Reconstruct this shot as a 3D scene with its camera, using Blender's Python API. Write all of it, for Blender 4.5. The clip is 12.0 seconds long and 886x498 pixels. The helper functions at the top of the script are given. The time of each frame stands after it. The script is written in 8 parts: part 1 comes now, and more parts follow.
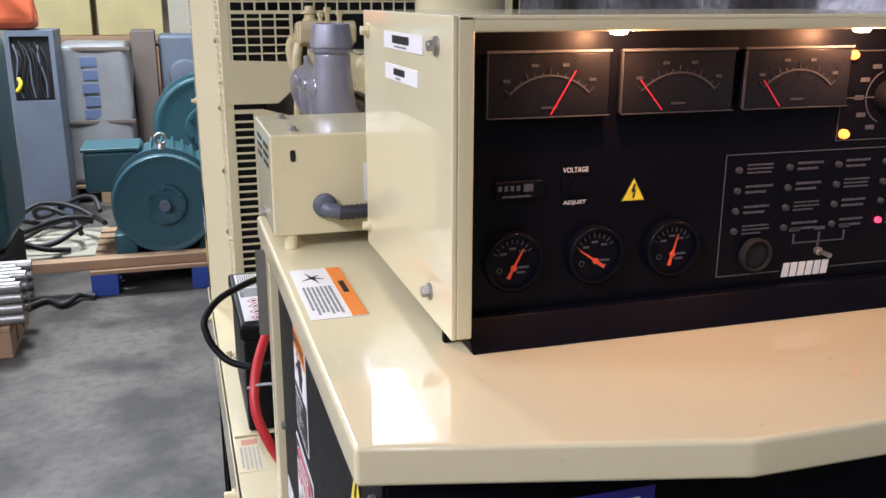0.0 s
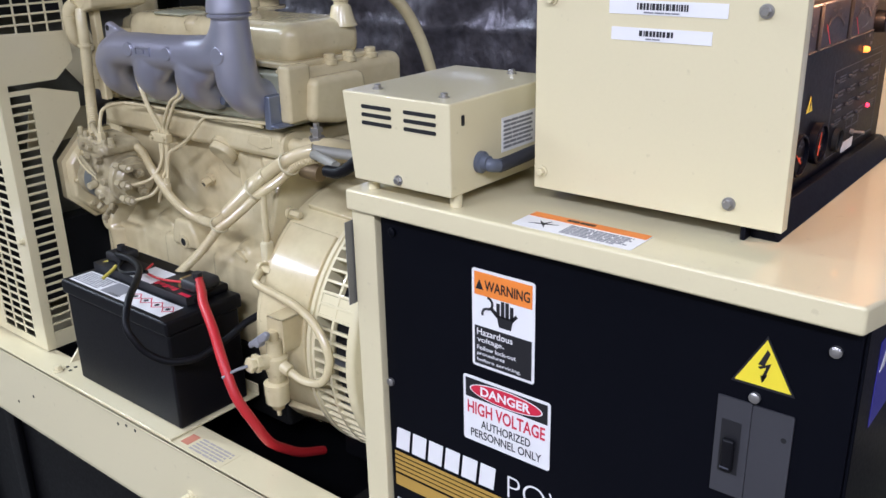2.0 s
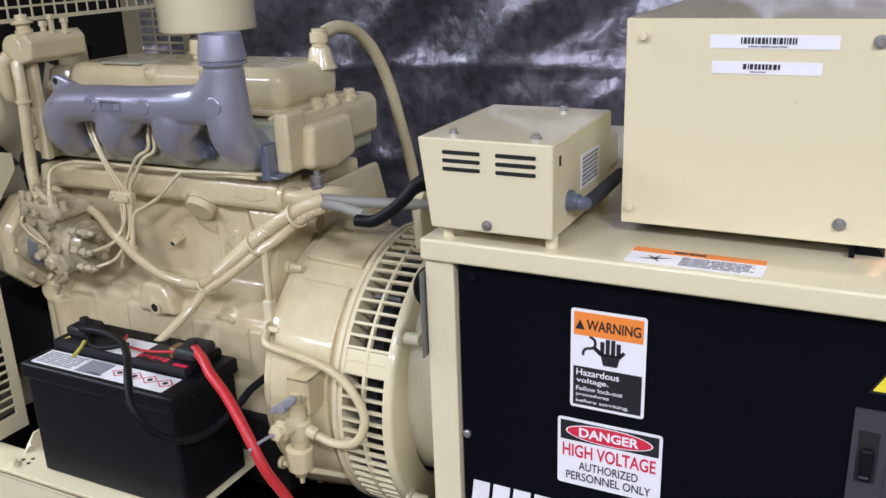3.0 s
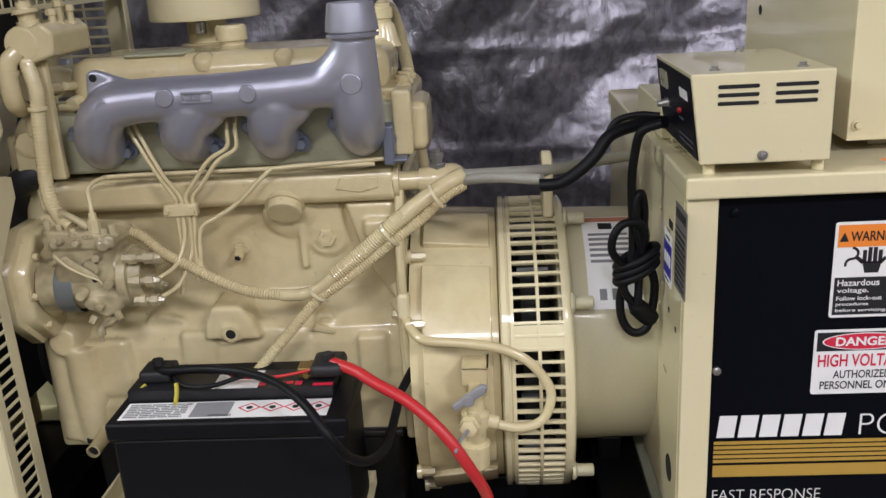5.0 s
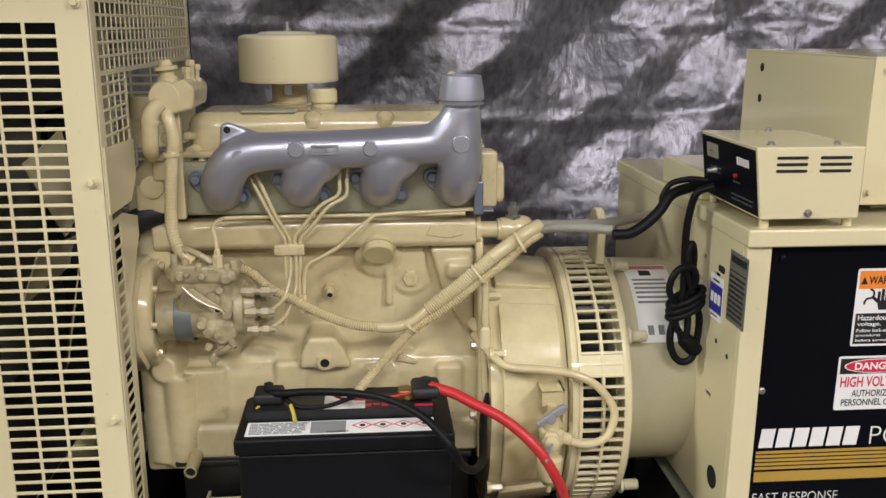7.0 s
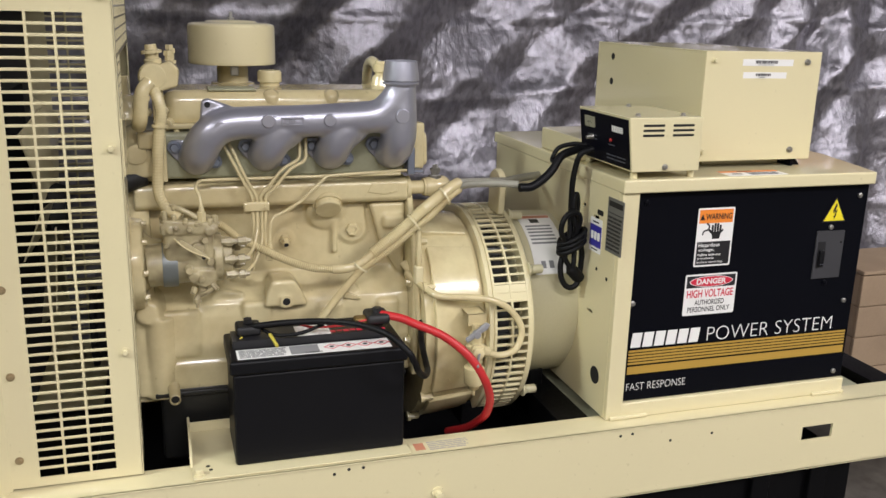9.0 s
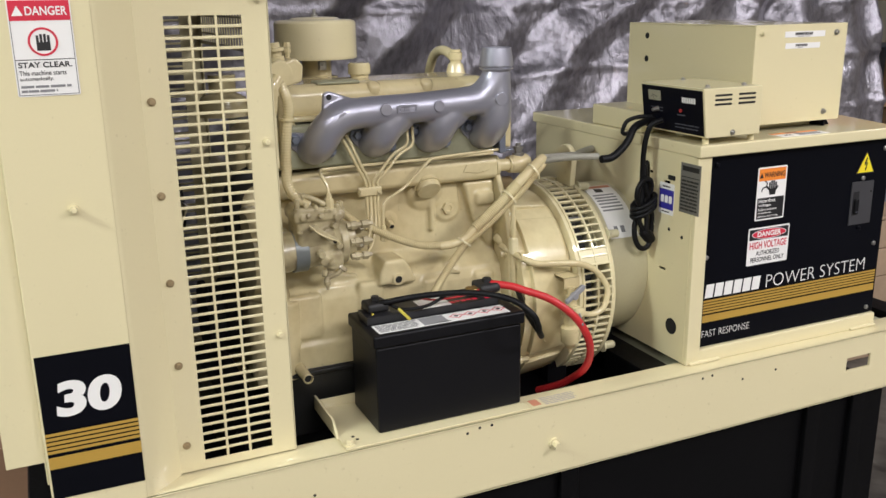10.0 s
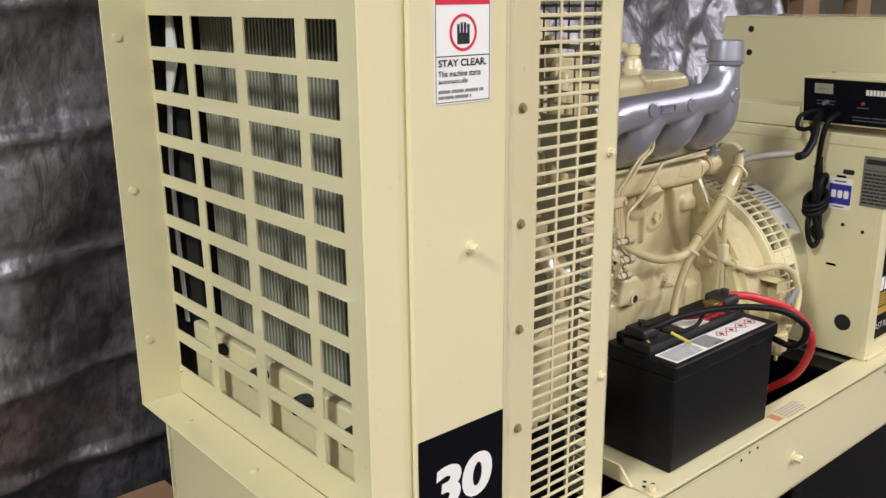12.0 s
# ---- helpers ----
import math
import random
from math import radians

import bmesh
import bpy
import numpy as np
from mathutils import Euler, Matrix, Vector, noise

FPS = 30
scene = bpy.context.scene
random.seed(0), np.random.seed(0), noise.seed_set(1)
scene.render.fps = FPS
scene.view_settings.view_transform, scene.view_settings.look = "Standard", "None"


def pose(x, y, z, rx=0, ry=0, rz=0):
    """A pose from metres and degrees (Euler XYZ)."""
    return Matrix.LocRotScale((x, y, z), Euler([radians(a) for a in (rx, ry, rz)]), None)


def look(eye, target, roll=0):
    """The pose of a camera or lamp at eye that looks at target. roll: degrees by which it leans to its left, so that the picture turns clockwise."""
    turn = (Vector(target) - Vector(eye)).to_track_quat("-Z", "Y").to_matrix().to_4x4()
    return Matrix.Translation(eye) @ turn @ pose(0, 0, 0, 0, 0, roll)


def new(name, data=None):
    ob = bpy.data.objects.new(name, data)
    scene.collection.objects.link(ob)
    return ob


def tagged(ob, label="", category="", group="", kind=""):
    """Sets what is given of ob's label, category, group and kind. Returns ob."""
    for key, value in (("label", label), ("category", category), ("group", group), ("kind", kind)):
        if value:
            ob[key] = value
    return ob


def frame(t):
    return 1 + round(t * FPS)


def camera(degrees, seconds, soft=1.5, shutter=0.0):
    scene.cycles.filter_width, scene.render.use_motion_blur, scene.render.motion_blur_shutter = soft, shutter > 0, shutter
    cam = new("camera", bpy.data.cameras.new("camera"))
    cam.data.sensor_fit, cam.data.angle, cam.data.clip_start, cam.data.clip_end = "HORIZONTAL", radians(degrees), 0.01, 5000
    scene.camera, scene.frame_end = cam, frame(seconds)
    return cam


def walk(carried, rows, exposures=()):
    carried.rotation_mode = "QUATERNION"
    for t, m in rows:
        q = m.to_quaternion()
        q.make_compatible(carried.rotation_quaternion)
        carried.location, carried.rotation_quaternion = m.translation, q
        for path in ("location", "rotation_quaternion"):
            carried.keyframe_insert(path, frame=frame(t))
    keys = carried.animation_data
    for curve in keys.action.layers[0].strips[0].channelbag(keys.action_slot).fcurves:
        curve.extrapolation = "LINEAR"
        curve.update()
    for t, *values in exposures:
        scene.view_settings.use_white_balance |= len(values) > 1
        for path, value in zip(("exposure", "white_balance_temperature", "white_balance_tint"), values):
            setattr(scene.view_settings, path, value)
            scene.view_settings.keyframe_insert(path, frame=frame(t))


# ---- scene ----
cam = camera(53.0, 12.0)
PATH = [
    (0, (-0.115, 1.397, 1.577), (0.44, 3.239, 1.033), 0.1),
    (0.5, (-0.204, 1.443, 1.583), (0.555, 3.191, 0.976), -0.0),
    (1, (-0.346, 1.562, 1.612), (0.658, 3.17, 0.973), -0.3),
    (1.5, (-0.641, 1.668, 1.61), (0.652, 3.043, 0.948), -1.0),
    (2, (-0.824, 1.741, 1.636), (0.625, 2.929, 0.936), -1.3),
    (2.5, (-0.877, 1.89, 1.632), (0.693, 2.916, 0.935), -1.9),
    (3, (-0.974, 2.047, 1.655), (0.711, 2.907, 1.005), -2.1),
    (3.5, (-1.133, 2.293, 1.643), (0.627, 2.991, 1.0), -3.1),
    (3.7, (-1.182, 2.334, 1.641), (0.581, 3.016, 0.988), -3.3),
    (5.3, (-1.143, 2.895, 1.585), (0.756, 2.952, 0.957), -2.9),
    (5.5, (-1.15, 2.927, 1.604), (0.746, 2.981, 0.972), -2.6),
    (6, (-1.181, 3.016, 1.615), (0.731, 3.062, 1.031), -2.1),
    (6.5, (-1.222, 3.14, 1.632), (0.701, 3.043, 1.089), -0.3),
    (7, (-1.356, 3.169, 1.615), (0.576, 3.009, 1.126), 0.1),
    (7.5, (-1.512, 3.203, 1.629), (0.405, 2.934, 1.127), -0.1),
    (7.7, (-1.551, 3.298, 1.615), (0.347, 2.899, 1.127), -0.9),
    (9.3, (-1.673, 3.601, 1.638), (0.151, 2.969, 1.115), 0.9),
    (9.5, (-1.671, 3.715, 1.626), (0.136, 3.039, 1.102), 0.0),
    (10, (-1.652, 3.971, 1.636), (0.104, 3.178, 1.097), -0.9),
    (10.5, (-1.508, 4.118, 1.627), (0.217, 3.263, 1.084), -0.7),
    (11, (-1.309, 4.3, 1.631), (0.336, 3.291, 1.104), 0.1),
    (11.5, (-1.111, 4.577, 1.633), (0.419, 3.406, 1.097), -0.4),
    (12, (-0.89, 4.699, 1.624), (0.571, 3.446, 1.078), -0.5),
]
walk(cam, [(t, look(eye, target, roll)) for t, eye, target, roll in PATH], [(0.0, -0.06, 5600, 22), (0.5, -0.36, 5550, 22), (1.0, -0.6, 5450, 21), (1.5, -0.2, 5250, 20), (2.0, -0.17, 5250, 21), (3.5, -0.27, 5500, 22), (5.5, -0.48, 6000, 17), (7.5, -0.29, 6250, 16), (9.5, -0.25, 6150, 15), (11.0, -0.23, 6150, 16), (12.0, -0.19, 6150, 17)])

# ---- light, exposure ----
scene.view_settings.exposure = 0.0
world = bpy.data.worlds.new("world")
scene.world = world
world.use_nodes = True
world.node_tree.nodes["Background"].inputs[0].default_value = (0.55, 0.6, 0.7, 1)
world.node_tree.nodes["Background"].inputs[1].default_value = 0.02

LAMP_POWER = 122.0
LAMP_COLOUR = (1.0, 0.965, 0.92)
# Greenish tint that stands in for light bounced off cream paint.
GREENISH_COLOUR = (0.94, 1.0, 0.87)


# ---- materials ----
def mat_base(name):
    m = bpy.data.materials.new(name)
    m.use_nodes = True
    nt = m.node_tree
    return m, nt, nt.nodes, nt.links, nt.nodes["Principled BSDF"]


def paint(name, colour, rough=0.35, dirt=0.12, bump=0.03, scale=30.0, metal=0.0, dirt_shade_colour=None, coat=0.0, spread=4.0, gloss=0.5, chips=0.0):
    """Painted or moulded surface: tone varies at two scales, fine relief, uneven gloss."""
    m, nt, N, L, b = mat_base(name)
    tc = N.new("ShaderNodeTexCoord")
    big = N.new("ShaderNodeTexNoise")
    big.inputs["Scale"].default_value, big.inputs["Detail"].default_value = spread, 2.5
    fine = N.new("ShaderNodeTexNoise")
    fine.inputs["Scale"].default_value, fine.inputs["Detail"].default_value = scale * 6, 4
    L.new(tc.outputs["Object"], big.inputs["Vector"])
    L.new(tc.outputs["Object"], fine.inputs["Vector"])
    ramp = N.new("ShaderNodeValToRGB")
    ramp.color_ramp.elements[0].position, ramp.color_ramp.elements[1].position = 0.22, 0.82
    ramp.color_ramp.interpolation = "EASE"
    dc = dirt_shade_colour or tuple(c * 0.55 for c in colour)
    ramp.color_ramp.elements[0].color = (*[c * (1 - dirt) + d * dirt for c, d in zip(colour, dc)], 1)
    ramp.color_ramp.elements[1].color = (*colour, 1)
    L.new(big.outputs["Fac"], ramp.inputs["Fac"])
    mix = N.new("ShaderNodeMix")
    mix.data_type, mix.blend_type = "RGBA", "MULTIPLY"
    mix.inputs[0].default_value = min(0.3, dirt * 0.35)
    L.new(ramp.outputs["Color"], mix.inputs[6])
    fr = N.new("ShaderNodeValToRGB")
    fr.color_ramp.elements[0].position, fr.color_ramp.elements[1].position = 0.3, 0.62
    fr.color_ramp.elements[0].color = (0.55, 0.53, 0.5, 1)
    L.new(fine.outputs["Fac"], fr.inputs["Fac"])
    L.new(fr.outputs["Color"], mix.inputs[7])
    L.new(mix.outputs[2], b.inputs["Base Color"])
    if chips:
        spot = N.new("ShaderNodeTexNoise")
        spot.inputs["Scale"].default_value, spot.inputs["Detail"].default_value = 75, 3
        L.new(tc.outputs["Object"], spot.inputs["Vector"])
        sr = N.new("ShaderNodeMapRange")
        sr.inputs["From Min"].default_value, sr.inputs["From Max"].default_value, sr.inputs["To Max"].default_value = 0.68, 0.76, chips
        L.new(spot.outputs["Fac"], sr.inputs["Value"])
        chip = N.new("ShaderNodeMix")
        chip.data_type = "RGBA"
        L.new(sr.outputs["Result"], chip.inputs[0])
        L.new(mix.outputs[2], chip.inputs[6])
        chip.inputs[7].default_value = (0.2, 0.15, 0.09, 1)
        L.new(chip.outputs[2], b.inputs["Base Color"])
    rr = N.new("ShaderNodeMapRange")
    rr.inputs["To Min"].default_value, rr.inputs["To Max"].default_value = max(0.02, rough - 0.08), rough + 0.1
    L.new(fine.outputs["Fac"], rr.inputs["Value"])
    L.new(rr.outputs["Result"], b.inputs["Roughness"])
    b.inputs["Metallic"].default_value = metal
    b.inputs["Coat Weight"].default_value = coat
    b.inputs["Specular IOR Level"].default_value = gloss
    b.inputs["Coat Roughness"].default_value = 0.04
    if bump:
        bn = N.new("ShaderNodeBump")
        bn.inputs["Strength"].default_value, bn.inputs["Distance"].default_value = bump, 0.002
        mid = N.new("ShaderNodeTexNoise")
        mid.inputs["Scale"].default_value, mid.inputs["Detail"].default_value = scale * 2.2, 3
        L.new(tc.outputs["Object"], mid.inputs["Vector"])
        L.new(mid.outputs["Fac"], bn.inputs["Height"])
        L.new(bn.outputs["Normal"], b.inputs["Normal"])
    return m


def plain(name, colour, rough=0.5, metal=0.0):
    m, nt, N, L, b = mat_base(name)
    b.inputs["Base Color"].default_value = (*colour, 1)
    b.inputs["Roughness"].default_value, b.inputs["Metallic"].default_value = rough, metal
    return m


def glow(name, colour, strength):
    m, nt, N, L, b = mat_base(name)
    b.inputs["Base Color"].default_value = (*colour, 1)
    b.inputs["Emission Color"].default_value = (*colour, 1)
    b.inputs["Emission Strength"].default_value = strength
    return m


CREAM_RGB = (0.675, 0.605, 0.375)
M_CREAM = paint("cream_paint", CREAM_RGB, 0.36, 0.06, 0.03, 40, gloss=0.25, coat=0.8, spread=2, chips=0.16)
# Engine brown mixes stains with painted-in warm bounce and recess shade.
M_ENGINE = paint("cream_engine_paint", (0.67, 0.592, 0.35), 0.2, 0.42, 0.12, 9, dirt_shade_colour=(0.38, 0.26, 0.11), coat=0.45, spread=7, chips=0.3)
M_PUMP = paint("worn_pump_paint", (0.56, 0.49, 0.29), 0.3, 0.75, 0.2, 14, dirt_shade_colour=(0.17, 0.13, 0.07), coat=0.3, spread=24, chips=0.6)
M_GREENISH = paint("cream_over_grey_paint", (0.4, 0.4, 0.27), 0.35, 0.4, 0.3, 25, dirt_shade_colour=(0.22, 0.22, 0.15))
# Pan colour holds the deep shade under the engine, hence near-black.
M_PAN = paint("oil_pan_deep_shade", (0.012, 0.012, 0.011), 0.45, 0.3, 0.2, 25)
M_SILVER = paint("manifold_heat_paint", (0.41, 0.415, 0.49), 0.33, 0.08, 0.03, 14, metal=0.65, spread=12, dirt_shade_colour=(0.16, 0.12, 0.09))
M_BLACK = paint("black_panel_paint", (0.0032, 0.0036, 0.006), 0.4, 0.2, 0.03, 30, gloss=0.07)
M_BLACKPL = paint("black_battery_plastic", (0.005, 0.005, 0.0065), 0.45, 0.3, 0.08, 60, gloss=0.2)
# The tank's own black; on crossmembers and feet it stands for underside shade.
M_TANK = paint("tank_black_and_underside_shade", (0.003, 0.003, 0.0036), 0.42, 0.3, 0.1, 20, gloss=0.12)
# Near-black; on holes and enclosure insides it is shade put into the colour.
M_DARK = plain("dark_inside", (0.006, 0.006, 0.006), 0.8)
M_FACE = paint("instrument_face_black", (0.0035, 0.0038, 0.0075), 0.38, 0.2, 0.02, 30, gloss=0.1)
M_RUBBER = paint("black_rubber", (0.014, 0.014, 0.015), 0.55, 0.2, 0.1, 60)
M_CABLE = paint("black_cable_sheath", (0.0045, 0.0045, 0.0055), 0.5, 0.2, 0.1, 60, gloss=0.2)
M_RED = paint("red_cable_sheath", (0.5, 0.022, 0.025), 0.42, 0.15, 0.06, 50)
M_BLUEGREY = paint("blue_grey_plug_plastic", (0.1, 0.115, 0.15), 0.4, 0.2, 0.05, 60)
M_FLEX = paint("dark_grey_flex", (0.03, 0.032, 0.04), 0.45, 0.2, 0.05, 60)
M_STEEL = paint("zinc_bolt_steel", (0.42, 0.41, 0.39), 0.35, 0.3, 0.1, 60, metal=0.85)
M_STEELB = paint("blue_zinc_bolt", (0.25, 0.28, 0.36), 0.38, 0.3, 0.1, 60, metal=0.7)
M_WHITE = paint("white_sticker", (0.78, 0.77, 0.75), 0.4, 0.05, 0, 40)
M_INK = plain("black_ink", (0.012, 0.012, 0.014), 0.45)
M_GREY_INK = plain("grey_ink", (0.2, 0.2, 0.21), 0.5)
M_ORANGE = paint("orange_ink", (0.8, 0.24, 0.03), 0.4, 0.05, 0, 40)
M_REDINK = paint("red_ink", (0.58, 0.02, 0.05), 0.4, 0.05, 0, 40)
M_YELLOW = paint("yellow_ink", (0.8, 0.66, 0.02), 0.4, 0.05, 0, 40)
M_TERMINAL = paint("yellow_terminal_sleeve", (0.5, 0.42, 0.06), 0.45, 0.1, 0, 40)
M_GOLD = paint("gold_stripe_ink", (0.42, 0.26, 0.045), 0.4, 0.06, 0, 40)
M_BLUEINK = paint("blue_ink", (0.035, 0.03, 0.3), 0.4, 0.1, 0, 40)
M_FADED = plain("faded_red_ink", (0.5, 0.2, 0.12), 0.5)
M_FADEDGREY = plain("faded_grey_ink", (0.36, 0.33, 0.3), 0.5)
M_DIMINK = plain("dim_scale_ink", (0.036, 0.037, 0.044), 0.5)
M_METER = paint("dull_black_meter_face", (0.009, 0.0092, 0.0125), 0.3, 0.3, 0.02, 30, gloss=0.25)
M_PALEINK = plain("pale_panel_ink", (0.07, 0.073, 0.09), 0.5)
M_DIAL = plain("dull_meter_dial", (0.3, 0.29, 0.21), 0.4)
M_PLATE = paint("rating_plate_grey", (0.2, 0.2, 0.19), 0.35, 0.3, 0.05, 40, metal=0.4)
M_NEEDLE = plain("orange_red_needle", (0.8, 0.09, 0.03), 0.4)
M_NEEDLE_RED = plain("red_needle", (0.65, 0.03, 0.06), 0.4)
M_BULB = glow("warm_bulb", (1.0, 0.62, 0.28), 60.0)
M_AMBER = glow("amber_lamp", (1.0, 0.3, 0.03), 2.6)
M_REDLED = glow("red_led", (1.0, 0.04, 0.08), 3.0)
M_CORE = paint("radiator_core_grey", (0.19, 0.185, 0.14), 0.5, 0.5, 0.1, 30)
M_TEAL = paint("teal_motor_paint", (0.032, 0.1, 0.125), 0.4, 0.3, 0.1, 15)
M_WOOD = paint("raw_timber", (0.36, 0.23, 0.13), 0.7, 0.5, 0.2, 14, spread=3)
M_DULLCARD = paint("dull_dark_carton", (0.15, 0.12, 0.1), 0.75, 0.4, 0.1, 14)
M_CRATE = paint("tan_crate_boards", (0.4, 0.29, 0.19), 0.7, 0.45, 0.2, 14, spread=5)
M_CARD = paint("cardboard_brown", (0.3, 0.17, 0.1), 0.75, 0.3, 0.1, 14)
M_BLUEP = paint("blue_pallet_paint", (0.03, 0.07, 0.33), 0.55, 0.3, 0.1, 14)
M_WRAP = paint("white_wrapping", (0.27, 0.27, 0.28), 0.4, 0.4, 0.4, 6)
M_GREYM = paint("grey_machine_paint", (0.13, 0.155, 0.2), 0.45, 0.4, 0.1, 12)
M_SHELF = paint("yellow_carton", (0.45, 0.38, 0.18), 0.6, 0.3, 0.1, 10)
M_ORNG = paint("orange_cloth", (0.6, 0.12, 0.04), 0.7, 0.3, 0.2, 10)
M_WALL = paint("cream_wall_paint", (0.4, 0.37, 0.29), 0.7, 0.2, 0.05, 6, spread=1.5)
M_CEIL = paint("ceiling_grey_white", (0.26, 0.26, 0.25), 0.8, 0.2, 0.05, 6, spread=1)
M_GALV = paint("galvanised_steel", (0.35, 0.36, 0.37), 0.4, 0.3, 0.1, 25, metal=0.7)
M_ZINC = paint("dull_zinc_plate", (0.45, 0.45, 0.44), 0.5, 0.3, 0.1, 40, metal=0.2)
M_GREYCORD = paint("grey_cable_sheath", (0.3, 0.29, 0.24), 0.5, 0.3, 0.1, 50)
M_RUSTY = paint("rusty_bolt", (0.38, 0.29, 0.16), 0.5, 0.4, 0.2, 50, metal=0.4)


def concrete():
    m, nt, N, L, b = mat_base("worn_concrete")
    tc = N.new("ShaderNodeTexCoord")
    n1 = N.new("ShaderNodeTexNoise")
    n1.inputs["Scale"].default_value, n1.inputs["Detail"].default_value = 2.4, 9
    n2 = N.new("ShaderNodeTexNoise")
    n2.inputs["Scale"].default_value, n2.inputs["Detail"].default_value = 22, 6
    for n in (n1, n2):
        L.new(tc.outputs["Object"], n.inputs["Vector"])
    r1 = N.new("ShaderNodeValToRGB")
    r1.color_ramp.elements[0].position, r1.color_ramp.elements[1].position = 0.4, 0.58
    r1.color_ramp.elements[0].color, r1.color_ramp.elements[1].color = (0.032, 0.028, 0.024, 1), (0.11, 0.1, 0.086, 1)
    r2 = N.new("ShaderNodeValToRGB")
    r2.color_ramp.elements[0].position, r2.color_ramp.elements[1].position = 0.3, 0.55
    r2.color_ramp.elements[0].color = (0.5, 0.48, 0.45, 1)
    L.new(n1.outputs["Fac"], r1.inputs["Fac"])
    L.new(n2.outputs["Fac"], r2.inputs["Fac"])
    mx = N.new("ShaderNodeMix")
    mx.data_type, mx.blend_type = "RGBA", "MULTIPLY"
    mx.inputs[0].default_value = 0.7
    L.new(r1.outputs["Color"], mx.inputs[6])
    L.new(r2.outputs["Color"], mx.inputs[7])
    L.new(mx.outputs[2], b.inputs["Base Color"])
    b.inputs["Roughness"].default_value = 0.55
    bn = N.new("ShaderNodeBump")
    bn.inputs["Strength"].default_value, bn.inputs["Distance"].default_value = 0.3, 0.004
    L.new(n2.outputs["Fac"], bn.inputs["Height"])
    L.new(bn.outputs["Normal"], b.inputs["Normal"])
    return m


def tarp_material():
    """Woven silver-grey poly sheet: crumples, streaks of sheen painted into the colour, fine weave."""
    m, nt, N, L, b = mat_base("silver_grey_tarpaulin")
    tc = N.new("ShaderNodeTexCoord")

    def noise_at(stretch, scale, detail, distortion=0.0):
        mp = N.new("ShaderNodeMapping")
        mp.inputs["Scale"].default_value = stretch
        L.new(tc.outputs["Object"], mp.inputs["Vector"])
        n = N.new("ShaderNodeTexNoise")
        n.inputs["Scale"].default_value, n.inputs["Detail"].default_value, n.inputs["Distortion"].default_value = scale, detail, distortion
        L.new(mp.outputs["Vector"], n.inputs["Vector"])
        return n.outputs["Fac"]
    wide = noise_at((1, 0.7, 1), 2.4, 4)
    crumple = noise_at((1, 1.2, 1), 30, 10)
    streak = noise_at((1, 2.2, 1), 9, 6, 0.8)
    weave = noise_at((1, 1, 5), 150, 2)

    def ramp(fac, p0, p1, c0, c1):
        r = N.new("ShaderNodeValToRGB")
        r.color_ramp.elements[0].position, r.color_ramp.elements[1].position = p0, p1
        r.color_ramp.elements[0].color, r.color_ramp.elements[1].color = (*c0, 1), (*c1, 1)
        L.new(fac, r.inputs["Fac"])
        return r.outputs["Color"]

    def times(a, c, f):
        mx = N.new("ShaderNodeMix")
        mx.data_type, mx.blend_type = "RGBA", "MULTIPLY"
        mx.inputs[0].default_value = f
        L.new(a, mx.inputs[6])
        L.new(c, mx.inputs[7])
        return mx.outputs[2]
    # fold contrast, crumple shade and sheen streaks are painted into the base colour
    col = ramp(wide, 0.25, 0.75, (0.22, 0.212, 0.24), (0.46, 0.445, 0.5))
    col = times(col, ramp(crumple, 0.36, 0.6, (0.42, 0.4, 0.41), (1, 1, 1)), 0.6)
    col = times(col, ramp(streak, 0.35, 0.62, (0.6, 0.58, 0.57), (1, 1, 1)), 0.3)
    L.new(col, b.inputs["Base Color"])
    b.inputs["Metallic"].default_value = 0.74
    rr = N.new("ShaderNodeMapRange")
    rr.inputs["To Min"].default_value, rr.inputs["To Max"].default_value = 0.26, 0.5
    L.new(crumple, rr.inputs["Value"])
    L.new(rr.outputs["Result"], b.inputs["Roughness"])
    ridge = N.new("ShaderNodeTexNoise")
    ridge.noise_type = "RIDGED_MULTIFRACTAL"
    ridge.inputs["Scale"].default_value, ridge.inputs["Detail"].default_value = 4.5, 4
    L.new(tc.outputs["Object"], ridge.inputs["Vector"])
    cells = N.new("ShaderNodeTexVoronoi")
    cells.inputs["Scale"].default_value = 19
    L.new(tc.outputs["Object"], cells.inputs["Vector"])
    normal = None
    for fac, s, d in ((cells.outputs["Distance"], 0.22, 0.012), (ridge.outputs["Fac"], 0.4, 0.014), (crumple, 0.55, 0.008), (streak, 0.5, 0.012), (weave, 0.25, 0.001)):
        bn = N.new("ShaderNodeBump")
        bn.inputs["Strength"].default_value, bn.inputs["Distance"].default_value = s, d
        L.new(fac, bn.inputs["Height"])
        if normal:
            L.new(normal, bn.inputs["Normal"])
        normal = bn.outputs["Normal"]
    L.new(normal, b.inputs["Normal"])
    return m


M_CONC = concrete()
M_TARP = tarp_material()


# ---- mesh helpers ----
def box(bm, x0, x1, y0, y1, z0, z1, bev=0.002, seg=1):
    """A box with rounded edges."""
    vs = [bm.verts.new((x, y, z)) for x in sorted((x0, x1)) for y in sorted((y0, y1)) for z in sorted((z0, z1))]
    fs = [bm.faces.new([vs[i] for i in q]) for q in ((0, 1, 3, 2), (4, 6, 7, 5), (0, 4, 5, 1), (2, 3, 7, 6), (0, 2, 6, 4), (1, 5, 7, 3))]
    if bev:
        edges = list({e for f in fs for e in f.edges})
        bmesh.ops.bevel(bm, geom=edges, offset=bev, segments=seg, affect="EDGES", profile=0.5)
    return bm


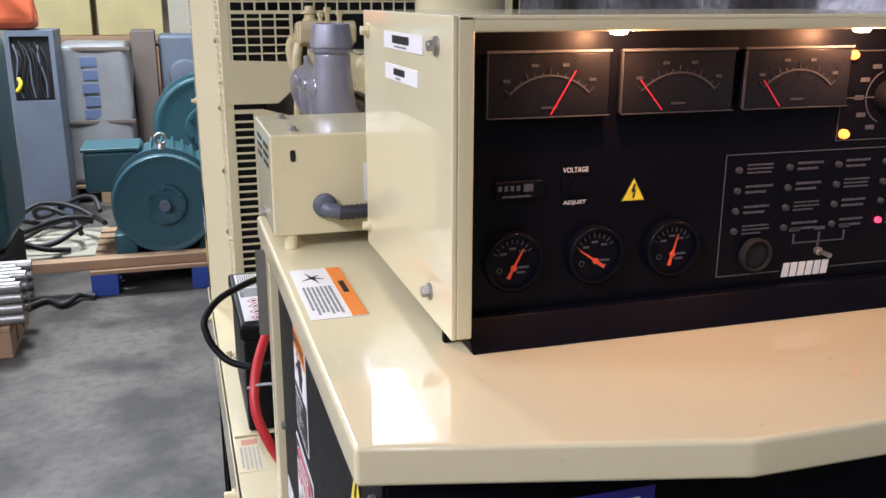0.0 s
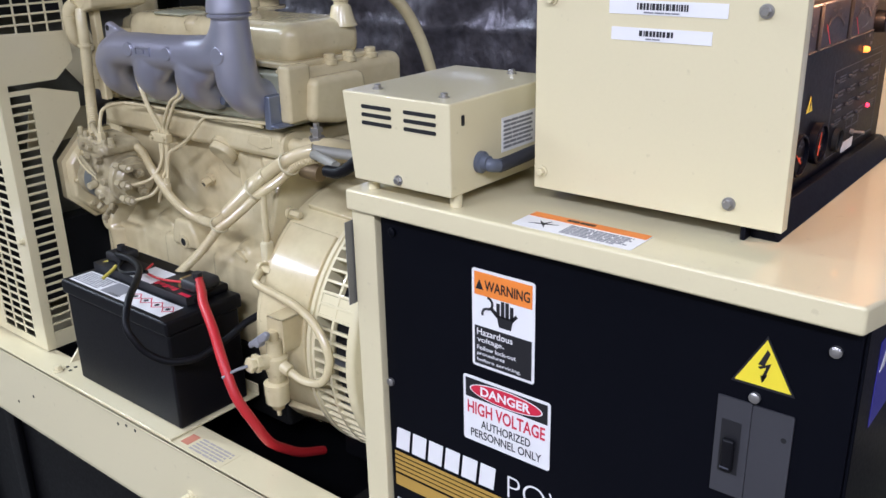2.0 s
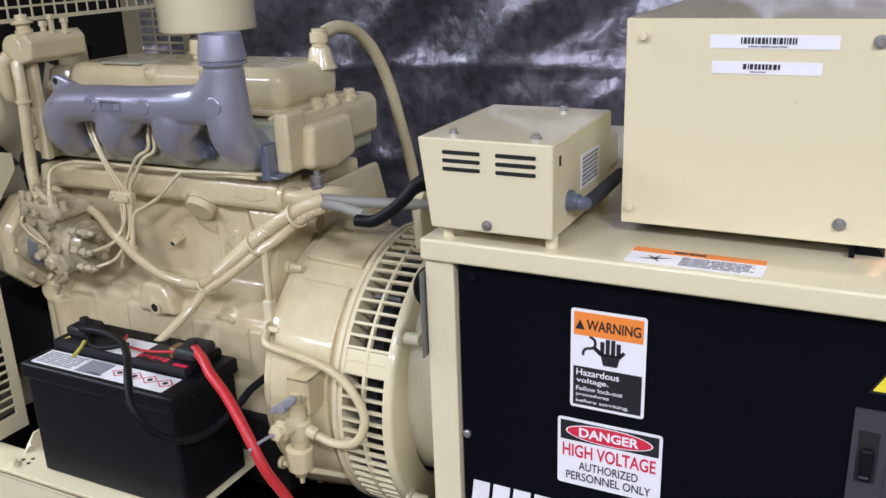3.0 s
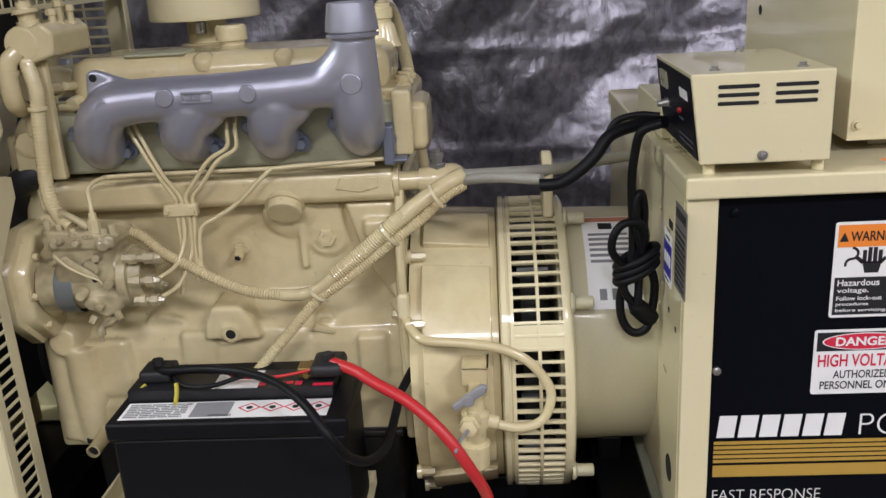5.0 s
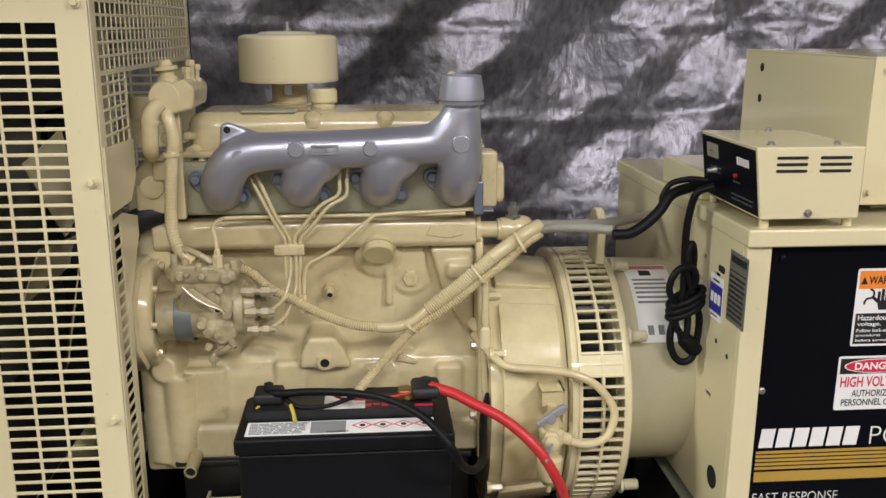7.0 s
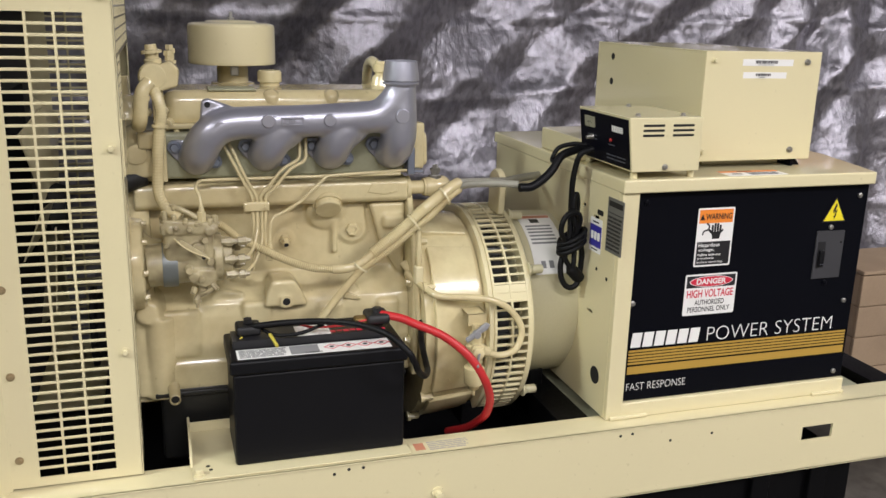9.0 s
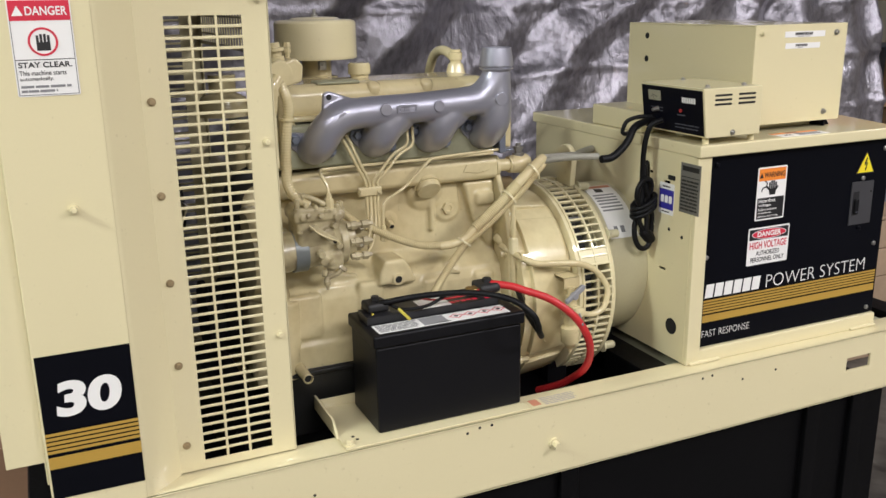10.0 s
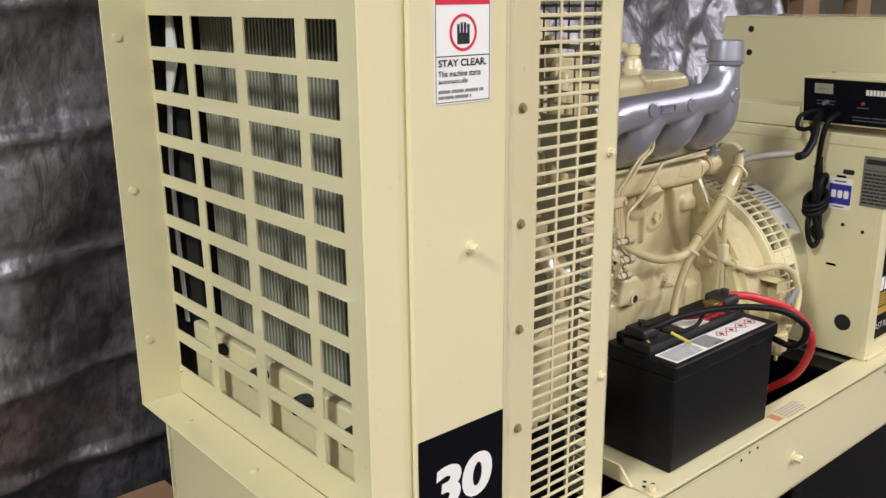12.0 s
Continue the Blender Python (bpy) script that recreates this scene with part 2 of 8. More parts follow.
def frame_of(axis):
    a = Vector(axis).normalized()
    u = a.cross(Vector((0, 0, 1)) if abs(a.z) < 0.9 else Vector((0, 1, 0))).normalized()
    return a, u, a.cross(u)


def lathe(bm, base, axis, profile, n=24, cap=True, phase=0.0):
    """Rings of radius r at distance d along an axis."""
    a, u, v = frame_of(axis)
    base = Vector(base)
    rings = []
    for d, r in profile:
        rings.append([bm.verts.new(base + a * d + (u * math.cos(phase + 2 * math.pi * i / n) + v * math.sin(phase + 2 * math.pi * i / n)) * max(r, 1e-5)) for i in range(n)])
    for A, B in zip(rings, rings[1:]):
        for i in range(n):
            bm.faces.new((A[i], A[(i + 1) % n], B[(i + 1) % n], B[i]))
    if cap:
        bm.faces.new(list(reversed(rings[0])))
        bm.faces.new(rings[-1])
    return bm


def cyl(bm, p0, p1, r, r1=None, n=20, bev=0.0):
    p0, p1 = Vector(p0), Vector(p1)
    ln, r1 = (p1 - p0).length, r if r1 is None else r1
    prof = [(0, r), (ln, r1)] if not bev else [(0, r - bev), (bev, r), (ln - bev, r1), (ln, r1 - bev)]
    return lathe(bm, p0, p1 - p0, prof, n)


def smooth_line(pts, per=6):
    pts = [Vector(p) for p in pts]
    q = [pts[0] * 2 - pts[1], *pts, pts[-1] * 2 - pts[-2]]
    out = []
    for i in range(1, len(q) - 2):
        for k in range(per):
            t = k / per
            a, b, c, d = q[i - 1:i + 3]
            out.append(0.5 * ((2 * b) + (c - a) * t + (2 * a - 5 * b + 4 * c - d) * t * t + (3 * b - a - 3 * c + d) * t ** 3))
    return out + [pts[-1]]


def tube(bm, pts, r, n=8, per=6, ribs=0.0, pitch=0.006):
    """A pipe or cable along smooth points; ribs makes it corrugated; r may be a list of radii from start to end."""
    line = smooth_line(pts, per)
    if ribs:
        dense, step, carry = [], pitch / 2, 0.0
        for a, b in zip(line, line[1:]):
            ln = (b - a).length
            d = carry
            while d < ln:
                dense.append(a.lerp(b, d / ln))
                d += step
            carry = d - ln
        line = dense
    t0 = (line[1] - line[0]).normalized()
    _, u, v = frame_of(t0)
    rings = []
    for i, p in enumerate(line):
        t = (line[min(i + 1, len(line) - 1)] - line[max(i - 1, 0)]).normalized()
        u = (u - t * u.dot(t)).normalized()
        v = t.cross(u)
        if isinstance(r, (list, tuple)):
            f = i / (len(line) - 1) * (len(r) - 1)
            k = min(int(f), len(r) - 2)
            rr = r[k] + (r[k + 1] - r[k]) * (f - k)
        else:
            rr = r + (ribs if ribs and i % 2 else 0)
        rings.append([bm.verts.new(p + (u * math.cos(2 * math.pi * j / n) + v * math.sin(2 * math.pi * j / n)) * rr) for j in range(n)])
    for A, B in zip(rings, rings[1:]):
        for i in range(n):
            bm.faces.new((A[i], A[(i + 1) % n], B[(i + 1) % n], B[i]))
    bm.faces.new(list(reversed(rings[0])))
    bm.faces.new(rings[-1])
    return bm


def prism(bm, poly, axis, a, b, bev=0.0, seg=1):
    """A polygon pushed along an axis. axis x: (y, z); y: (x, z); z: (x, y)."""
    def at(p, d):
        return {"x": (d, p[0], p[1]), "y": (p[0], d, p[1]), "z": (p[0], p[1], d)}[axis]
    A, B = [bm.verts.new(at(p, a)) for p in poly], [bm.verts.new(at(p, b)) for p in poly]
    fs = [bm.faces.new(A), bm.faces.new(list(reversed(B)))]
    n = len(poly)
    fs += [bm.faces.new((A[i], B[i], B[(i + 1) % n], A[(i + 1) % n])) for i in range(n)]
    bmesh.ops.recalc_face_normals(bm, faces=fs)
    if bev:
        bmesh.ops.bevel(bm, geom=list({e for f in fs for e in f.edges}), offset=bev, segments=seg, affect="EDGES", profile=0.5)
    return bm


def slab_with_holes(bm, axis, d0, d1, u0, u1, v0, v1, holes):
    """A plate with rectangular holes (u0, u1, v0, v1), cut up along the holes' edges. axis x: u=y, v=z; y: u=x, v=z; z: u=x, v=y."""
    us = sorted({u0, u1, *[h[0] for h in holes], *[h[1] for h in holes]})
    vs = sorted({v0, v1, *[h[2] for h in holes], *[h[3] for h in holes]})

    def solid(i, j):
        if not (0 <= i < len(us) - 1 and 0 <= j < len(vs) - 1):
            return False
        cu, cv = (us[i] + us[i + 1]) / 2, (vs[j] + vs[j + 1]) / 2
        return not any(h[0] < cu < h[1] and h[2] < cv < h[3] for h in holes)

    cache = {}

    def vert(i, j, d):
        if (i, j, d) not in cache:
            u, v = us[i], vs[j]
            cache[i, j, d] = bm.verts.new({"x": (d, u, v), "y": (u, d, v), "z": (u, v, d)}[axis])
        return cache[i, j, d]
    for i in range(len(us) - 1):
        for j in range(len(vs) - 1):
            if not solid(i, j):
                continue
            for d in (d0, d1):
                bm.faces.new([vert(i, j, d), vert(i + 1, j, d), vert(i + 1, j + 1, d), vert(i, j + 1, d)])
            for (a, b), (ni, nj) in ((((i, j), (i + 1, j)), (i, j - 1)), (((i, j + 1), (i + 1, j + 1)), (i, j + 1)), (((i, j), (i, j + 1)), (i - 1, j)), (((i + 1, j), (i + 1, j + 1)), (i + 1, j))):
                if not solid(ni, nj):
                    bm.faces.new([vert(*a, d0), vert(*b, d0), vert(*b, d1), vert(*a, d1)])
    return bm


def mesh_of(name, bm, material, sharp=35):
    bmesh.ops.recalc_face_normals(bm, faces=bm.faces[:])
    for e in bm.edges:
        e.smooth = not (len(e.link_faces) == 2 and e.calc_face_angle(0) > radians(sharp))
    for f in bm.faces:
        f.smooth = True
    me = bpy.data.meshes.new(name)
    normals = None
    if len(bm.faces) < 2500:
        # broad faces keep their own direction, so that flat sheet reflects flat
        bm.normal_update()
        limit, size = math.cos(radians(max(sharp, 50))), {f: f.calc_area() for f in bm.faces}
        normals = []
        for f in bm.faces:
            for lp in f.loops:
                n = Vector((0, 0, 0))
                for g in lp.vert.link_faces:
                    if g.normal.dot(f.normal) > limit:
                        n += g.normal * size[g]
                normals.append(n.normalized() if n.length > 1e-12 else f.normal.copy())
    bm.to_mesh(me)
    bm.free()
    if normals:
        me.normals_split_custom_set(normals)
    me.materials.append(material)
    return me


def thing(name, at, label, category, group="", kind=""):
    ob = new(name)
    ob.empty_display_size = 0.05
    ob.location = at
    return tagged(ob, label, category, group, kind)


def root_shift(parent):
    """A thing's own place; the parts under it sit at the place's origin."""
    return parent.location.copy() if parent.type == "EMPTY" else Vector((0, 0, 0))


def part(name, bm, material, parent, label="", sharp=35):
    """One mesh under a thing or a part; its mesh is in the place's own metres."""
    ob = new(name, mesh_of(name, bm, material, sharp))
    ob.parent = parent
    ob.matrix_parent_inverse = Matrix.Translation(-root_shift(parent))
    if label:
        ob["label"] = label
    return ob


def whole(name, bm, material, label, category, group="", kind="", sharp=35):
    """A thing that is one mesh."""
    ob = new(name, mesh_of(name, bm, material, sharp))
    return tagged(ob, label, category, group, kind)


def B():
    return bmesh.new()


def bolt(name, at, axis, r, h, parent, material=None, label=""):
    bm = B()
    lathe(bm, at, axis, [(0, r * 1.5), (h * 0.25, r * 1.5)], 14)
    lathe(bm, Vector(at) + Vector(axis).normalized() * h * 0.25, axis, [(0, r), (h * 0.65, r), (h * 0.75, r * 0.85)], 6)
    return part(name, bm, material or M_CREAM, parent, label)


class Sheet:
    """A flat place for stickers and lettering: an origin, a way across, a way up; the normal comes out of it."""
    def __init__(self, origin, across, up):
        self.o, self.a, self.u = Vector(origin), Vector(across), Vector(up)
        self.n = self.a.cross(self.u)

    def at(self, s, t, h=0.0):
        return self.o + self.a * s + self.u * t + self.n * h

    def poly(self, bm, pts, h0, h1):
        A, C = [bm.verts.new(self.at(*p, h0)) for p in pts], [bm.verts.new(self.at(*p, h1)) for p in pts]
        n = len(pts)
        bm.faces.new(C)
        bm.faces.new(list(reversed(A)))
        for i in range(n):
            bm.faces.new((A[i], A[(i + 1) % n], C[(i + 1) % n], C[i]))
        return bm

    def rect(self, bm, s0, s1, t0, t1, h0, h1, corner=0.0):
        if not corner:
            return self.poly(bm, [(s0, t0), (s1, t0), (s1, t1), (s0, t1)], h0, h1)
        pts = []
        for cx, cy, st in ((s1 - corner, t0 + corner, -90), (s1 - corner, t1 - corner, 0), (s0 + corner, t1 - corner, 90), (s0 + corner, t0 + corner, 180)):
            pts += [(cx + corner * math.cos(radians(st + k * 30)), cy + corner * math.sin(radians(st + k * 30))) for k in range(4)]
        return self.poly(bm, pts, h0, h1)

    def disc(self, bm, s, t, r, h0, h1, n=24, squash=1.0):
        return self.poly(bm, [(s + r * math.cos(2 * math.pi * i / n), t + r * squash * math.sin(2 * math.pi * i / n)) for i in range(n)], h0, h1)

    def ring(self, bm, s, t, r0, r1, h0, h1, n=28, a0=0, a1=360):
        k = n if a1 - a0 >= 360 else n + 1
        ang = [radians(a0 + (a1 - a0) * i / n) for i in range(k)]
        for i in range(n):
            p, q = ang[i], ang[(i + 1) % k]
            self.poly(bm, [(s + r0 * math.cos(p), t + r0 * math.sin(p)), (s + r1 * math.cos(p), t + r1 * math.sin(p)), (s + r1 * math.cos(q), t + r1 * math.sin(q)), (s + r0 * math.cos(q), t + r0 * math.sin(q))], h0, h1)
        return bm

    def words(self, text, s, t, height, width=None, bold=0.0, h=0.0012, align="LEFT", slant=0.0):
        """Lettering in the built-in font as a mesh in a new bmesh."""
        cu = bpy.data.curves.new("lettering", "FONT")
        cu.body, cu.size, cu.offset, cu.resolution_u, cu.shear = text, 1.0, bold, 5, slant
        ob = bpy.data.objects.new("lettering", cu)
        scene.collection.objects.link(ob)
        bpy.context.view_layer.update()
        me = bpy.data.meshes.new_from_object(ob.evaluated_get(bpy.context.evaluated_depsgraph_get()))
        bpy.data.objects.remove(ob)
        bm = B()
        bm.from_mesh(me)
        bpy.data.meshes.remove(me)
        xs, ys = [v.co.x for v in bm.verts], [v.co.y for v in bm.verts]
        x0, x1, y0, y1 = min(xs), max(xs), min(ys), max(ys)
        ky = height / (y1 - y0)
        kx = ky if width is None else width / (x1 - x0)
        w = (x1 - x0) * kx
        off = {"LEFT": 0, "CENTER": -w / 2, "RIGHT": -w}[align]
        for v in bm.verts:
            v.co = self.at(s + off + (v.co.x - x0) * kx, t + (v.co.y - y0) * ky, h)
        return bm

    def bars(self, bm, s0, s1, t0, t1, rows, h0, h1, seed=1, fill=0.55, gap=True):
        """Writing too small to read: rows of plain bars."""
        rnd = random.Random(seed)
        step = (t1 - t0) / rows
        for i in range(rows):
            t = t1 - (i + 1) * step + step * (1 - fill) / 2
            s, end = s0, s1 - (rnd.random() * 0.35 * (s1 - s0) if i == rows - 1 else rnd.random() * 0.08 * (s1 - s0))
            while s < end - 1e-5:
                w = min(end - s, (s1 - s0) * (0.12 + 0.2 * rnd.random())) if gap else end - s
                self.rect(bm, s, s + w * 0.9, t, t + step * fill, h0, h1)
                s += w
        return bm


# ---- the hall ----
def slab(name, x0, x1, y0, y1, z0, z1, material, label, category):
    bm = B()
    box(bm, x0, x1, y0, y1, z0, z1, 0)
    return whole(name, bm, material, label, category, kind="structure")


slab("floor", -7, 4, -5, 11.5, -0.15, 0, M_CONC, "worn grey concrete workshop floor with dark stains", "floor")
slab("wall_north", -7, 4, 11.5, 11.7, 0, 4.0, M_WALL, "cream painted workshop wall far behind the machines", "wall")
slab("wall_south", -7, 4, -5.2, -5, 0, 4.0, M_WALL, "cream painted workshop wall", "wall")
slab("wall_west", -7.2, -7, -5.2, 11.7, 0, 4.0, M_WALL, "cream painted workshop wall", "wall")
slab("wall_east", 4, 4.2, -5.2, 11.7, 0, 4.0, M_WALL, "cream painted workshop wall behind the tarpaulin", "wall")
slab("ceiling", -7.2, 4.2, -5.2, 11.7, 4.0, 4.15, M_CEIL, "pale grey workshop ceiling", "ceiling")

M_TUBE = glow("fluorescent_diffuser", (1.0, 0.96, 0.88), 6.0)


def ceiling_light(x, y, power=1.0, colour=LAMP_COLOUR):
    t = thing("ceiling_light", (x, y, 4.0), "white fluorescent ceiling light fitting out of view, switched on", "ceiling light", "ceiling lights")
    bm = B()
    box(bm, x - 0.34, x + 0.34, y - 0.65, y + 0.65, 3.92, 4.0, 0.006)
    part("housing", bm, M_CEIL, t)
    bm = B()
    box(bm, x - 0.3, x + 0.3, y - 0.61, y + 0.61, 3.895, 3.919, 0.004)
    part("diffuser", bm, M_TUBE, t)
    la = bpy.data.lights.new("light_tube", "AREA")
    la.shape, la.size, la.size_y, la.energy, la.color = "RECTANGLE", 0.58, 1.2, LAMP_POWER * power, colour
    ob = new("light_tube", la)
    ob.location = (x, y, 3.88)
    return t


for lx, ly, lp in ((-3.0, 0.1, 2.0), (-3.4, 3.2, 0.8), (-5.4, 1.7, 0.8), (-5.4, 4.7, 0.5), (-0.9, -1.6, 0.32)):
    ceiling_light(lx, ly, lp)
ceiling_light(-3.4, 6.2, 0.8)
# the fitting at y 7.2 is added, unseen, to brighten the grille side
for lx, ly, lp in ((-1.0, 7.2, 2.3), (1.51, 8.2, 0.5)):
    ceiling_light(lx, ly, lp, GREENISH_COLOUR)


def fold(y, z):
    """Creases of a sheet that has lain folded: flat facets between fold lines."""
    u, v = y / 0.62, z / 0.27
    i, j = math.floor(u), math.floor(v)

    def h(a, c):
        return random.Random(a * 131 + c * 17 + 5).uniform(-1, 1)
    s, t = u - i, v - j
    flat = (h(i, j) * (1 - s) + h(i + 1, j) * s) * (1 - t) + (h(i, j + 1) * (1 - s) + h(i + 1, j + 1) * s) * t
    crease = max(0.0, 1 - min(t, 1 - t) / 0.1)
    return 0.024 * flat - (0.009 + 0.013 * min(1.0, max(0.0, (y - 3.8) * 4))) * crease


def tarpaulin():
    bm = B()
    ny, nz = 420, 200
    grid = []
    for j in range(nz + 1):
        z = 0.0 + 2.7 * j / nz
        row = []
        for i in range(ny + 1):
            y = -0.07 + 5.89 * i / ny
            p = Vector((0, y, z))
            # slanting drags of the slack sheet, ridged on one side
            u = 0.8 * y + 1.05 * z + 0.2 * noise.noise(p * 1.1) + 0.05 * noise.noise(p * 3.1)
            w = (u * 2.6 + 0.1) % 1.0
            slack = min(1.0, max(0.0, (z - 0.75) * 1.6)) * min(1.0, max(0.0, (4.3 - y) * 1.2))
            f = 0.062 * slack * (w / 0.62 if w < 0.62 else (1 - w) / 0.38) * (0.55 + 0.9 * abs(noise.noise(Vector((7, y * 0.8, z * 0.7)))))
            drape = max(0.0, min(1.0, 1.25 - y / 1.2))
            f += 0.035 * drape * math.sin(19.0 * (y + 0.05 * z) + 2.2 * noise.noise(p * 1.2)) + 0.008 * math.sin(15.0 * (y + 0.3 * z) + 3 * noise.noise(p * 1.5))
            f += 0.03 * noise.noise(p * 1.3) + 0.013 * noise.noise(p * 4.3) + 0.006 * noise.noise(p * 11)
            f += 0.05 * abs(noise.noise(Vector((3, y * 1.5 + 0.6 * z, z * 1.9 - 0.5 * y)))) - 0.022 * abs(noise.noise(Vector((9, y * 4.0 - z, z * 5.5))))
            f += fold(y + 0.05 * noise.noise(p * 1.8), z + 0.05 * noise.noise(p * 1.4 + Vector((5, 0, 0))))
            # the lean tips the sheet's far part away from the lamps to darken it
            k = min(1.0, max(0.0, (y - 2.25) / 0.75))
            f += (0.14 - 0.35 * k * k * (3 - 2 * k)) * (z - 0.8)
            row.append(bm.verts.new((1.1 + 0.125 * (4.1 - y) + f, y, z)))
        grid.append(row)
    for j in range(nz):
        for i in range(ny):
            bm.faces.new((grid[j][i], grid[j][i + 1], grid[j + 1][i + 1], grid[j + 1][i]))
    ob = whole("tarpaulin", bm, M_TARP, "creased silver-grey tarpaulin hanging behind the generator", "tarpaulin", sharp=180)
    s = ob.modifiers.new("thick", "SOLIDIFY")
    s.thickness = 0.003
    return ob


tarpaulin()

# ---- the generator's base ----
tank = thing("fuel_tank", (0.37, 2.9, 0), "black painted steel fuel tank base under the skid", "fuel tank")
bm = B()
box(bm, -0.035, 0.775, 1.86, 4.1, 0.0, 0.563, 0.006)
part("body", bm, M_TANK, tank)
for ry in (1.95, 2.12, 2.9, 3.7, 3.95):
    bm = B()
    box(bm, -0.052, -0.034, ry, ry + 0.05, 0.0, 0.56, 0.003)
    part("rib", bm, M_TANK, tank)

skid = thing("skid_frame", (0.37, 2.9, 0.565), "cream painted steel channel skid carrying the generator", "skid")
RT, RB = 0.738, 0.566
for side, x0, x1 in ((-1, -0.06, 0.02), (1, 0.72, 0.80)):
    xf = x0 if side < 0 else x1 - 0.006
    bm = B()
    holes = [(1.963, 2.052, 0.645, 0.682)] if side < 0 else []
    slab_with_holes(bm, "x", xf, xf + 0.006, 1.66, 4.03, RB, RT, holes)
    box(bm, x0, x1, 1.66, 4.03, RT - 0.006, RT, 0.0025, 2)
    box(bm, x0, x1, 1.66, 4.03, RB, RB + 0.006, 0.002)
    part("rail", bm, M_CREAM, skid)
for cy in (1.72, 2.62, 3.62, 3.97):
    bm = B()
    box(bm, 0.021, 0.719, cy - 0.04, cy + 0.04, RB + 0.01, RT - 0.01, 0.003)
    # inner crossmembers are black to paint in the shade under the engine
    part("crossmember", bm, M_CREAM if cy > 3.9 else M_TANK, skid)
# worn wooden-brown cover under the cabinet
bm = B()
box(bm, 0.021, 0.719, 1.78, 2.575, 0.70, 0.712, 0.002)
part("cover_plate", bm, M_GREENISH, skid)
for by, bz, br in ((2.979, 0.646, 0.009), (3.86, 0.70, 0.006)):
    bolt("bolt", (-0.06, by, bz), (-1, 0, 0), br, 0.02, skid)
for by, bz in ((2.42, 0.695), (2.31, 0.7), (2.55, 0.722), (2.52, 0.724), (3.14, 0.727), (3.17, 0.727), (3.2, 0.72), (3.55, 0.66), (3.63, 0.62)):
    bm = B()
    Sheet((-0.0602, by, bz), (0, -1, 0), (0, 0, 1)).disc(bm, 0, 0, 0.0035, 0, 0.0005, 10)
    part("bolt_hole", bm, M_DARK, skid)
# battery tray
bm = B()
box(bm, -0.052, 0.16, 3.035, 3.475, RT + 0.001, RT + 0.005, 0.001)
prism(bm, [(0.0, 0.742), (0.165, 0.742), (0.165, 0.775), (0.03, 0.775)], "y", 3.474, 3.479)
box(bm, 0.156, 0.16, 3.035, 3.475, RT + 0.004, 0.765, 0.001)
tray = part("battery_tray", bm, M_CREAM, skid)
for dx, dy in ((0.03, 3.44), (0.045, 3.445), (0.02, 3.455), (0.035, 3.46)):
    bm = B()
    Sheet((dx - 0.05, dy, RT + 0.005), (1, 0, 0), (0, 1, 0)).disc(bm, 0, 0, 0.004, 0, 0.0006, 10)
    part("hole", bm, M_DARK, tray)
bolt("bolt", (-0.035, 3.462, RT + 0.005), (0, 0, 1), 0.008, 0.012, tray)
# small printed sticker on the rail's top flange
sh = Sheet((-0.052, 3.03, RT + 0.0002), (0, -1, 0), (1, 0, 0))
bm = B()
sh.rect(bm, 0, 0.135, 0, 0.05, 0, 0.0006)
stk = part("sticker", bm, M_CREAM, skid, "worn paper sticker with red and grey print")
bm = B()
sh.rect(bm, 0.008, 0.03, 0.012, 0.042, 0.0006, 0.0009)
part("print", bm, M_FADED, stk)
bm = B()
sh.bars(bm, 0.038, 0.13, 0.006, 0.045, 5, 0.0006, 0.0009, 3)
part("print", bm, M_FADEDGREY, stk)

# ---- radiator enclosure ----
rad = thing("radiator_enclosure", (0.36, 3.83, 0.738), "cream sheet steel radiator enclosure with slotted screens and front grille", "radiator enclosure")
TOP = 1.74
# side panels beside the core, both sides
for side, xa in ((-1, -0.055), (1, 0.785)):
    bm = B()
    box(bm, xa, xa + 0.009, 3.87, 4.034, 0.70, TOP, 0.003, 2)
    sp = part("side_panel", bm, M_CREAM, rad)
    bm = B()
    prism(bm, [(xa + 0.001, 3.8705), (xa + 0.055 * -side, 3.807), (xa + 0.055 * -side, 3.801), (xa + 0.001, 3.8625)], "z", 0.735, TOP)
    strip = part("corner_strip", bm, M_CREAM, rad)
    if side < 0:
        for bz in (0.80, 0.969, 1.135, 1.301, 1.471, 1.66):
            bolt("bolt", (-0.0005, 3.785, bz), (-1, 0, 0), 0.0052, 0.006, strip, M_RUSTY, "rusty bolt")
bolt("bolt", (-0.055, 3.935, 1.305), (-1, 0, 0), 0.006, 0.014, rad)

# slotted screens on the long sides
SL_Z0, SL_Z1, SL_Y0, SL_Y1, NROW = 0.76, 1.617, 3.616, 3.752, 45


def screen_bar(name, data, parent, at):
    ob = new(name, data)
    ob.parent = parent
    ob.matrix_parent_inverse = Matrix.Translation(-root_shift(parent))
    ob.location = at
    return ob


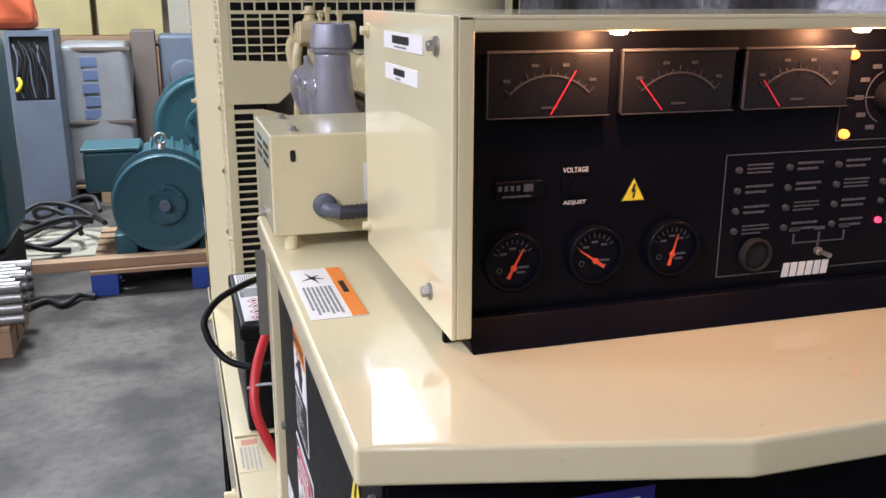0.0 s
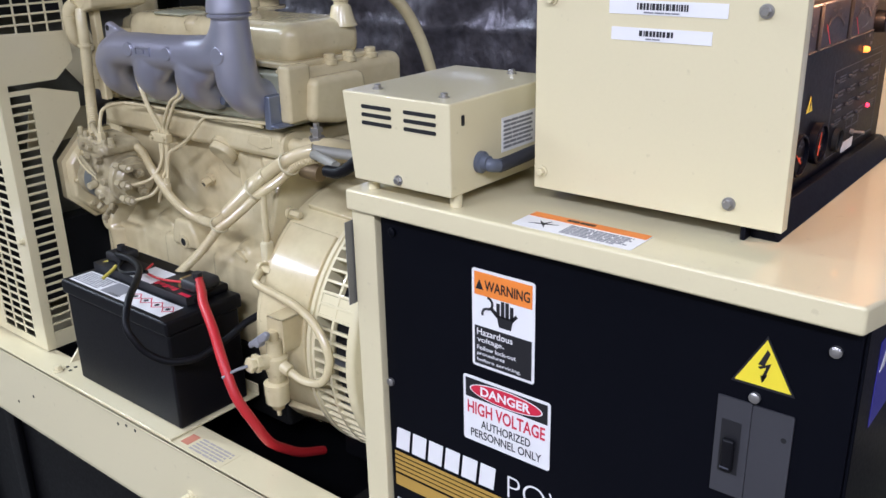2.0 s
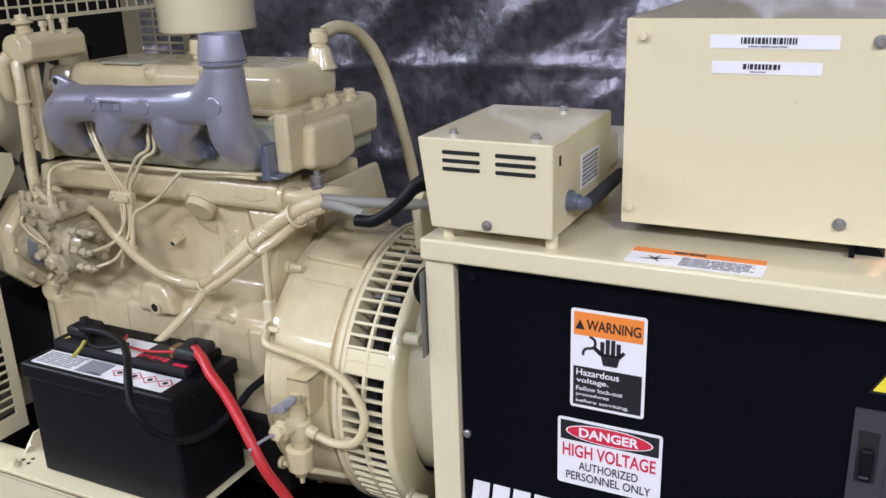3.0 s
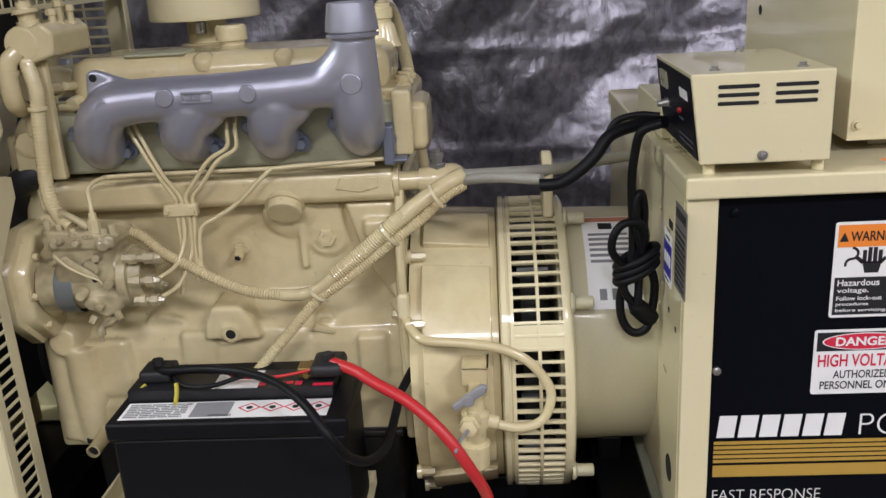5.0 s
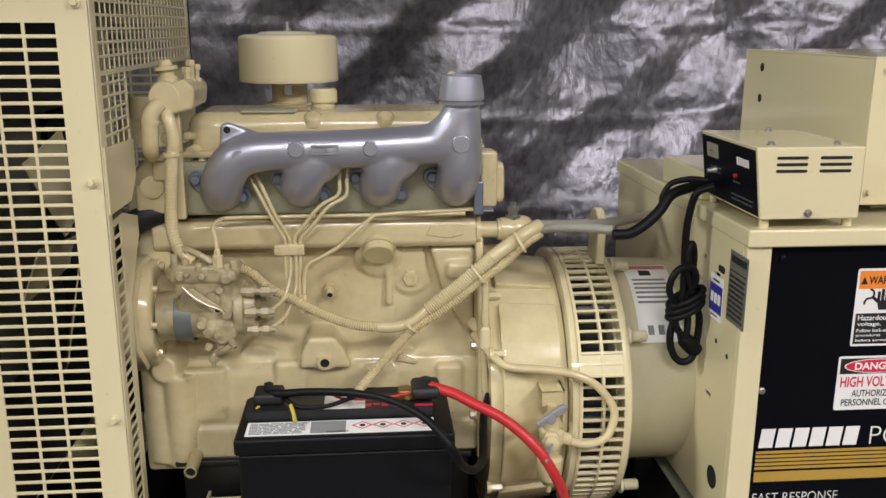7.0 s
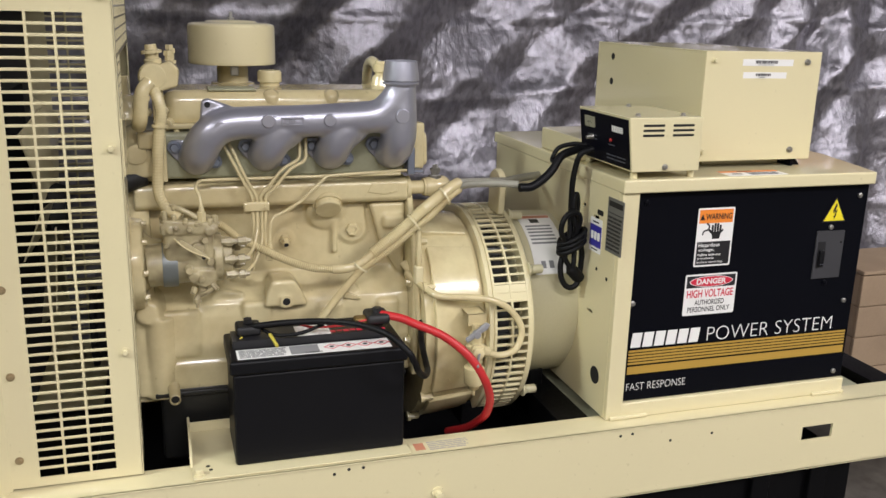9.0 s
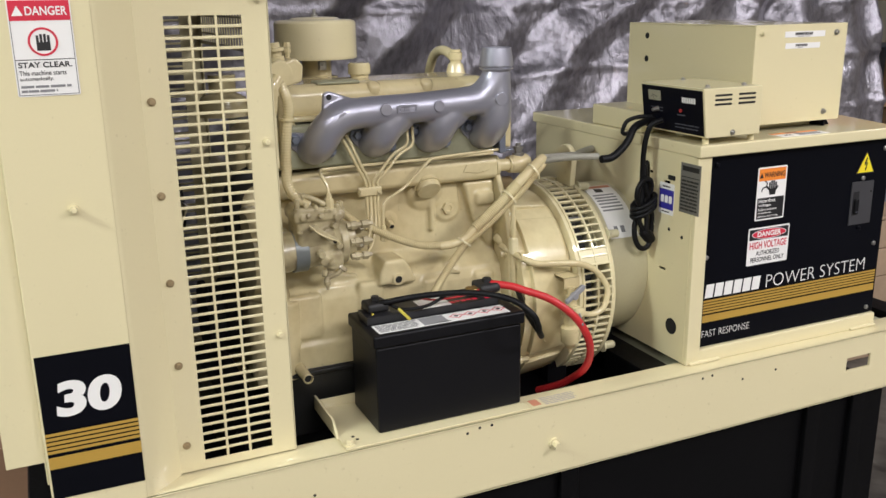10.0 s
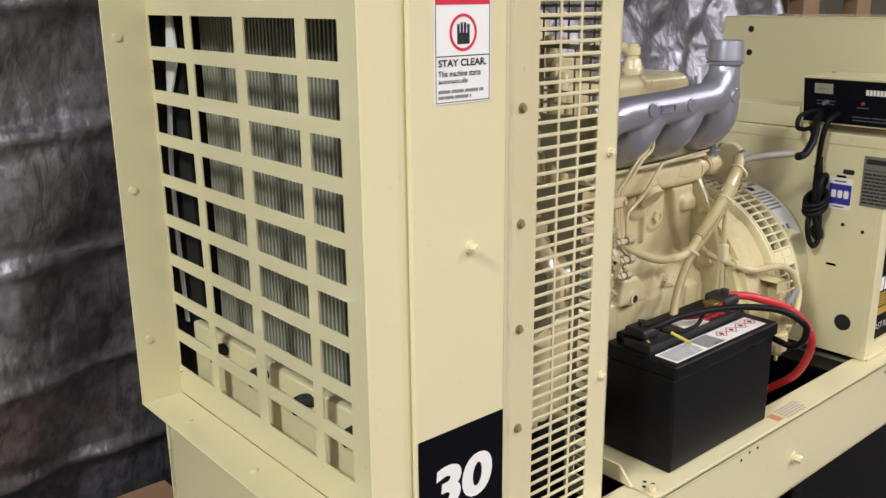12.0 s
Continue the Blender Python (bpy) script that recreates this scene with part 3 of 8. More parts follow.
bm = B()
box(bm, -0.0015, 0.0015, SL_Y0, SL_Y1, -0.0028, 0.0028, 0.0008)
ME_BAR = mesh_of("bar", bm, M_CREAM)
bm = B()
box(bm, -0.0018, 0.0018, -0.0025, 0.0025, SL_Z0, SL_Z1, 0.0008)
ME_POST = mesh_of("upright", bm, M_CREAM)
for side, xs in ((-1, 0.001), (1, 0.739)):
    bm = B()
    slab_with_holes(bm, "x", xs - 0.0015, xs + 0.0015, 3.568, 3.806, 0.742, TOP, [(SL_Y0, SL_Y1, SL_Z0, SL_Z1)])
    box(bm, xs - 0.0015 if side < 0 else xs - 0.02, xs + 0.02 if side < 0 else xs + 0.0015, 3.566, 3.57, 0.742, TOP, 0.001)
    scr = part("side_screen", bm, M_CREAM, rad)
    for i in range(1, NROW):
        screen_bar("bar", ME_BAR, scr, (xs, 0, SL_Z0 + (SL_Z1 - SL_Z0) * i / NROW))
    for k in (1, 2):
        screen_bar("upright", ME_POST, scr, (xs, SL_Y0 + (SL_Y1 - SL_Y0) * k / 3, 0))
    if side < 0:
        for bz in (1.385, 1.645, 1.0):
            bolt("bolt", (xs - 0.002, 3.585, bz), (-1, 0, 0), 0.0056, 0.01, scr)

# fan guard facing the engine: slotted lower strip, mesh above, cut corners
GY = 3.567
bm = B()
slab_with_holes(bm, "y", GY, GY + 0.003, 0.003, 0.087, 0.742, 1.32, [(0.02, 0.065, 0.78, 1.31)])
prism(bm, [(0.087, 1.32), (0.17, 1.298), (0.17, 1.265), (0.087, 1.17)], "y", GY, GY + 0.003)
prism(bm, [(0.003, 1.333), (0.125, 1.333), (0.168, 1.37), (0.168, 1.43), (0.003, 1.436)], "y", GY - 0.004, GY - 0.001)
gd = part("fan_guard", bm, M_CREAM, rad)
bm = B()
box(bm, 0.02, 0.065, -0.0015, 0.0015, -0.0028, 0.0028, 0.0008)
ME_GBAR = mesh_of("bar", bm, M_CREAM)
for i in range(1, 28):
    screen_bar("bar", ME_GBAR, gd, (0, GY + 0.0015, 0.78 + 0.53 * i / 28))
bm = B()
slab_with_holes(bm, "y", GY - 0.001, GY + 0.002, 0.0215, 0.737, 1.54, TOP, [(0.026, 0.69, 1.548, 1.73)])
slab_with_holes(bm, "y", GY - 0.001, GY + 0.002, 0.0215, 0.168, 1.425, 1.5395, [(0.026, 0.16, 1.4305, 1.5395)])
upper = part("upper_guard", bm, M_CREAM, rad)
for x0, x1, z0, z1, nh, nv in ((0.026, 0.69, 1.548, 1.73, 9, 24), (0.026, 0.16, 1.4305, 1.5475, 6, 4)):
    bm = B()
    box(bm, x0, x1, -0.0012, 0.0012, -0.0022, 0.0022, 0.0006)
    me_h = mesh_of("wire", bm, M_CREAM)
    bm = B()
    box(bm, -0.0022, 0.0022, -0.0012, 0.0012, z0, z1, 0.0006)
    me_v = mesh_of("wire", bm, M_CREAM)
    for i in range(1, nh):
        screen_bar("wire", me_h, upper, (0, GY, z0 + (z1 - z0) * i / nh))
    for i in range(1, nv):
        screen_bar("wire", me_v, upper, (x0 + (x1 - x0) * i / nv, GY, 0))
# top sheet and bottom closing sheets
bm = B()
box(bm, -0.055, 0.795, 3.567, 4.046, TOP, TOP + 0.004, 0.001)
part("top_sheet", bm, M_CREAM, rad)

# discharge hood with the grille set back inside
HX0, HX1, HY0, HY1, HZ0 = -0.045, 0.735, 4.0465, 4.1, 0.846
for xa in (HX0, HX1 - 0.004):
    bm = B()
    box(bm, xa, xa + 0.004, 4.012, HY1, HZ0, TOP, 0.0015, 2)
    hood = part("hood_side", bm, M_CREAM, rad)
for za in (TOP - 0.004, HZ0):
    bm = B()
    box(bm, HX0 + 0.004, HX1 - 0.004, 4.0175, HY1, za, za + 0.004, 0.0015, 2)
    hood_bottom = part("hood_edge", bm, M_CREAM, rad)
cols = [(0.58, 0.727), (0.404, 0.554), (0.222, 0.373), (0.117, 0.196)]
rows = [(1.597 - 0.079 * k - 0.055, 1.597 - 0.079 * k) for k in range(9)]
bm = B()
slab_with_holes(bm, "y", 4.014, 4.017, HX0 + 0.004, HX1 - 0.004, HZ0 + 0.004, TOP - 0.004, [(a, b, c, d) for a, b in cols for c, d in rows])
grille = part("grille", bm, M_CREAM, rad, "cream sheet steel grille of wide slots")
for bz in (0.98, 1.28, 1.56):
    bm = B()
    lathe(bm, (HX1 - 0.004, 4.075, bz), (-1, 0, 0), [(0, 0.008), (0.003, 0.008), (0.004, 0.005)], 12)
    part("clip", bm, M_CREAM, hood)
for bx in (0.6, 0.35, 0.1):
    bm = B()
    lathe(bm, (bx, 4.065, HZ0 + 0.004), (0, 0, 1), [(0, 0.008), (0.003, 0.008), (0.004, 0.005)], 12)
    part("clip", bm, M_CREAM, hood_bottom)
for bz in (0.9, 1.1, 1.3, 1.5):
    bolt("screw", (HX1 - 0.012, 4.017, bz), (0, 1, 0), 0.003, 0.004, grille)
for sx, sz in ((-0.02, 1.55), (-0.02, 1.17), (-0.015, 1.57)):
    bm = B()
    Sheet((0, 4.0172, 0), (-1, 0, 0), (0, 0, 1)).disc(bm, -sx, sz, 0.003, 0, 0.0005, 10)
    part("screw_hole", bm, M_GREENISH, grille)
# sheet foot under the hood
bm = B()
box(bm, 0.34, 0.72, 4.048, 4.054, 0.60, 0.842, 0.002)
part("support_bracket", bm, M_CREAM, rad)

# stickers on the side panel
sh = Sheet((-0.0553, 3.995, 1.496), (0, -1, 0), (0, 0, 1))
bm = B()
sh.rect(bm, 0, 0.094, 0, 0.152, 0, 0.0006, 0.003)
st = part("danger_sticker", bm, M_WHITE, rad, "white and red danger sticker reading stay clear")
bm = B()
sh.rect(bm, 0.002, 0.092, 0.119, 0.150, 0.0006, 0.0010)
part("header", bm, M_REDINK, st)
part("lettering", sh.words("DANGER", 0.026, 0.127, 0.014, 0.062, 0.02, 0.0014), M_WHITE, st)
bm = B()
sh.poly(bm, [(0.006, 0.1265), (0.023, 0.1265), (0.0145, 0.142)], 0.0010, 0.0013)
part("triangle", bm, M_WHITE, st)
bm = B()
sh.disc(bm, 0.047, 0.086, 0.021, 0.0006, 0.0008)
part("disc", bm, M_WHITE, st)
bm = B()
for k in range(4):
    sh.rect(bm, 0.037 + 0.0055 * k, 0.041 + 0.0055 * k, 0.085, 0.099 - 0.002 * abs(k - 1.5), 0.0008, 0.0010)
sh.rect(bm, 0.037, 0.0575, 0.072, 0.0855, 0.0008, 0.0010)
part("symbol", bm, M_INK, st)
bm = B()
sh.ring(bm, 0.047, 0.086, 0.019, 0.0225, 0.0008, 0.0012)
c, s = math.cos(radians(-45)), math.sin(radians(-45))
sh.poly(bm, [(0.047 - 0.02 * c - 0.0018 * s * -1, 0.086 - 0.02 * s + 0.0018 * c), (0.047 - 0.02 * c + 0.0018 * s * -1, 0.086 - 0.02 * s - 0.0018 * c), (0.047 + 0.02 * c + 0.0018 * s * -1, 0.086 + 0.02 * s - 0.0018 * c), (0.047 + 0.02 * c - 0.0018 * s * -1, 0.086 + 0.02 * s + 0.0018 * c)], 0.0010, 0.0013)
part("ring", bm, M_REDINK, st)
bm = B()
sh.rect(bm, 0.002, 0.092, 0.0575, 0.0587, 0.0006, 0.0010)
sh.rect(bm, 0.002, 0.0028, 0.002, 0.12, 0.0006, 0.0010)
sh.rect(bm, 0.0912, 0.092, 0.002, 0.12, 0.0006, 0.0010)
sh.rect(bm, 0.002, 0.092, 0.002, 0.0028, 0.0006, 0.0010)
part("border", bm, M_INK, st)
part("lettering", sh.words("STAY CLEAR.", 0.006, 0.0455, 0.009, 0.08, 0.025), M_INK, st)
part("lettering", sh.words("This machine starts", 0.006, 0.0335, 0.0075, 0.07, 0.01), M_INK, st)
part("lettering", sh.words("automatically.", 0.006, 0.0235, 0.0075, 0.05, 0.01), M_INK, st)
bm = B()
sh.bars(bm, 0.006, 0.086, 0.005, 0.019, 2, 0.0006, 0.0011, 5)
part("lettering", bm, M_GREY_INK, st)

sh = Sheet((-0.0553, 4.03, 0.70), (0, -1, 0), (0, 0, 1))
bm = B()
sh.rect(bm, 0, 0.158, 0.075, 0.351, 0, 0.0006)
st = part("rating_sticker", bm, M_BLACK, rad, "black sticker with a white number thirty over gold stripes")
part("number", sh.words("30", 0.024, 0.232, 0.068, 0.112, 0.045, 0.0012, slant=0.08), M_WHITE, st)
for k in range(5):
    bm = B()
    sh.rect(bm, 0, 0.158, 0.199 - 0.0085 * k, 0.2045 - 0.0085 * k, 0.0006, 0.0011)
    part("stripe", bm, M_GOLD, st)
bm = B()
sh.rect(bm, 0, 0.158, 0.135, 0.158, 0.0006, 0.0011)
part("stripe", bm, M_GOLD, st)

# the radiator core and its fan behind the grille
core = thing("radiator", (0.36, 3.9, 0.738), "grey finned radiator core with a black fan shroud", "radiator")
bm = B()
box(bm, 0.02, 0.70, 3.88, 3.925, 0.78, 1.70, 0.003)
part("core_body", bm, M_CORE, core)
bm = B()
box(bm, -0.0025, 0.0025, 3.925, 3.936, 0.80, 1.69, 0)
ME_FIN = mesh_of("tube_fin", bm, paint("fin_metal", (0.42, 0.42, 0.33), 0.45, 0.5, 0.1, 40, metal=0.2))
for i in range(58):
    screen_bar("tube_fin", ME_FIN, core, (0.03 + 0.655 * i / 57, 0, 0))
# baffle and header tanks are coloured as dark as the shaded enclosure
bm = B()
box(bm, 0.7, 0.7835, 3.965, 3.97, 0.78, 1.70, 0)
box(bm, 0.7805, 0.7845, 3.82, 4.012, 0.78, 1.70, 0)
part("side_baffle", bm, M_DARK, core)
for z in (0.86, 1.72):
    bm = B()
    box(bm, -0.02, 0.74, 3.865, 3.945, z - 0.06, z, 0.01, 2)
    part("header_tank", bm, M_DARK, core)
bm = B()
prism(bm, [(0.745, 0.99), (0.757, 0.99), (0.768, 1.15), (0.768, 1.32), (0.74, 1.5), (0.72, 1.6), (0.70, 1.6), (0.69, 1.52), (0.735, 1.44), (0.756, 1.3), (0.754, 1.15)], "y", 3.98, 3.984)
part("side_strip", bm, M_WHITE, core)
for k in range(4):
    bm = B()
    tube(bm, [(0.62 - 0.15 * k, 3.99, 0.95), (0.60 - 0.15 * k, 3.995, 0.975), (0.57 - 0.15 * k, 3.97, 0.98)], 0.012, 8)
    part("hose_loop", bm, M_DARK, core)
bm = B()
box(bm, -0.03, 0.72, 3.955, 3.985, 0.86, 1.0, 0.004)
part("lower_baffle", bm, M_CREAM, core)
# shroud colour carries the darkness inside the enclosure
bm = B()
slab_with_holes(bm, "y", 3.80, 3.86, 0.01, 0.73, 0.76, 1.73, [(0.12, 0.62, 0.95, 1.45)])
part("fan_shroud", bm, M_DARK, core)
bm = B()
lathe(bm, (0.37, 3.70, 1.2), (0, 1, 0), [(0, 0.05), (0.03, 0.06), (0.06, 0.03)], 20)
part("fan_hub", bm, M_DARK, core)
for k in range(6):
    a = math.pi * k / 3
    bm = B()
    d, e = Vector((math.cos(a), 0, math.sin(a))), Vector((-math.sin(a), 0, math.cos(a)))
    pts = [(0.05, -0.03, 0), (0.24, -0.05, 0), (0.24, 0.05, 0.04), (0.05, 0.03, 0.02)]
    v = [bm.verts.new(Vector((0.37, 3.72 + q, 1.2)) + d * r + e * w) for r, w, q in pts]
    w_ = [bm.verts.new(p.co + Vector((0, 0.003, 0))) for p in v]
    bm.faces.new(v)
    bm.faces.new(list(reversed(w_)))
    for i in range(4):
        bm.faces.new((v[i], v[(i + 1) % 4], w_[(i + 1) % 4], w_[i]))
    part("fan_blade", bm, M_CREAM, core)


# ---- alternator ----
AX, AZ, AR = 0.362, 0.91, 0.262


def ring_sector(bm, y0, y1, inner, r0, r1, a0, a1, n=36):
    """A closed piece of a ring round the shaft: outer radius r0 at y0, r1 at y1, angles in degrees."""
    rows = []
    for k in range(n + 1):
        g = radians(a0 + (a1 - a0) * k / n)
        c, s = math.cos(g), math.sin(g)
        rows.append([bm.verts.new((AX + r * c, y, AZ + r * s)) for y, r in ((y0, inner), (y0, r0), (y1, r1), (y1, inner))])
    for p, q in zip(rows, rows[1:]):
        for i in range(4):
            bm.faces.new((p[i], p[(i + 1) % 4], q[(i + 1) % 4], q[i]))
    bm.faces.new(rows[0])
    bm.faces.new(list(reversed(rows[-1])))
    return bm


alt = thing("alternator", (AX, 2.72, 0.64), "cream painted alternator with a slotted vent ring", "alternator")
M_STATOR = paint("faded_cream_housing_paint", (0.56, 0.52, 0.34), 0.42, 0.25, 0.05, 30, coat=0.2, spread=5)
bm = B()
lathe(bm, (AX, 2.556, 0.94), (0, 1, 0), [(0, 0.195), (0.012, 0.207), (0.10, 0.209), (0.135, 0.21), (0.165, 0.212)], 56)
part("stator_housing", bm, M_STATOR, alt)
bm = B()
for y0, prof in ((2.698, [(0, 0.2), (0.002, AR - 0.007), (0.008, AR), (0.019, AR), (0.0195, AR - 0.012), (0.0195, 0.21)]), (2.793, [(0, 0.21), (0, AR - 0.012), (0.0005, AR), (0.006, AR), (0.007, AR - 0.003), (0.010, AR - 0.003), (0.011, AR + 0.001), (0.019, AR + 0.001), (0.022, AR - 0.008), (0.024, 0.2)]), (2.752, [(0, AR - 0.008), (0.0005, AR), (0.0055, AR), (0.006, AR - 0.008)])):
    lathe(bm, (AX, y0, AZ), (0, 1, 0), prof, 72, cap=False)
ring = part("vent_ring", bm, M_CREAM, alt)
bm = B()
box(bm, -AR, -AR + 0.007, 2.717, 2.794, -0.0026, 0.0026, 0.0006)
ME_RBAR = mesh_of("bar", bm, M_CREAM)
for k in range(80):
    a = 2 * math.pi * (k + 0.5) / 80
    ob = screen_bar("bar", ME_RBAR, ring, (AX, 0, AZ))
    ob.rotation_euler = (0, a, 0)
for a in (156, -24):
    bm = B()
    ring_sector(bm, 2.7165, 2.7945, AR - 0.014, AR - 0.0015, AR - 0.0015, a - 4.5, a + 4.5, 8)
    part("vent_pad", bm, M_CREAM, alt)
bm = B()
lathe(bm, (AX, 2.73, AZ), (0, 1, 0), [(0, 0.15), (0.02, 0.222), (0.05, 0.222), (0.06, 0.15)], 40)
part("rotor_fan", bm, M_DARK, alt)
for k in range(14):
    a = 2 * math.pi * k / 14
    bm = B()
    d, e = Vector((math.cos(a), 0, math.sin(a))), Vector((-math.sin(a), 0, math.cos(a)))
    p = Vector((AX, 2.735, AZ))
    v = [bm.verts.new(p + d * r + e * w + Vector((0, q, 0))) for r, w, q in ((0.22, -0.003, 0), (0.242, -0.003, 0), (0.242, -0.003, 0.05), (0.22, -0.003, 0.05), (0.22, 0.003, 0), (0.242, 0.003, 0), (0.242, 0.003, 0.05), (0.22, 0.003, 0.05))]
    for q in ((0, 1, 2, 3), (7, 6, 5, 4), (0, 4, 5, 1), (1, 5, 6, 2), (2, 6, 7, 3), (3, 7, 4, 0)):
        bm.faces.new([v[i] for i in q])
    part("fan_vane", bm, M_GALV, alt)
# bell housing: a cone that widens towards the engine, with a raised cover and a flange
bm = B()
lathe(bm, (AX, 2.815, AZ), (0, 1, 0), [(0, 0.238), (0.003, 0.244), (0.05, 0.247), (0.115, 0.25), (0.128, 0.251), (0.144, 0.251), (0.146, 0.2)], 64)
bell = part("bell_housing", bm, M_ENGINE, alt)
for a0, a1, rr in ((128, 208, 0.006), (96, 118, 0.003), (216, 240, 0.004)):
    bm = B()
    ring_sector(bm, 2.828, 2.938, 0.22, 0.2475 + rr, 0.259 + rr, a0, a1)
    bmesh.ops.recalc_face_normals(bm, faces=bm.faces[:])
    bmesh.ops.bevel(bm, geom=[e for e in bm.edges if len(e.link_faces) == 2 and e.calc_face_angle(0) > 0.8], offset=0.003, segments=2, affect="EDGES", profile=0.5)
    part("cover_pad", bm, M_ENGINE, bell)
for g in (212, 124, 150, 245):
    a = radians(g)
    bolt("bolt", (AX + 0.26 * math.cos(a), 2.962, AZ + 0.26 * math.sin(a)), (0, -1, 0), 0.008, 0.03, bell, M_ENGINE)
for ang in (144, 216, 105):
    a = radians(ang)
    c, s = (AR - 0.006) * math.cos(a), (AR - 0.006) * math.sin(a)
    bm = B()
    cyl(bm, (AX + c, 2.668, AZ + s), (AX + c, 2.702, AZ + s), 0.0105, n=18, bev=0.002)
    lathe(bm, (AX + c, 2.7, AZ + s), (0, 1, 0), [(-0.004, 0.012), (0.0, 0.016), (0.004, 0.016)], 18)
    part("through_bolt", bm, M_STATOR, alt)
bm = B()
lathe(bm, (0.16, 2.72, 1.20), (0, 1, 0), [(0, 0.034), (0.003, 0.037), (0.015, 0.037), (0.018, 0.034)], 28)
prism(bm, [(0.13, 1.13), (0.20, 1.13), (0.197, 1.20), (0.123, 1.20)], "y", 2.7205, 2.7375, 0.003)
for v in bm.verts:
    v.co.x += 0.145
    v.co.z += 0.035
part("lifting_eye", bm, M_CREAM, alt)
for y0 in (2.60, 2.78):
    bm = B()
    box(bm, 0.2, 0.54, y0, y0 + 0.06, 0.66, 0.72, 0.004)
    box(bm, 0.24, 0.27, y0 + 0.01, y0 + 0.05, 0.70, 0.77, 0.004)
    box(bm, 0.47, 0.50, y0 + 0.01, y0 + 0.05, 0.70, 0.77, 0.004)
    # feet take the tank black as painted shade below the alternator
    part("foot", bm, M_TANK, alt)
bm = B()
box(bm, 0.19, 0.245, 2.70, 2.81, 0.75, 0.758, 0.002)
box(bm, 0.19, 0.196, 2.70, 2.81, 0.73, 0.75, 0.002)
part("mount_plate", bm, M_ZINC, alt, "bare zinc mounting plate")
# curved warning label wrapped on the housing
def wrapped(y0, y1, a0, a1, lift, n=20):
    """A thin patch bent round the stator housing."""
    bm = B()
    rows = []
    for k in range(n + 1):
        g = radians(a0 + (a1 - a0) * k / n)
        rows.append([bm.verts.new((AX + r * math.cos(g), y, 0.94 + r * math.sin(g))) for y, r in ((y0, 0.2095 + lift), (y1, 0.2105 + lift), (y1, 0.2085), (y0, 0.2075))])
    for p, q in zip(rows, rows[1:]):
        for i in range(4):
            bm.faces.new((p[i], p[(i + 1) % 4], q[(i + 1) % 4], q[i]))
    bm.faces.new(rows[0])
    bm.faces.new(list(reversed(rows[-1])))
    return bm


lab = part("warning_label", wrapped(2.585, 2.672, 100, 152, 0.0008), M_WHITE, alt, "white wrapped warning label with small print")
part("header", wrapped(2.587, 2.67, 101, 104.5, 0.0014), M_FADED, lab)
part("symbol", wrapped(2.622, 2.645, 106, 110.5, 0.0014), M_INK, lab)
rnd = random.Random(4)
for k in range(6):
    part("print", wrapped(2.597 + 0.008 * rnd.random(), 2.664, 113.5 + 3.1 * k, 114.9 + 3.1 * k, 0.0014, 4), M_GREY_INK, lab)
for k in range(2):
    part("symbol", wrapped(2.622 + 0.02 * k, 2.634 + 0.02 * k, 143, 148, 0.0014, 4), M_GREY_INK, lab)

# ---- engine ----
def cast(name, bm, material, parent, voxel=0.003, rounds=4, label="", wave=0.0006):
    """Overlapping solids melted into one casting with filleted joints and a slightly uneven skin."""
    bmesh.ops.recalc_face_normals(bm, faces=bm.faces[:])
    me = bpy.data.meshes.new(name)
    bm.to_mesh(me)
    bm.free()
    ob = new(name, me)
    r = ob.modifiers.new("melt", "REMESH")
    r.mode, r.voxel_size = "VOXEL", voxel
    s = ob.modifiers.new("fillet", "SMOOTH")
    s.factor, s.iterations = 0.5, rounds
    bpy.context.view_layer.update()
    solid = bpy.data.meshes.new_from_object(ob.evaluated_get(bpy.context.evaluated_depsgraph_get()))
    ob.modifiers.clear()
    ob.data = solid
    solid.name = name
    bpy.data.meshes.remove(me)
    for v in solid.vertices:
        v.co += Vector((1, 0.4, 0.6)) * wave * noise.noise(v.co * 38)
    solid.polygons.foreach_set("use_smooth", [True] * len(solid.polygons))
    solid.materials.clear()
    solid.materials.append(material)
    ob.parent = parent
    ob.matrix_parent_inverse = Matrix.Translation(-root_shift(parent))
    if label:
        ob["label"] = label
    return ob


eng = thing("engine", (AX, 3.24, 0.62), "cream painted four cylinder diesel engine with a grey exhaust manifold", "engine")
# the block: recessed upper wall, wider crankcase below a ledge, bosses and webs cast on
bm = B()
box(bm, 0.262, 0.5, 2.98, 3.54, 1.0, 1.26, 0.004)
prism(bm, [(0.275, 1.075), (0.236, 1.036), (0.208, 1.012), (0.2, 0.985), (0.199, 0.93), (0.194, 0.915), (0.194, 0.893), (0.188, 0.885), (0.188, 0.828), (0.55, 0.828), (0.5, 1.075)], "y", 2.975, 3.54)
for y0, y1, z0, z1, x0 in ((3.29, 3.352, 0.89, 1.014, 0.192), (3.44, 3.53, 0.9, 1.006, 0.188), (3.0, 3.055, 0.88, 1.0, 0.193), (3.13, 3.19, 0.89, 1.0, 0.194)):
    box(bm, x0, 0.3, y0, y1, z0, z1, 0.006)
# swelling of the rear corner, sloping down to the ledge
prism(bm, [(3.062, 1.215), (2.978, 1.215), (2.978, 1.03), (3.0, 1.06), (3.035, 1.12)], "x", 0.238, 0.3, 0.006, 2)
box(bm, 0.226, 0.3, 2.98, 3.032, 1.155, 1.188, 0.006)
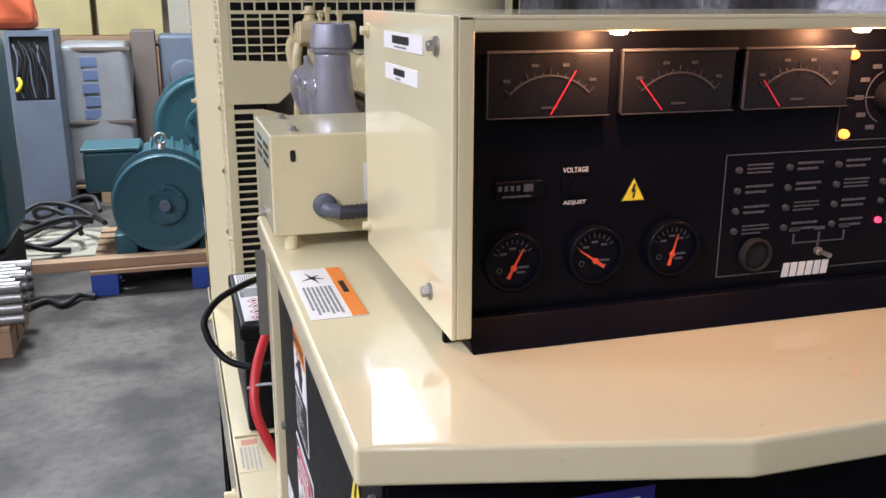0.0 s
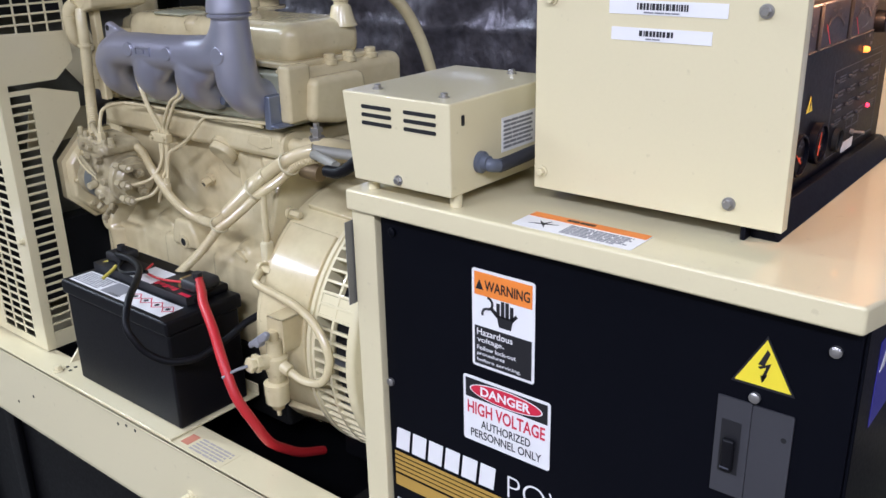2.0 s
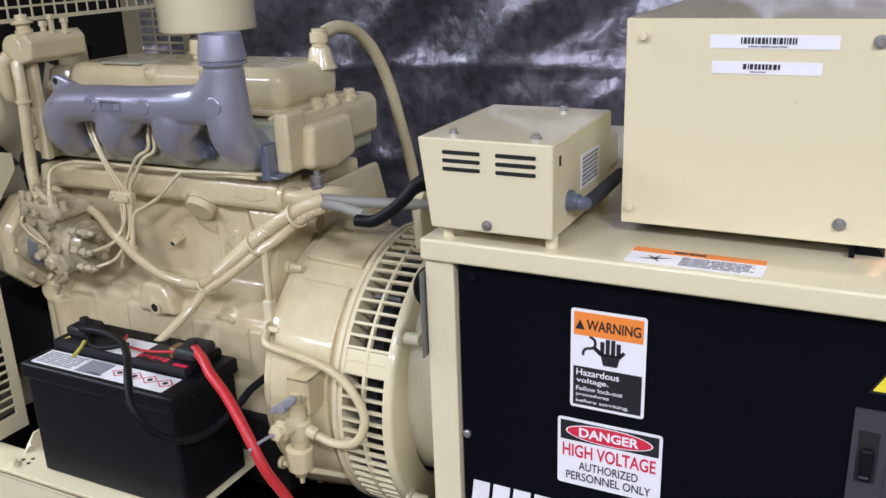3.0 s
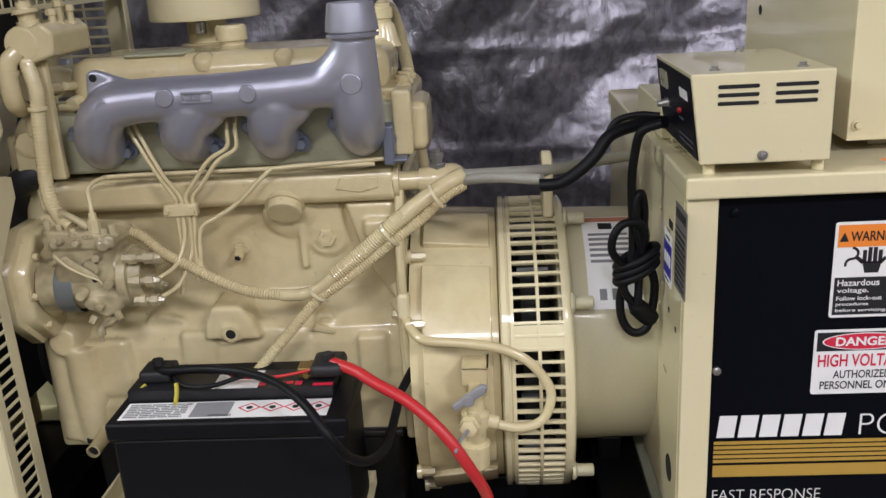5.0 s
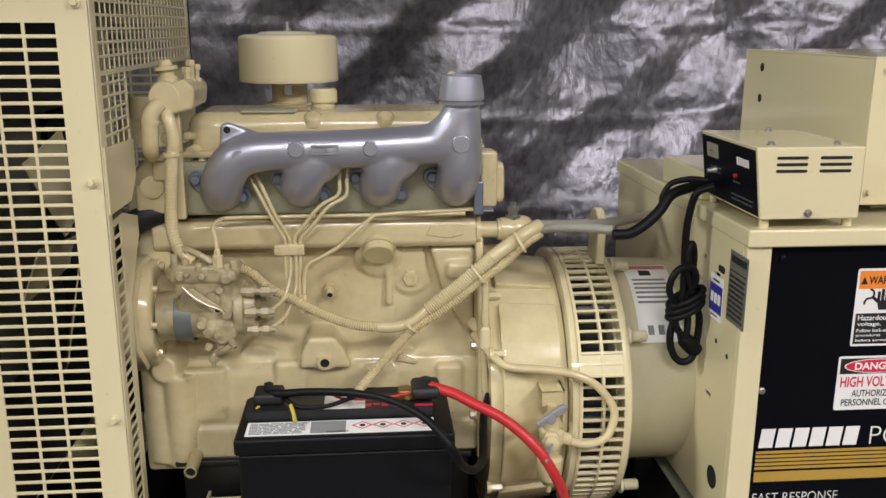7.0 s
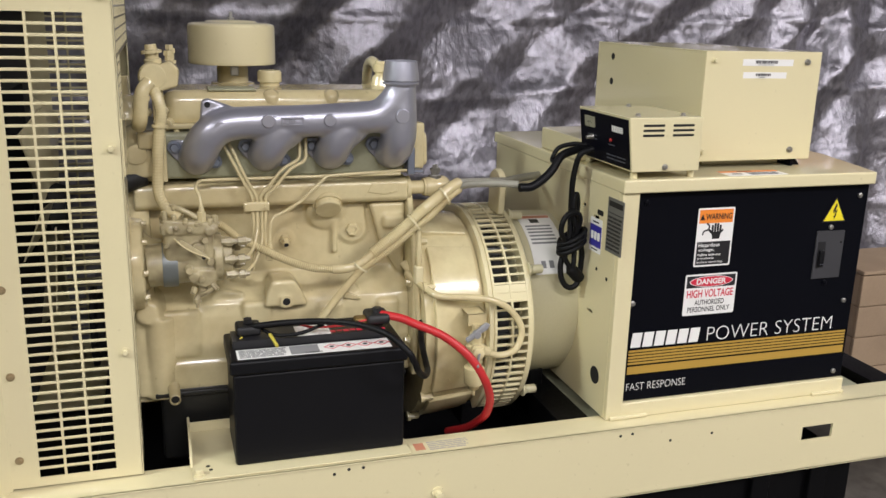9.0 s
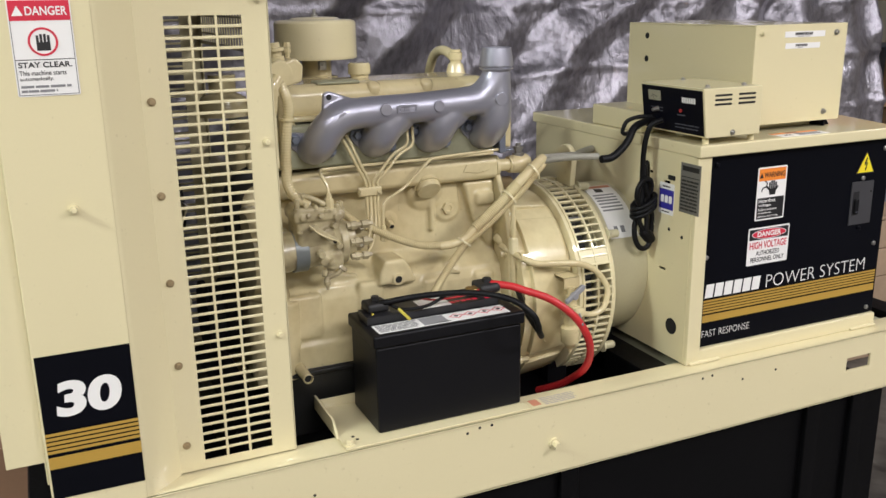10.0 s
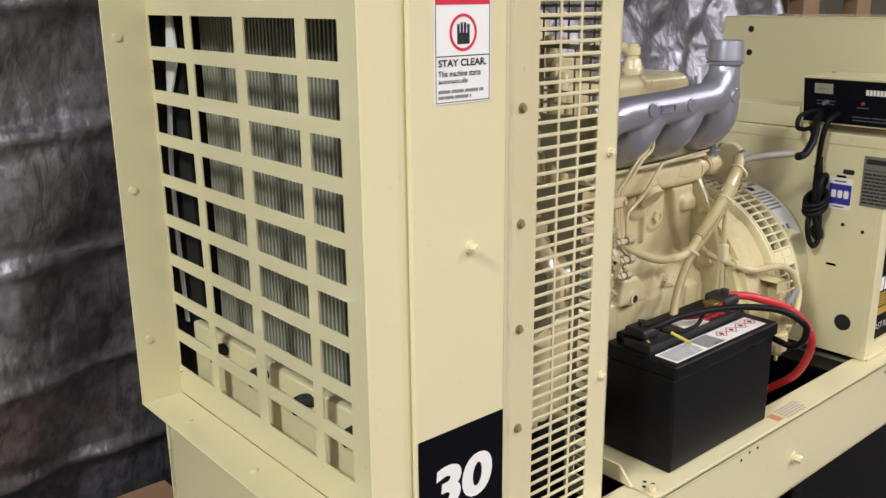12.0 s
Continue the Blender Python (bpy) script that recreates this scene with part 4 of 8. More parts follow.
# rib and pad under the oil filler
box(bm, 0.249, 0.28, 3.132, 3.144, 1.1, 1.2, 0.003)
lathe(bm, (0.29, 3.097, 1.153), (-1, 0, 0), [(0, 0.042), (0.03, 0.036), (0.036, 0.028)], 24)
prism(bm, [(3.065, 1.16), (3.13, 1.16), (3.12, 1.215), (3.07, 1.215)], "x", 0.252, 0.3, 0.004)
lathe(bm, (0.32, 3.157, 1.215), (-1, 0, -0.35), [(0, 0.05), (0.07, 0.045), (0.078, 0.036)], 24)
lathe(bm, (0.29, 3.248, 1.136), (-1, 0, 0), [(0, 0.034), (0.026, 0.026), (0.03, 0.02)], 20)
# trapezoid boss with the drilled hole
prism(bm, [(3.305, 1.004), (3.21, 1.002), (3.222, 1.035), (3.24, 1.062), (3.288, 1.062), (3.3, 1.035)], "x", 0.182, 0.3, 0.004)
box(bm, 0.179, 0.2, 3.243, 3.274, 1.0, 1.032, 0.004)
lathe(bm, (0.28, 3.395, 1.016), (-1, 0, 0), [(0, 0.045), (0.05, 0.024), (0.064, 0.02)], 20)
prism(bm, [(3.41, 1.016), (3.345, 1.006), (3.345, 1.03), (3.39, 1.04)], "x", 0.214, 0.3, 0.003)
lathe(bm, (0.28, 3.108, 1.016), (-1, 0, 0), [(0, 0.03), (0.06, 0.02), (0.068, 0.017)], 20)
block = cast("block", bm, M_ENGINE, eng, 0.0034, 5)
for p, r, dark in (((0.1785, 3.258, 1.016), 0.0085, True), ((0.2155, 3.395, 1.016), 0.006, False), ((0.2115, 3.108, 1.016), 0.005, False), ((0.249, 3.097, 1.153), 0.006, False)):
    bm = B()
    lathe(bm, Vector(p) + Vector((0.004, 0, 0)), (-1, 0, 0), [(0, r * 1.7), (0.005, r * 1.6), (0.0055, r), (0.001, r * 0.9), (0.0008, 0.0005)], 20, cap=False)
    rim_ = part("drilled_boss", bm, M_ENGINE, block)
    if dark:
        bm = B()
        lathe(bm, Vector(p) + Vector((0.0005, 0, 0)), (-1, 0, 0), [(0, r), (0.0012, r)], 18)
        part("hole", bm, M_DARK, rim_)
bm = B()
lathe(bm, (0.249, 3.097, 1.153), (-1, 0, 0), [(-0.006, 0.016), (0.0, 0.016), (0.004, 0.0145), (0.0045, 0.008), (0.002, 0.0075)], 6)
part("square_plug", bm, M_ENGINE, block)
# sender with its open end
bm = B()
lathe(bm, (0.262, 3.248, 1.136), (-1, 0, -0.35), [(0, 0.013), (0.01, 0.013), (0.0105, 0.009), (0.026, 0.0085), (0.027, 0.006), (0.012, 0.0055)], 6, cap=False)
snd = part("sender", bm, M_ENGINE, block)
bm = B()
lathe(bm, (0.2405, 3.248, 1.1288), (-1, 0, -0.35), [(0, 0.0054), (0.0035, 0.0054)], 12)
part("hole", bm, M_DARK, snd)
bm = B()
lathe(bm, (0.24, 3.157, 1.222), (-0.75, 0, -0.66), [(0, 0.031), (0.01, 0.033), (0.0105, 0.029), (0.022, 0.029), (0.025, 0.026)], 28)
part("oil_filler_plug", bm, M_ENGINE, block)
bm = B()
prism(bm, [(3.128, 1.008), (3.09, 1.0), (3.088, 1.006), (3.12, 1.02)], "x", 0.2, 0.212, 0.001)
part("wire_clip", bm, M_ENGINE, block)
# sump with its rail
bm = B()
prism(bm, [(0.185, 0.835), (0.195, 0.66), (0.54, 0.66), (0.56, 0.835)], "y", 2.99, 3.53, 0.012, 2)
box(bm, 0.18, 0.58, 2.985, 3.54, 0.815, 0.829, 0.003)
# shade below the block is put into the pan's colour
part("oil_pan", bm, M_PAN, eng)
# rear plate bolted to the bell housing
bm = B()
prism(bm, [(0.165, 0.82), (0.585, 0.82), (0.585, 1.13), (0.545, 1.24), (0.24, 1.24), (0.19, 1.16), (0.16, 1.05)], "y", 2.962, 2.978, 0.004)
rp_ = part("rear_plate", bm, M_ENGINE, eng)
for bx, bz in ((0.172, 1.04), (0.176, 0.9), (0.2, 1.155)):
    bolt("bolt", (bx + 0.012, 2.978, bz), (0, 1, 0), 0.008, 0.012, rp_, M_ENGINE)
# front timing case: rounded column at the corner, boss with a stud hole, mount below
bm = B()
prism(bm, [(0.2, 0.8), (0.59, 0.8), (0.59, 1.28), (0.25, 1.28), (0.21, 1.1)], "y", 3.53, 3.595, 0.008, 2)
cyl(bm, (0.222, 3.525, 0.815), (0.205, 3.522, 1.0), 0.042, 0.034, 24)
cyl(bm, (0.23, 3.555, 0.82), (0.23, 3.56, 1.0), 0.045, 0.04, 24)
lathe(bm, (0.25, 3.545, 1.0), (-1, 0, 0.15), [(0, 0.055), (0.06, 0.03), (0.075, 0.022)], 24)
box(bm, 0.19, 0.3, 3.49, 3.56, 0.81, 0.86, 0.006)
prism(bm, [(3.58, 0.98), (3.5, 0.99), (3.46, 0.95), (3.47, 0.9), (3.6, 0.9)], "x", 0.205, 0.3, 0.004)
case = cast("timing_case", bm, M_ENGINE, eng, 0.0036, 6)
bm = B()
lathe(bm, (0.178, 3.545, 1.0118), (-1, 0, 0.15), [(0, 0.006), (0.001, 0.006)], 14)
part("stud_hole", bm, M_GREENISH, case)
bm = B()
cyl(bm, (0.2, 3.502, 0.838), (0.135, 3.5, 0.836), 0.0135, 0.0115, 20, 0.001)
lathe(bm, (0.137, 3.5, 0.836), (-1, 0, 0), [(0, 0.0115), (0.015, 0.0115), (0.016, 0.0095), (0.008, 0.008), (0.0075, 0.0005)], 20, cap=False)
stub = part("drain_stub", bm, M_ENGINE, case)
bm = B()
lathe(bm, (0.127, 3.5, 0.836), (-1, 0, 0), [(0, 0.008), (0.001, 0.008)], 16)
part("hole", bm, M_DARK, stub)
bm = B()
lathe(bm, (0.205, 3.60, 1.115), (0, -1, 0), [(0, 0.1), (0.012, 0.106), (0.03, 0.106), (0.034, 0.098), (0.05, 0.096), (0.056, 0.09)], 8, phase=math.pi / 8)
lathe(bm, (0.2, 3.55, 1.118), (0, -1, 0), [(0, 0.07), (0.02, 0.05), (0.04, 0.045)], 24)
octa = part("pump_drive_cover", bm, M_ENGINE, eng)
for k in range(8):
    a = 2 * math.pi * (k + 0.5) / 8 + math.pi / 8
    bolt("bolt", (0.205 + 0.082 * math.cos(a), 3.547, 1.115 + 0.082 * math.sin(a)), (0, -1, 0), 0.006, 0.01, octa, M_ENGINE)

# injection pump: one casting with a flange, a round body and a governor housing
bm = B()
cyl(bm, (0.165, 3.54, 1.118), (0.165, 3.4, 1.128), 0.044, 0.043, 28)
box(bm, 0.122, 0.2, 3.408, 3.506, 1.13, 1.204, 0.01, 2)
prism(bm, [(3.51, 1.19), (3.4, 1.19), (3.398, 1.206), (3.412, 1.214), (3.5, 1.222), (3.512, 1.21)], "x", 0.118, 0.2, 0.003)
prism(bm, [(3.46, 1.12), (3.41, 1.118), (3.405, 1.09), (3.43, 1.076), (3.455, 1.09)], "x", 0.116, 0.18, 0.004)
cyl(bm, (0.165, 3.408, 1.13), (0.165, 3.392, 1.13), 0.05, 0.05, 28)
cyl(bm, (0.165, 3.395, 1.132), (0.165, 3.372, 1.132), 0.041, 0.038, 28)
cyl(bm, (0.13, 3.45, 1.105), (0.112, 3.45, 1.102), 0.014, 0.011, 14)
cyl(bm, (0.13, 3.44, 1.16), (0.11, 3.44, 1.162), 0.016, 0.013, 14)
cyl(bm, (0.135, 3.432, 1.075), (0.13, 3.438, 1.058), 0.011, 0.007, 10)
cyl(bm, (0.125, 3.492, 1.2), (0.113, 3.492, 1.201), 0.009, 0.007, 10)
cyl(bm, (0.125, 3.418, 1.196), (0.113, 3.416, 1.196), 0.011, 0.009, 10)
pump = cast("injection_pump", bm, M_PUMP, eng, 0.0022, 2)
bm = B()
lathe(bm, (0.165, 3.51, 1.119), (0, -1, 0), [(0, 0.0455), (0.002, 0.0462), (0.028, 0.0462), (0.03, 0.0455)], 32, cap=False)
band = part("label_band", bm, paint("grey_blue_band", (0.2, 0.22, 0.22), 0.35, 0.5, 0.1, 60, metal=0.3), pump, "worn grey-blue metal label band")
for k, (fx, fy, fz_, fh, fr) in enumerate(((0.125, 3.415, 1.212, 0.012, 0.006), (0.125, 3.438, 1.213, 0.008, 0.008), (0.124, 3.462, 1.216, 0.01, 0.006), (0.126, 3.484, 1.219, 0.014, 0.005), (0.126, 3.502, 1.22, 0.022, 0.006), (0.15, 3.49, 1.22, 0.03, 0.007), (0.15, 3.455, 1.216, 0.016, 0.009), (0.135, 3.405, 1.21, 0.018, 0.007))):
    bm = B()
    lathe(bm, (fx, fy, fz_ - 0.004), (0, 0, 1), [(0, fr * 1.4), (0.005, fr * 1.4), (0.0052, fr), (fh, fr * 0.95), (fh + 0.002, fr * 0.5)], 8)
    part("cover_screw", bm, M_PUMP, pump)
for uy, uz, ux, ln, r in ((3.386, 1.17, 0.13, 0.042, 0.0095), (3.38, 1.134, 0.125, 0.032, 0.0105), (3.378, 1.1, 0.13, 0.03, 0.0095), (3.384, 1.152, 0.16, 0.03, 0.01), (3.384, 1.112, 0.165, 0.03, 0.01)):
    bm = B()
    lathe(bm, (ux, uy, uz), (0, -1, 0), [(-0.008, r * 0.8), (0.001, r * 0.8), (0.0012, r), (ln * 0.34, r), (ln * 0.35, r * 0.62), (ln * 0.6, r * 0.62), (ln * 0.61, r), (ln, r), (ln + 0.001, r * 0.7), (ln + 0.01, r * 0.42)], 6)
    part("union", bm, M_PUMP, pump)
for p0, p1, r in (((0.118, 3.474, 1.176), (0.108, 3.474, 1.178), 0.008), ((0.116, 3.455, 1.202), (0.106, 3.455, 1.204), 0.007), ((0.118, 3.428, 1.178), (0.104, 3.426, 1.18), 0.008), ((0.118, 3.46, 1.122), (0.1, 3.459, 1.12), 0.009), ((0.118, 3.435, 1.1), (0.106, 3.436, 1.098), 0.007), ((0.118, 3.418, 1.134), (0.108, 3.417, 1.134), 0.009), ((0.122, 3.415, 1.085), (0.112, 3.405, 1.075), 0.006), ((0.12, 3.45, 1.08), (0.112, 3.455, 1.07), 0.0065), ((0.118, 3.48, 1.205), (0.11, 3.481, 1.207), 0.006), ((0.12, 3.5, 1.17), (0.112, 3.502, 1.17), 0.006)):
    bm = B()
    cyl(bm, p0, p1, r, r * 0.85, 6 if r < 0.0085 else 12, 0.0012)
    part("fitting", bm, M_PUMP, pump)
bm = B()
prism(bm, [(3.48, 1.182), (3.472, 1.187), (3.425, 1.152), (3.424, 1.142), (3.436, 1.142)], "x", 0.1, 0.104, 0.001)
lv = part("throttle_lever", bm, M_PUMP, pump)
bm = B()
tube(bm, [(0.098, 3.486, 1.19), (0.096, 3.468, 1.172), (0.096, 3.446, 1.158), (0.098, 3.425, 1.148), (0.1, 3.42, 1.14)], 0.0018, 6)
part("return_spring", bm, M_ENGINE, lv)
bm = B()
lathe(bm, (0.1, 3.43, 1.1475), (-1, 0, 0), [(0, 0.0045), (0.0008, 0.0045)], 10)
part("lever_hole", bm, M_DARK, lv)
bm = B()
tube(bm, [(0.128, 3.437, 1.066), (0.124, 3.446, 1.056), (0.12, 3.447, 1.05), (0.118, 3.444, 1.047)], 0.006, 8)
lathe(bm, (0.121, 3.446, 1.055), (-0.1, 0, -1), [(0, 0.008), (0.008, 0.008), (0.0082, 0.004), (0.018, 0.0035), (0.019, 0.002)], 8)
tube(bm, [(0.124, 3.44, 1.062), (0.118, 3.424, 1.07), (0.116, 3.414, 1.078)], 0.005, 8)
part("drain_elbow", bm, M_PUMP, pump)
bm = B()
tube(bm, [(0.15, 3.49, 1.24), (0.14, 3.475, 1.241), (0.134, 3.455, 1.232), (0.132, 3.44, 1.222)], 0.0055, 10)
lathe(bm, (0.143, 3.482, 1.241), (0.3, 0.9, 0.1), [(-0.002, 0.008), (0.003, 0.008)], 12)
part("overflow_hose", bm, M_PUMP, pump)

# water gallery along the side with its pipe and elbow
bm = B()
prism(bm, [(0.232, 1.218), (0.222, 1.228), (0.221, 1.262), (0.228, 1.272), (0.3, 1.276), (0.3, 1.218)], "y", 2.976, 3.56, 0.005, 3)
gal = part("water_gallery", bm, M_ENGINE, eng)
bm = B()
prism(bm, [(3.07, 1.243), (3.06, 1.262), (3.0, 1.262), (3.0, 1.243), (3.03, 1.236)], "x", 0.219, 0.224, 0.002, 2)
part("cast_pad", bm, M_ENGINE, gal)
bm = B()
lathe(bm, (0.246, 2.98, 1.246), (0, -1, 0), [(0, 0.02), (0.004, 0.026), (0.012, 0.026), (0.0125, 0.0155), (0.044, 0.0155), (0.0445, 0.02), (0.054, 0.02)], 24)
tube(bm, [(0.246, 2.93, 1.246), (0.247, 2.908, 1.246), (0.253, 2.892, 1.246), (0.27, 2.884, 1.244), (0.3, 2.882, 1.235)], [0.0215, 0.024, 0.024, 0.0225, 0.022], 20, 6)
pipe = part("coolant_pipe", bm, M_ENGINE, eng)
bm = B()
lathe(bm, (0.247, 2.906, 1.264), (0, 0, 1), [(0, 0.015), (0.008, 0.015), (0.0085, 0.009), (0.016, 0.009), (0.0165, 0.012), (0.024, 0.012), (0.0245, 0.006), (0.032, 0.006)], 6)
part("temperature_sender", bm, M_STEEL, pipe)
bm = B()
tube(bm, [(0.262, 2.976, 1.2), (0.262, 2.95, 1.198), (0.264, 2.92, 1.196)], 0.016, 14)
part("drain_pipe", bm, M_RUSTY, eng, "rusty bare drain pipe stub")

# cylinder head
bm = B()
box(bm, 0.195, 0.49, 2.965, 3.545, 1.29, 1.385, 0.008, 2)
head = part("cylinder_head", bm, M_GREENISH, eng)
bm = B()
prism(bm, [(2.95, 1.32), (3.0, 1.3), (3.0, 1.392), (2.962, 1.392), (2.948, 1.38)], "x", 0.20, 0.49, 0.008, 2)
prism(bm, [(0.22, 1.30), (0.30, 1.285), (0.37, 1.30), (0.36, 1.375), (0.23, 1.375)], "y", 2.925, 2.96, 0.012, 2)
box(bm, 0.185, 0.24, 2.945, 2.975, 1.30, 1.40, 0.006, 2)
part("end_casting", bm, M_ENGINE, head)
for k, (cx, cz) in enumerate(((0.25, 1.395), (0.3, 1.405), (0.36, 1.395))):
    bm = B()
    lathe(bm, (cx + 0.06, 2.968, 1.388), (0, 0, 1), [(0, 0.015), (0.008, 0.015), (0.01, 0.011), (0.018, 0.011), (0.02, 0.008)], 18)
    part("core_plug", bm, M_ENGINE, head)
bm = B()
box(bm, 0.26, 0.45, 2.975, 3.495, 1.385, 1.462, 0.028, 5)
vc = part("valve_cover", bm, M_ENGINE, eng)
bm = B()
box(bm, 0.245, 0.465, 2.962, 3.51, 1.384, 1.396, 0.004, 2)
part("cover_lip", bm, M_ENGINE, vc)
bm = B()
box(bm, 0.27, 0.33, 3.30, 3.40, 1.459, 1.466, 0.003)
part("name_plate", bm, M_GREENISH, vc)
for ky in (3.27, 3.14):
    bm = B()
    lathe(bm, (0.275, ky, 1.445), (-0.6, 0, 1), [(0, 0.02), (0.012, 0.016), (0.016, 0.008)], 16)
    part("cover_boss", bm, M_ENGINE, vc)
bm = B()
lathe(bm, (0.40, 3.257, 1.455), (0, 0, 1), [(0, 0.022), (0.014, 0.022), (0.015, 0.027), (0.036, 0.027), (0.041, 0.023)], 28)
part("filler_cap", bm, M_ENGINE, vc)
bm = B()
lathe(bm, (0.415, 2.995, 1.445), (0, 0, 1), [(0, 0.03), (0.015, 0.024), (0.036, 0.019), (0.04, 0.014), (0.046, 0.014), (0.047, 0.017), (0.064, 0.017), (0.066, 0.013), (0.072, 0.013)], 20)
part("breather", bm, M_ENGINE, vc)
bm = B()
tube(bm, [(0.415, 3.0, 1.498), (0.445, 3.0, 1.508), (0.49, 2.999, 1.512), (0.545, 2.995, 1.498), (0.595, 2.988, 1.455), (0.635, 2.98, 1.385), (0.665, 2.975, 1.3), (0.69, 2.97, 1.22), (0.7, 2.96, 1.13)], 0.0125, 12)
part("breather_hose", bm, M_ENGINE, eng, "cream painted rubber breather hose")
# air cleaner
bm = B()
lathe(bm, (0.505, 3.33, 1.455), (0, 0, 1), [(0, 0.05), (0.006, 0.05), (0.007, 0.036), (0.05, 0.036)], 28)
neck = part("intake_neck", bm, M_ENGINE, eng)
bm = B()
box(bm, 0.455, 0.47, 3.32, 3.338, 1.478, 1.5, 0.002)
cyl(bm, (0.458, 3.329, 1.489), (0.448, 3.329, 1.489), 0.005, n=6)
part("clamp_screw", bm, M_STEEL, neck)
bm = B()
lathe(bm, (0.505, 3.33, 1.503), (0, 0, 1), [(0, 0.04), (0.0005, 0.098), (0.003, 0.1), (0.008, 0.0995), (0.084, 0.099), (0.09, 0.096), (0.093, 0.085), (0.094, 0.06), (0.098, 0.055), (0.1, 0.02)], 56)
air = part("air_cleaner", bm, M_CREAM, eng, "cream painted round air cleaner canister")
bm = B()
lathe(bm, (0.505, 3.33, 1.602), (0, 0, 1), [(0, 0.008), (0.006, 0.008), (0.0062, 0.004), (0.018, 0.004), (0.019, 0.002)], 10)
part("wing_nut", bm, M_STEEL, air)

# exhaust manifold: log, four swept runners and an upright outlet in one casting
bm = B()
tube(bm, [(0.236, 3.432, 1.328), (0.212, 3.43, 1.332), (0.188, 3.424, 1.35), (0.172, 3.408, 1.38), (0.167, 3.38, 1.4), (0.167, 3.33, 1.4065), (0.167, 3.2, 1.409), (0.167, 3.08, 1.415), (0.167, 3.015, 1.42)], [0.036, 0.037, 0.037, 0.036, 0.034, 0.033, 0.033, 0.034, 0.035], 26, 6)
for top, low in ((3.268, 3.29), (3.137, 3.153)):
    tube(bm, [(0.17, top - 0.012, 1.412), (0.1715, top - 0.006, 1.392), (0.175, (top + low) / 2, 1.37), (0.187, low - 0.002, 1.35), (0.21, low, 1.336), (0.238, low + 0.001, 1.332)], [0.03, 0.0375, 0.0375, 0.037, 0.0365, 0.036], 28, 6)
    tube(bm, [(0.172, top + 0.04, 1.408), (0.174, top + 0.018, 1.388), (0.178, top + 0.012, 1.37)], [0.02, 0.027, 0.026], 16, 5)
    tube(bm, [(0.172, top - 0.058, 1.408), (0.174, top - 0.03, 1.388), (0.178, top - 0.008, 1.368)], [0.02, 0.027, 0.026], 16, 5)
prism(bm, [(3.424, 1.4), (3.42, 1.45), (3.408, 1.456), (3.356, 1.438), (3.33, 1.425), (3.34, 1.4)], "x", 0.167, 0.181)
tube(bm, [(0.166, 3.1, 1.413), (0.165, 3.06, 1.42), (0.164, 3.036, 1.436), (0.163, 3.018, 1.46), (0.163, 3.012, 1.482)], [0.033, 0.033, 0.033, 0.032, 0.0315], 24, 6)
tube(bm, [(0.163, 3.012, 1.484), (0.164, 3.012, 1.45), (0.165, 3.013, 1.41), (0.17, 3.014, 1.375), (0.186, 3.016, 1.35), (0.21, 3.017, 1.335), (0.238, 3.017, 1.331)], [0.032, 0.0335, 0.0365, 0.0385, 0.038, 0.037, 0.036], 26, 6)
man = cast("exhaust_manifold", bm, M_SILVER, eng, 0.0026, 16, "grey heat-painted cast exhaust manifold", 0.0004)
bm = B()
lathe(bm, (0.163, 3.012, 1.478), (0, 0, 1), [(0.0, 0.0315), (0.006, 0.0325), (0.0065, 0.038), (0.01, 0.0385), (0.0115, 0.0345), (0.0135, 0.0345), (0.0145, 0.0385), (0.024, 0.038), (0.054, 0.0335), (0.055, 0.031), (0.03, 0.03)], 36, cap=False)
lathe(bm, (0.163, 3.012, 1.51), (0, 0, 1), [(0, 0.031), (0.001, 0.0001)], 32, cap=False)
part("outlet_pipe", bm, M_SILVER, man)
bm = B()
lathe(bm, (0.1675, 3.408, 1.443), (-1, 0, 0), [(-0.003, 0.006), (0.0008, 0.006)], 16)
part("ear_hole", bm, M_DARK, man)
for low in (3.432, 3.29, 3.153, 3.017):
    bm = B()
    prism(bm, [(low + 0.058, 1.347), (low + 0.05, 1.364), (low + 0.035, 1.366), (low - 0.02, 1.356), (low - 0.05, 1.326), (low - 0.05, 1.312), (low - 0.036, 1.305), (low + 0.02, 1.308), (low + 0.046, 1.33)], "x", 0.224, 0.234, 0.003, 2)
    part("flange", bm, M_SILVER, man)
    for oy, oz in ((0.042, 1.351), (-0.038, 1.32)):
        bolt("bolt", (0.224, low + oy, oz), (-1, 0, 0), 0.0095, 0.018, man, M_STEELB)
for by, bz, r, bx in ((3.386, 1.4, 0.0135, 0.1385), (3.292, 1.413, 0.0135, 0.135), (3.168, 1.413, 0.0125, 0.135), (3.015, 1.42, 0.0155, 0.132)):
    bm = B()
    lathe(bm, (bx, by, bz), (-1, 0, 0), [(0, r * 1.06), (0.0018, r), (0.0032, r * 0.97), (0.004, r * 0.88)], 24)
    part("cast_boss", bm, M_SILVER, man)
sh = Sheet((0.1345, 3.267, 1.404), (0, -1, 0), (0, 0, 1))
bm = B()
for s0, s1, t0, t1 in ((0, 0.046, 0, 0.0025), (0, 0.046, 0.0135, 0.016), (0, 0.0025, 0.0025, 0.0135), (0.0435, 0.046, 0.0025, 0.0135)):
    sh.rect(bm, s0, s1, t0, t1, -0.006, 0.0032)
cp = part("cast_plate", bm, M_SILVER, man)
bm = B()
sh.bars(bm, 0.006, 0.04, 0.004, 0.012, 1, -0.006, 0.003, 2, 0.9)
part("cast_mark", bm, M_SILVER, cp)

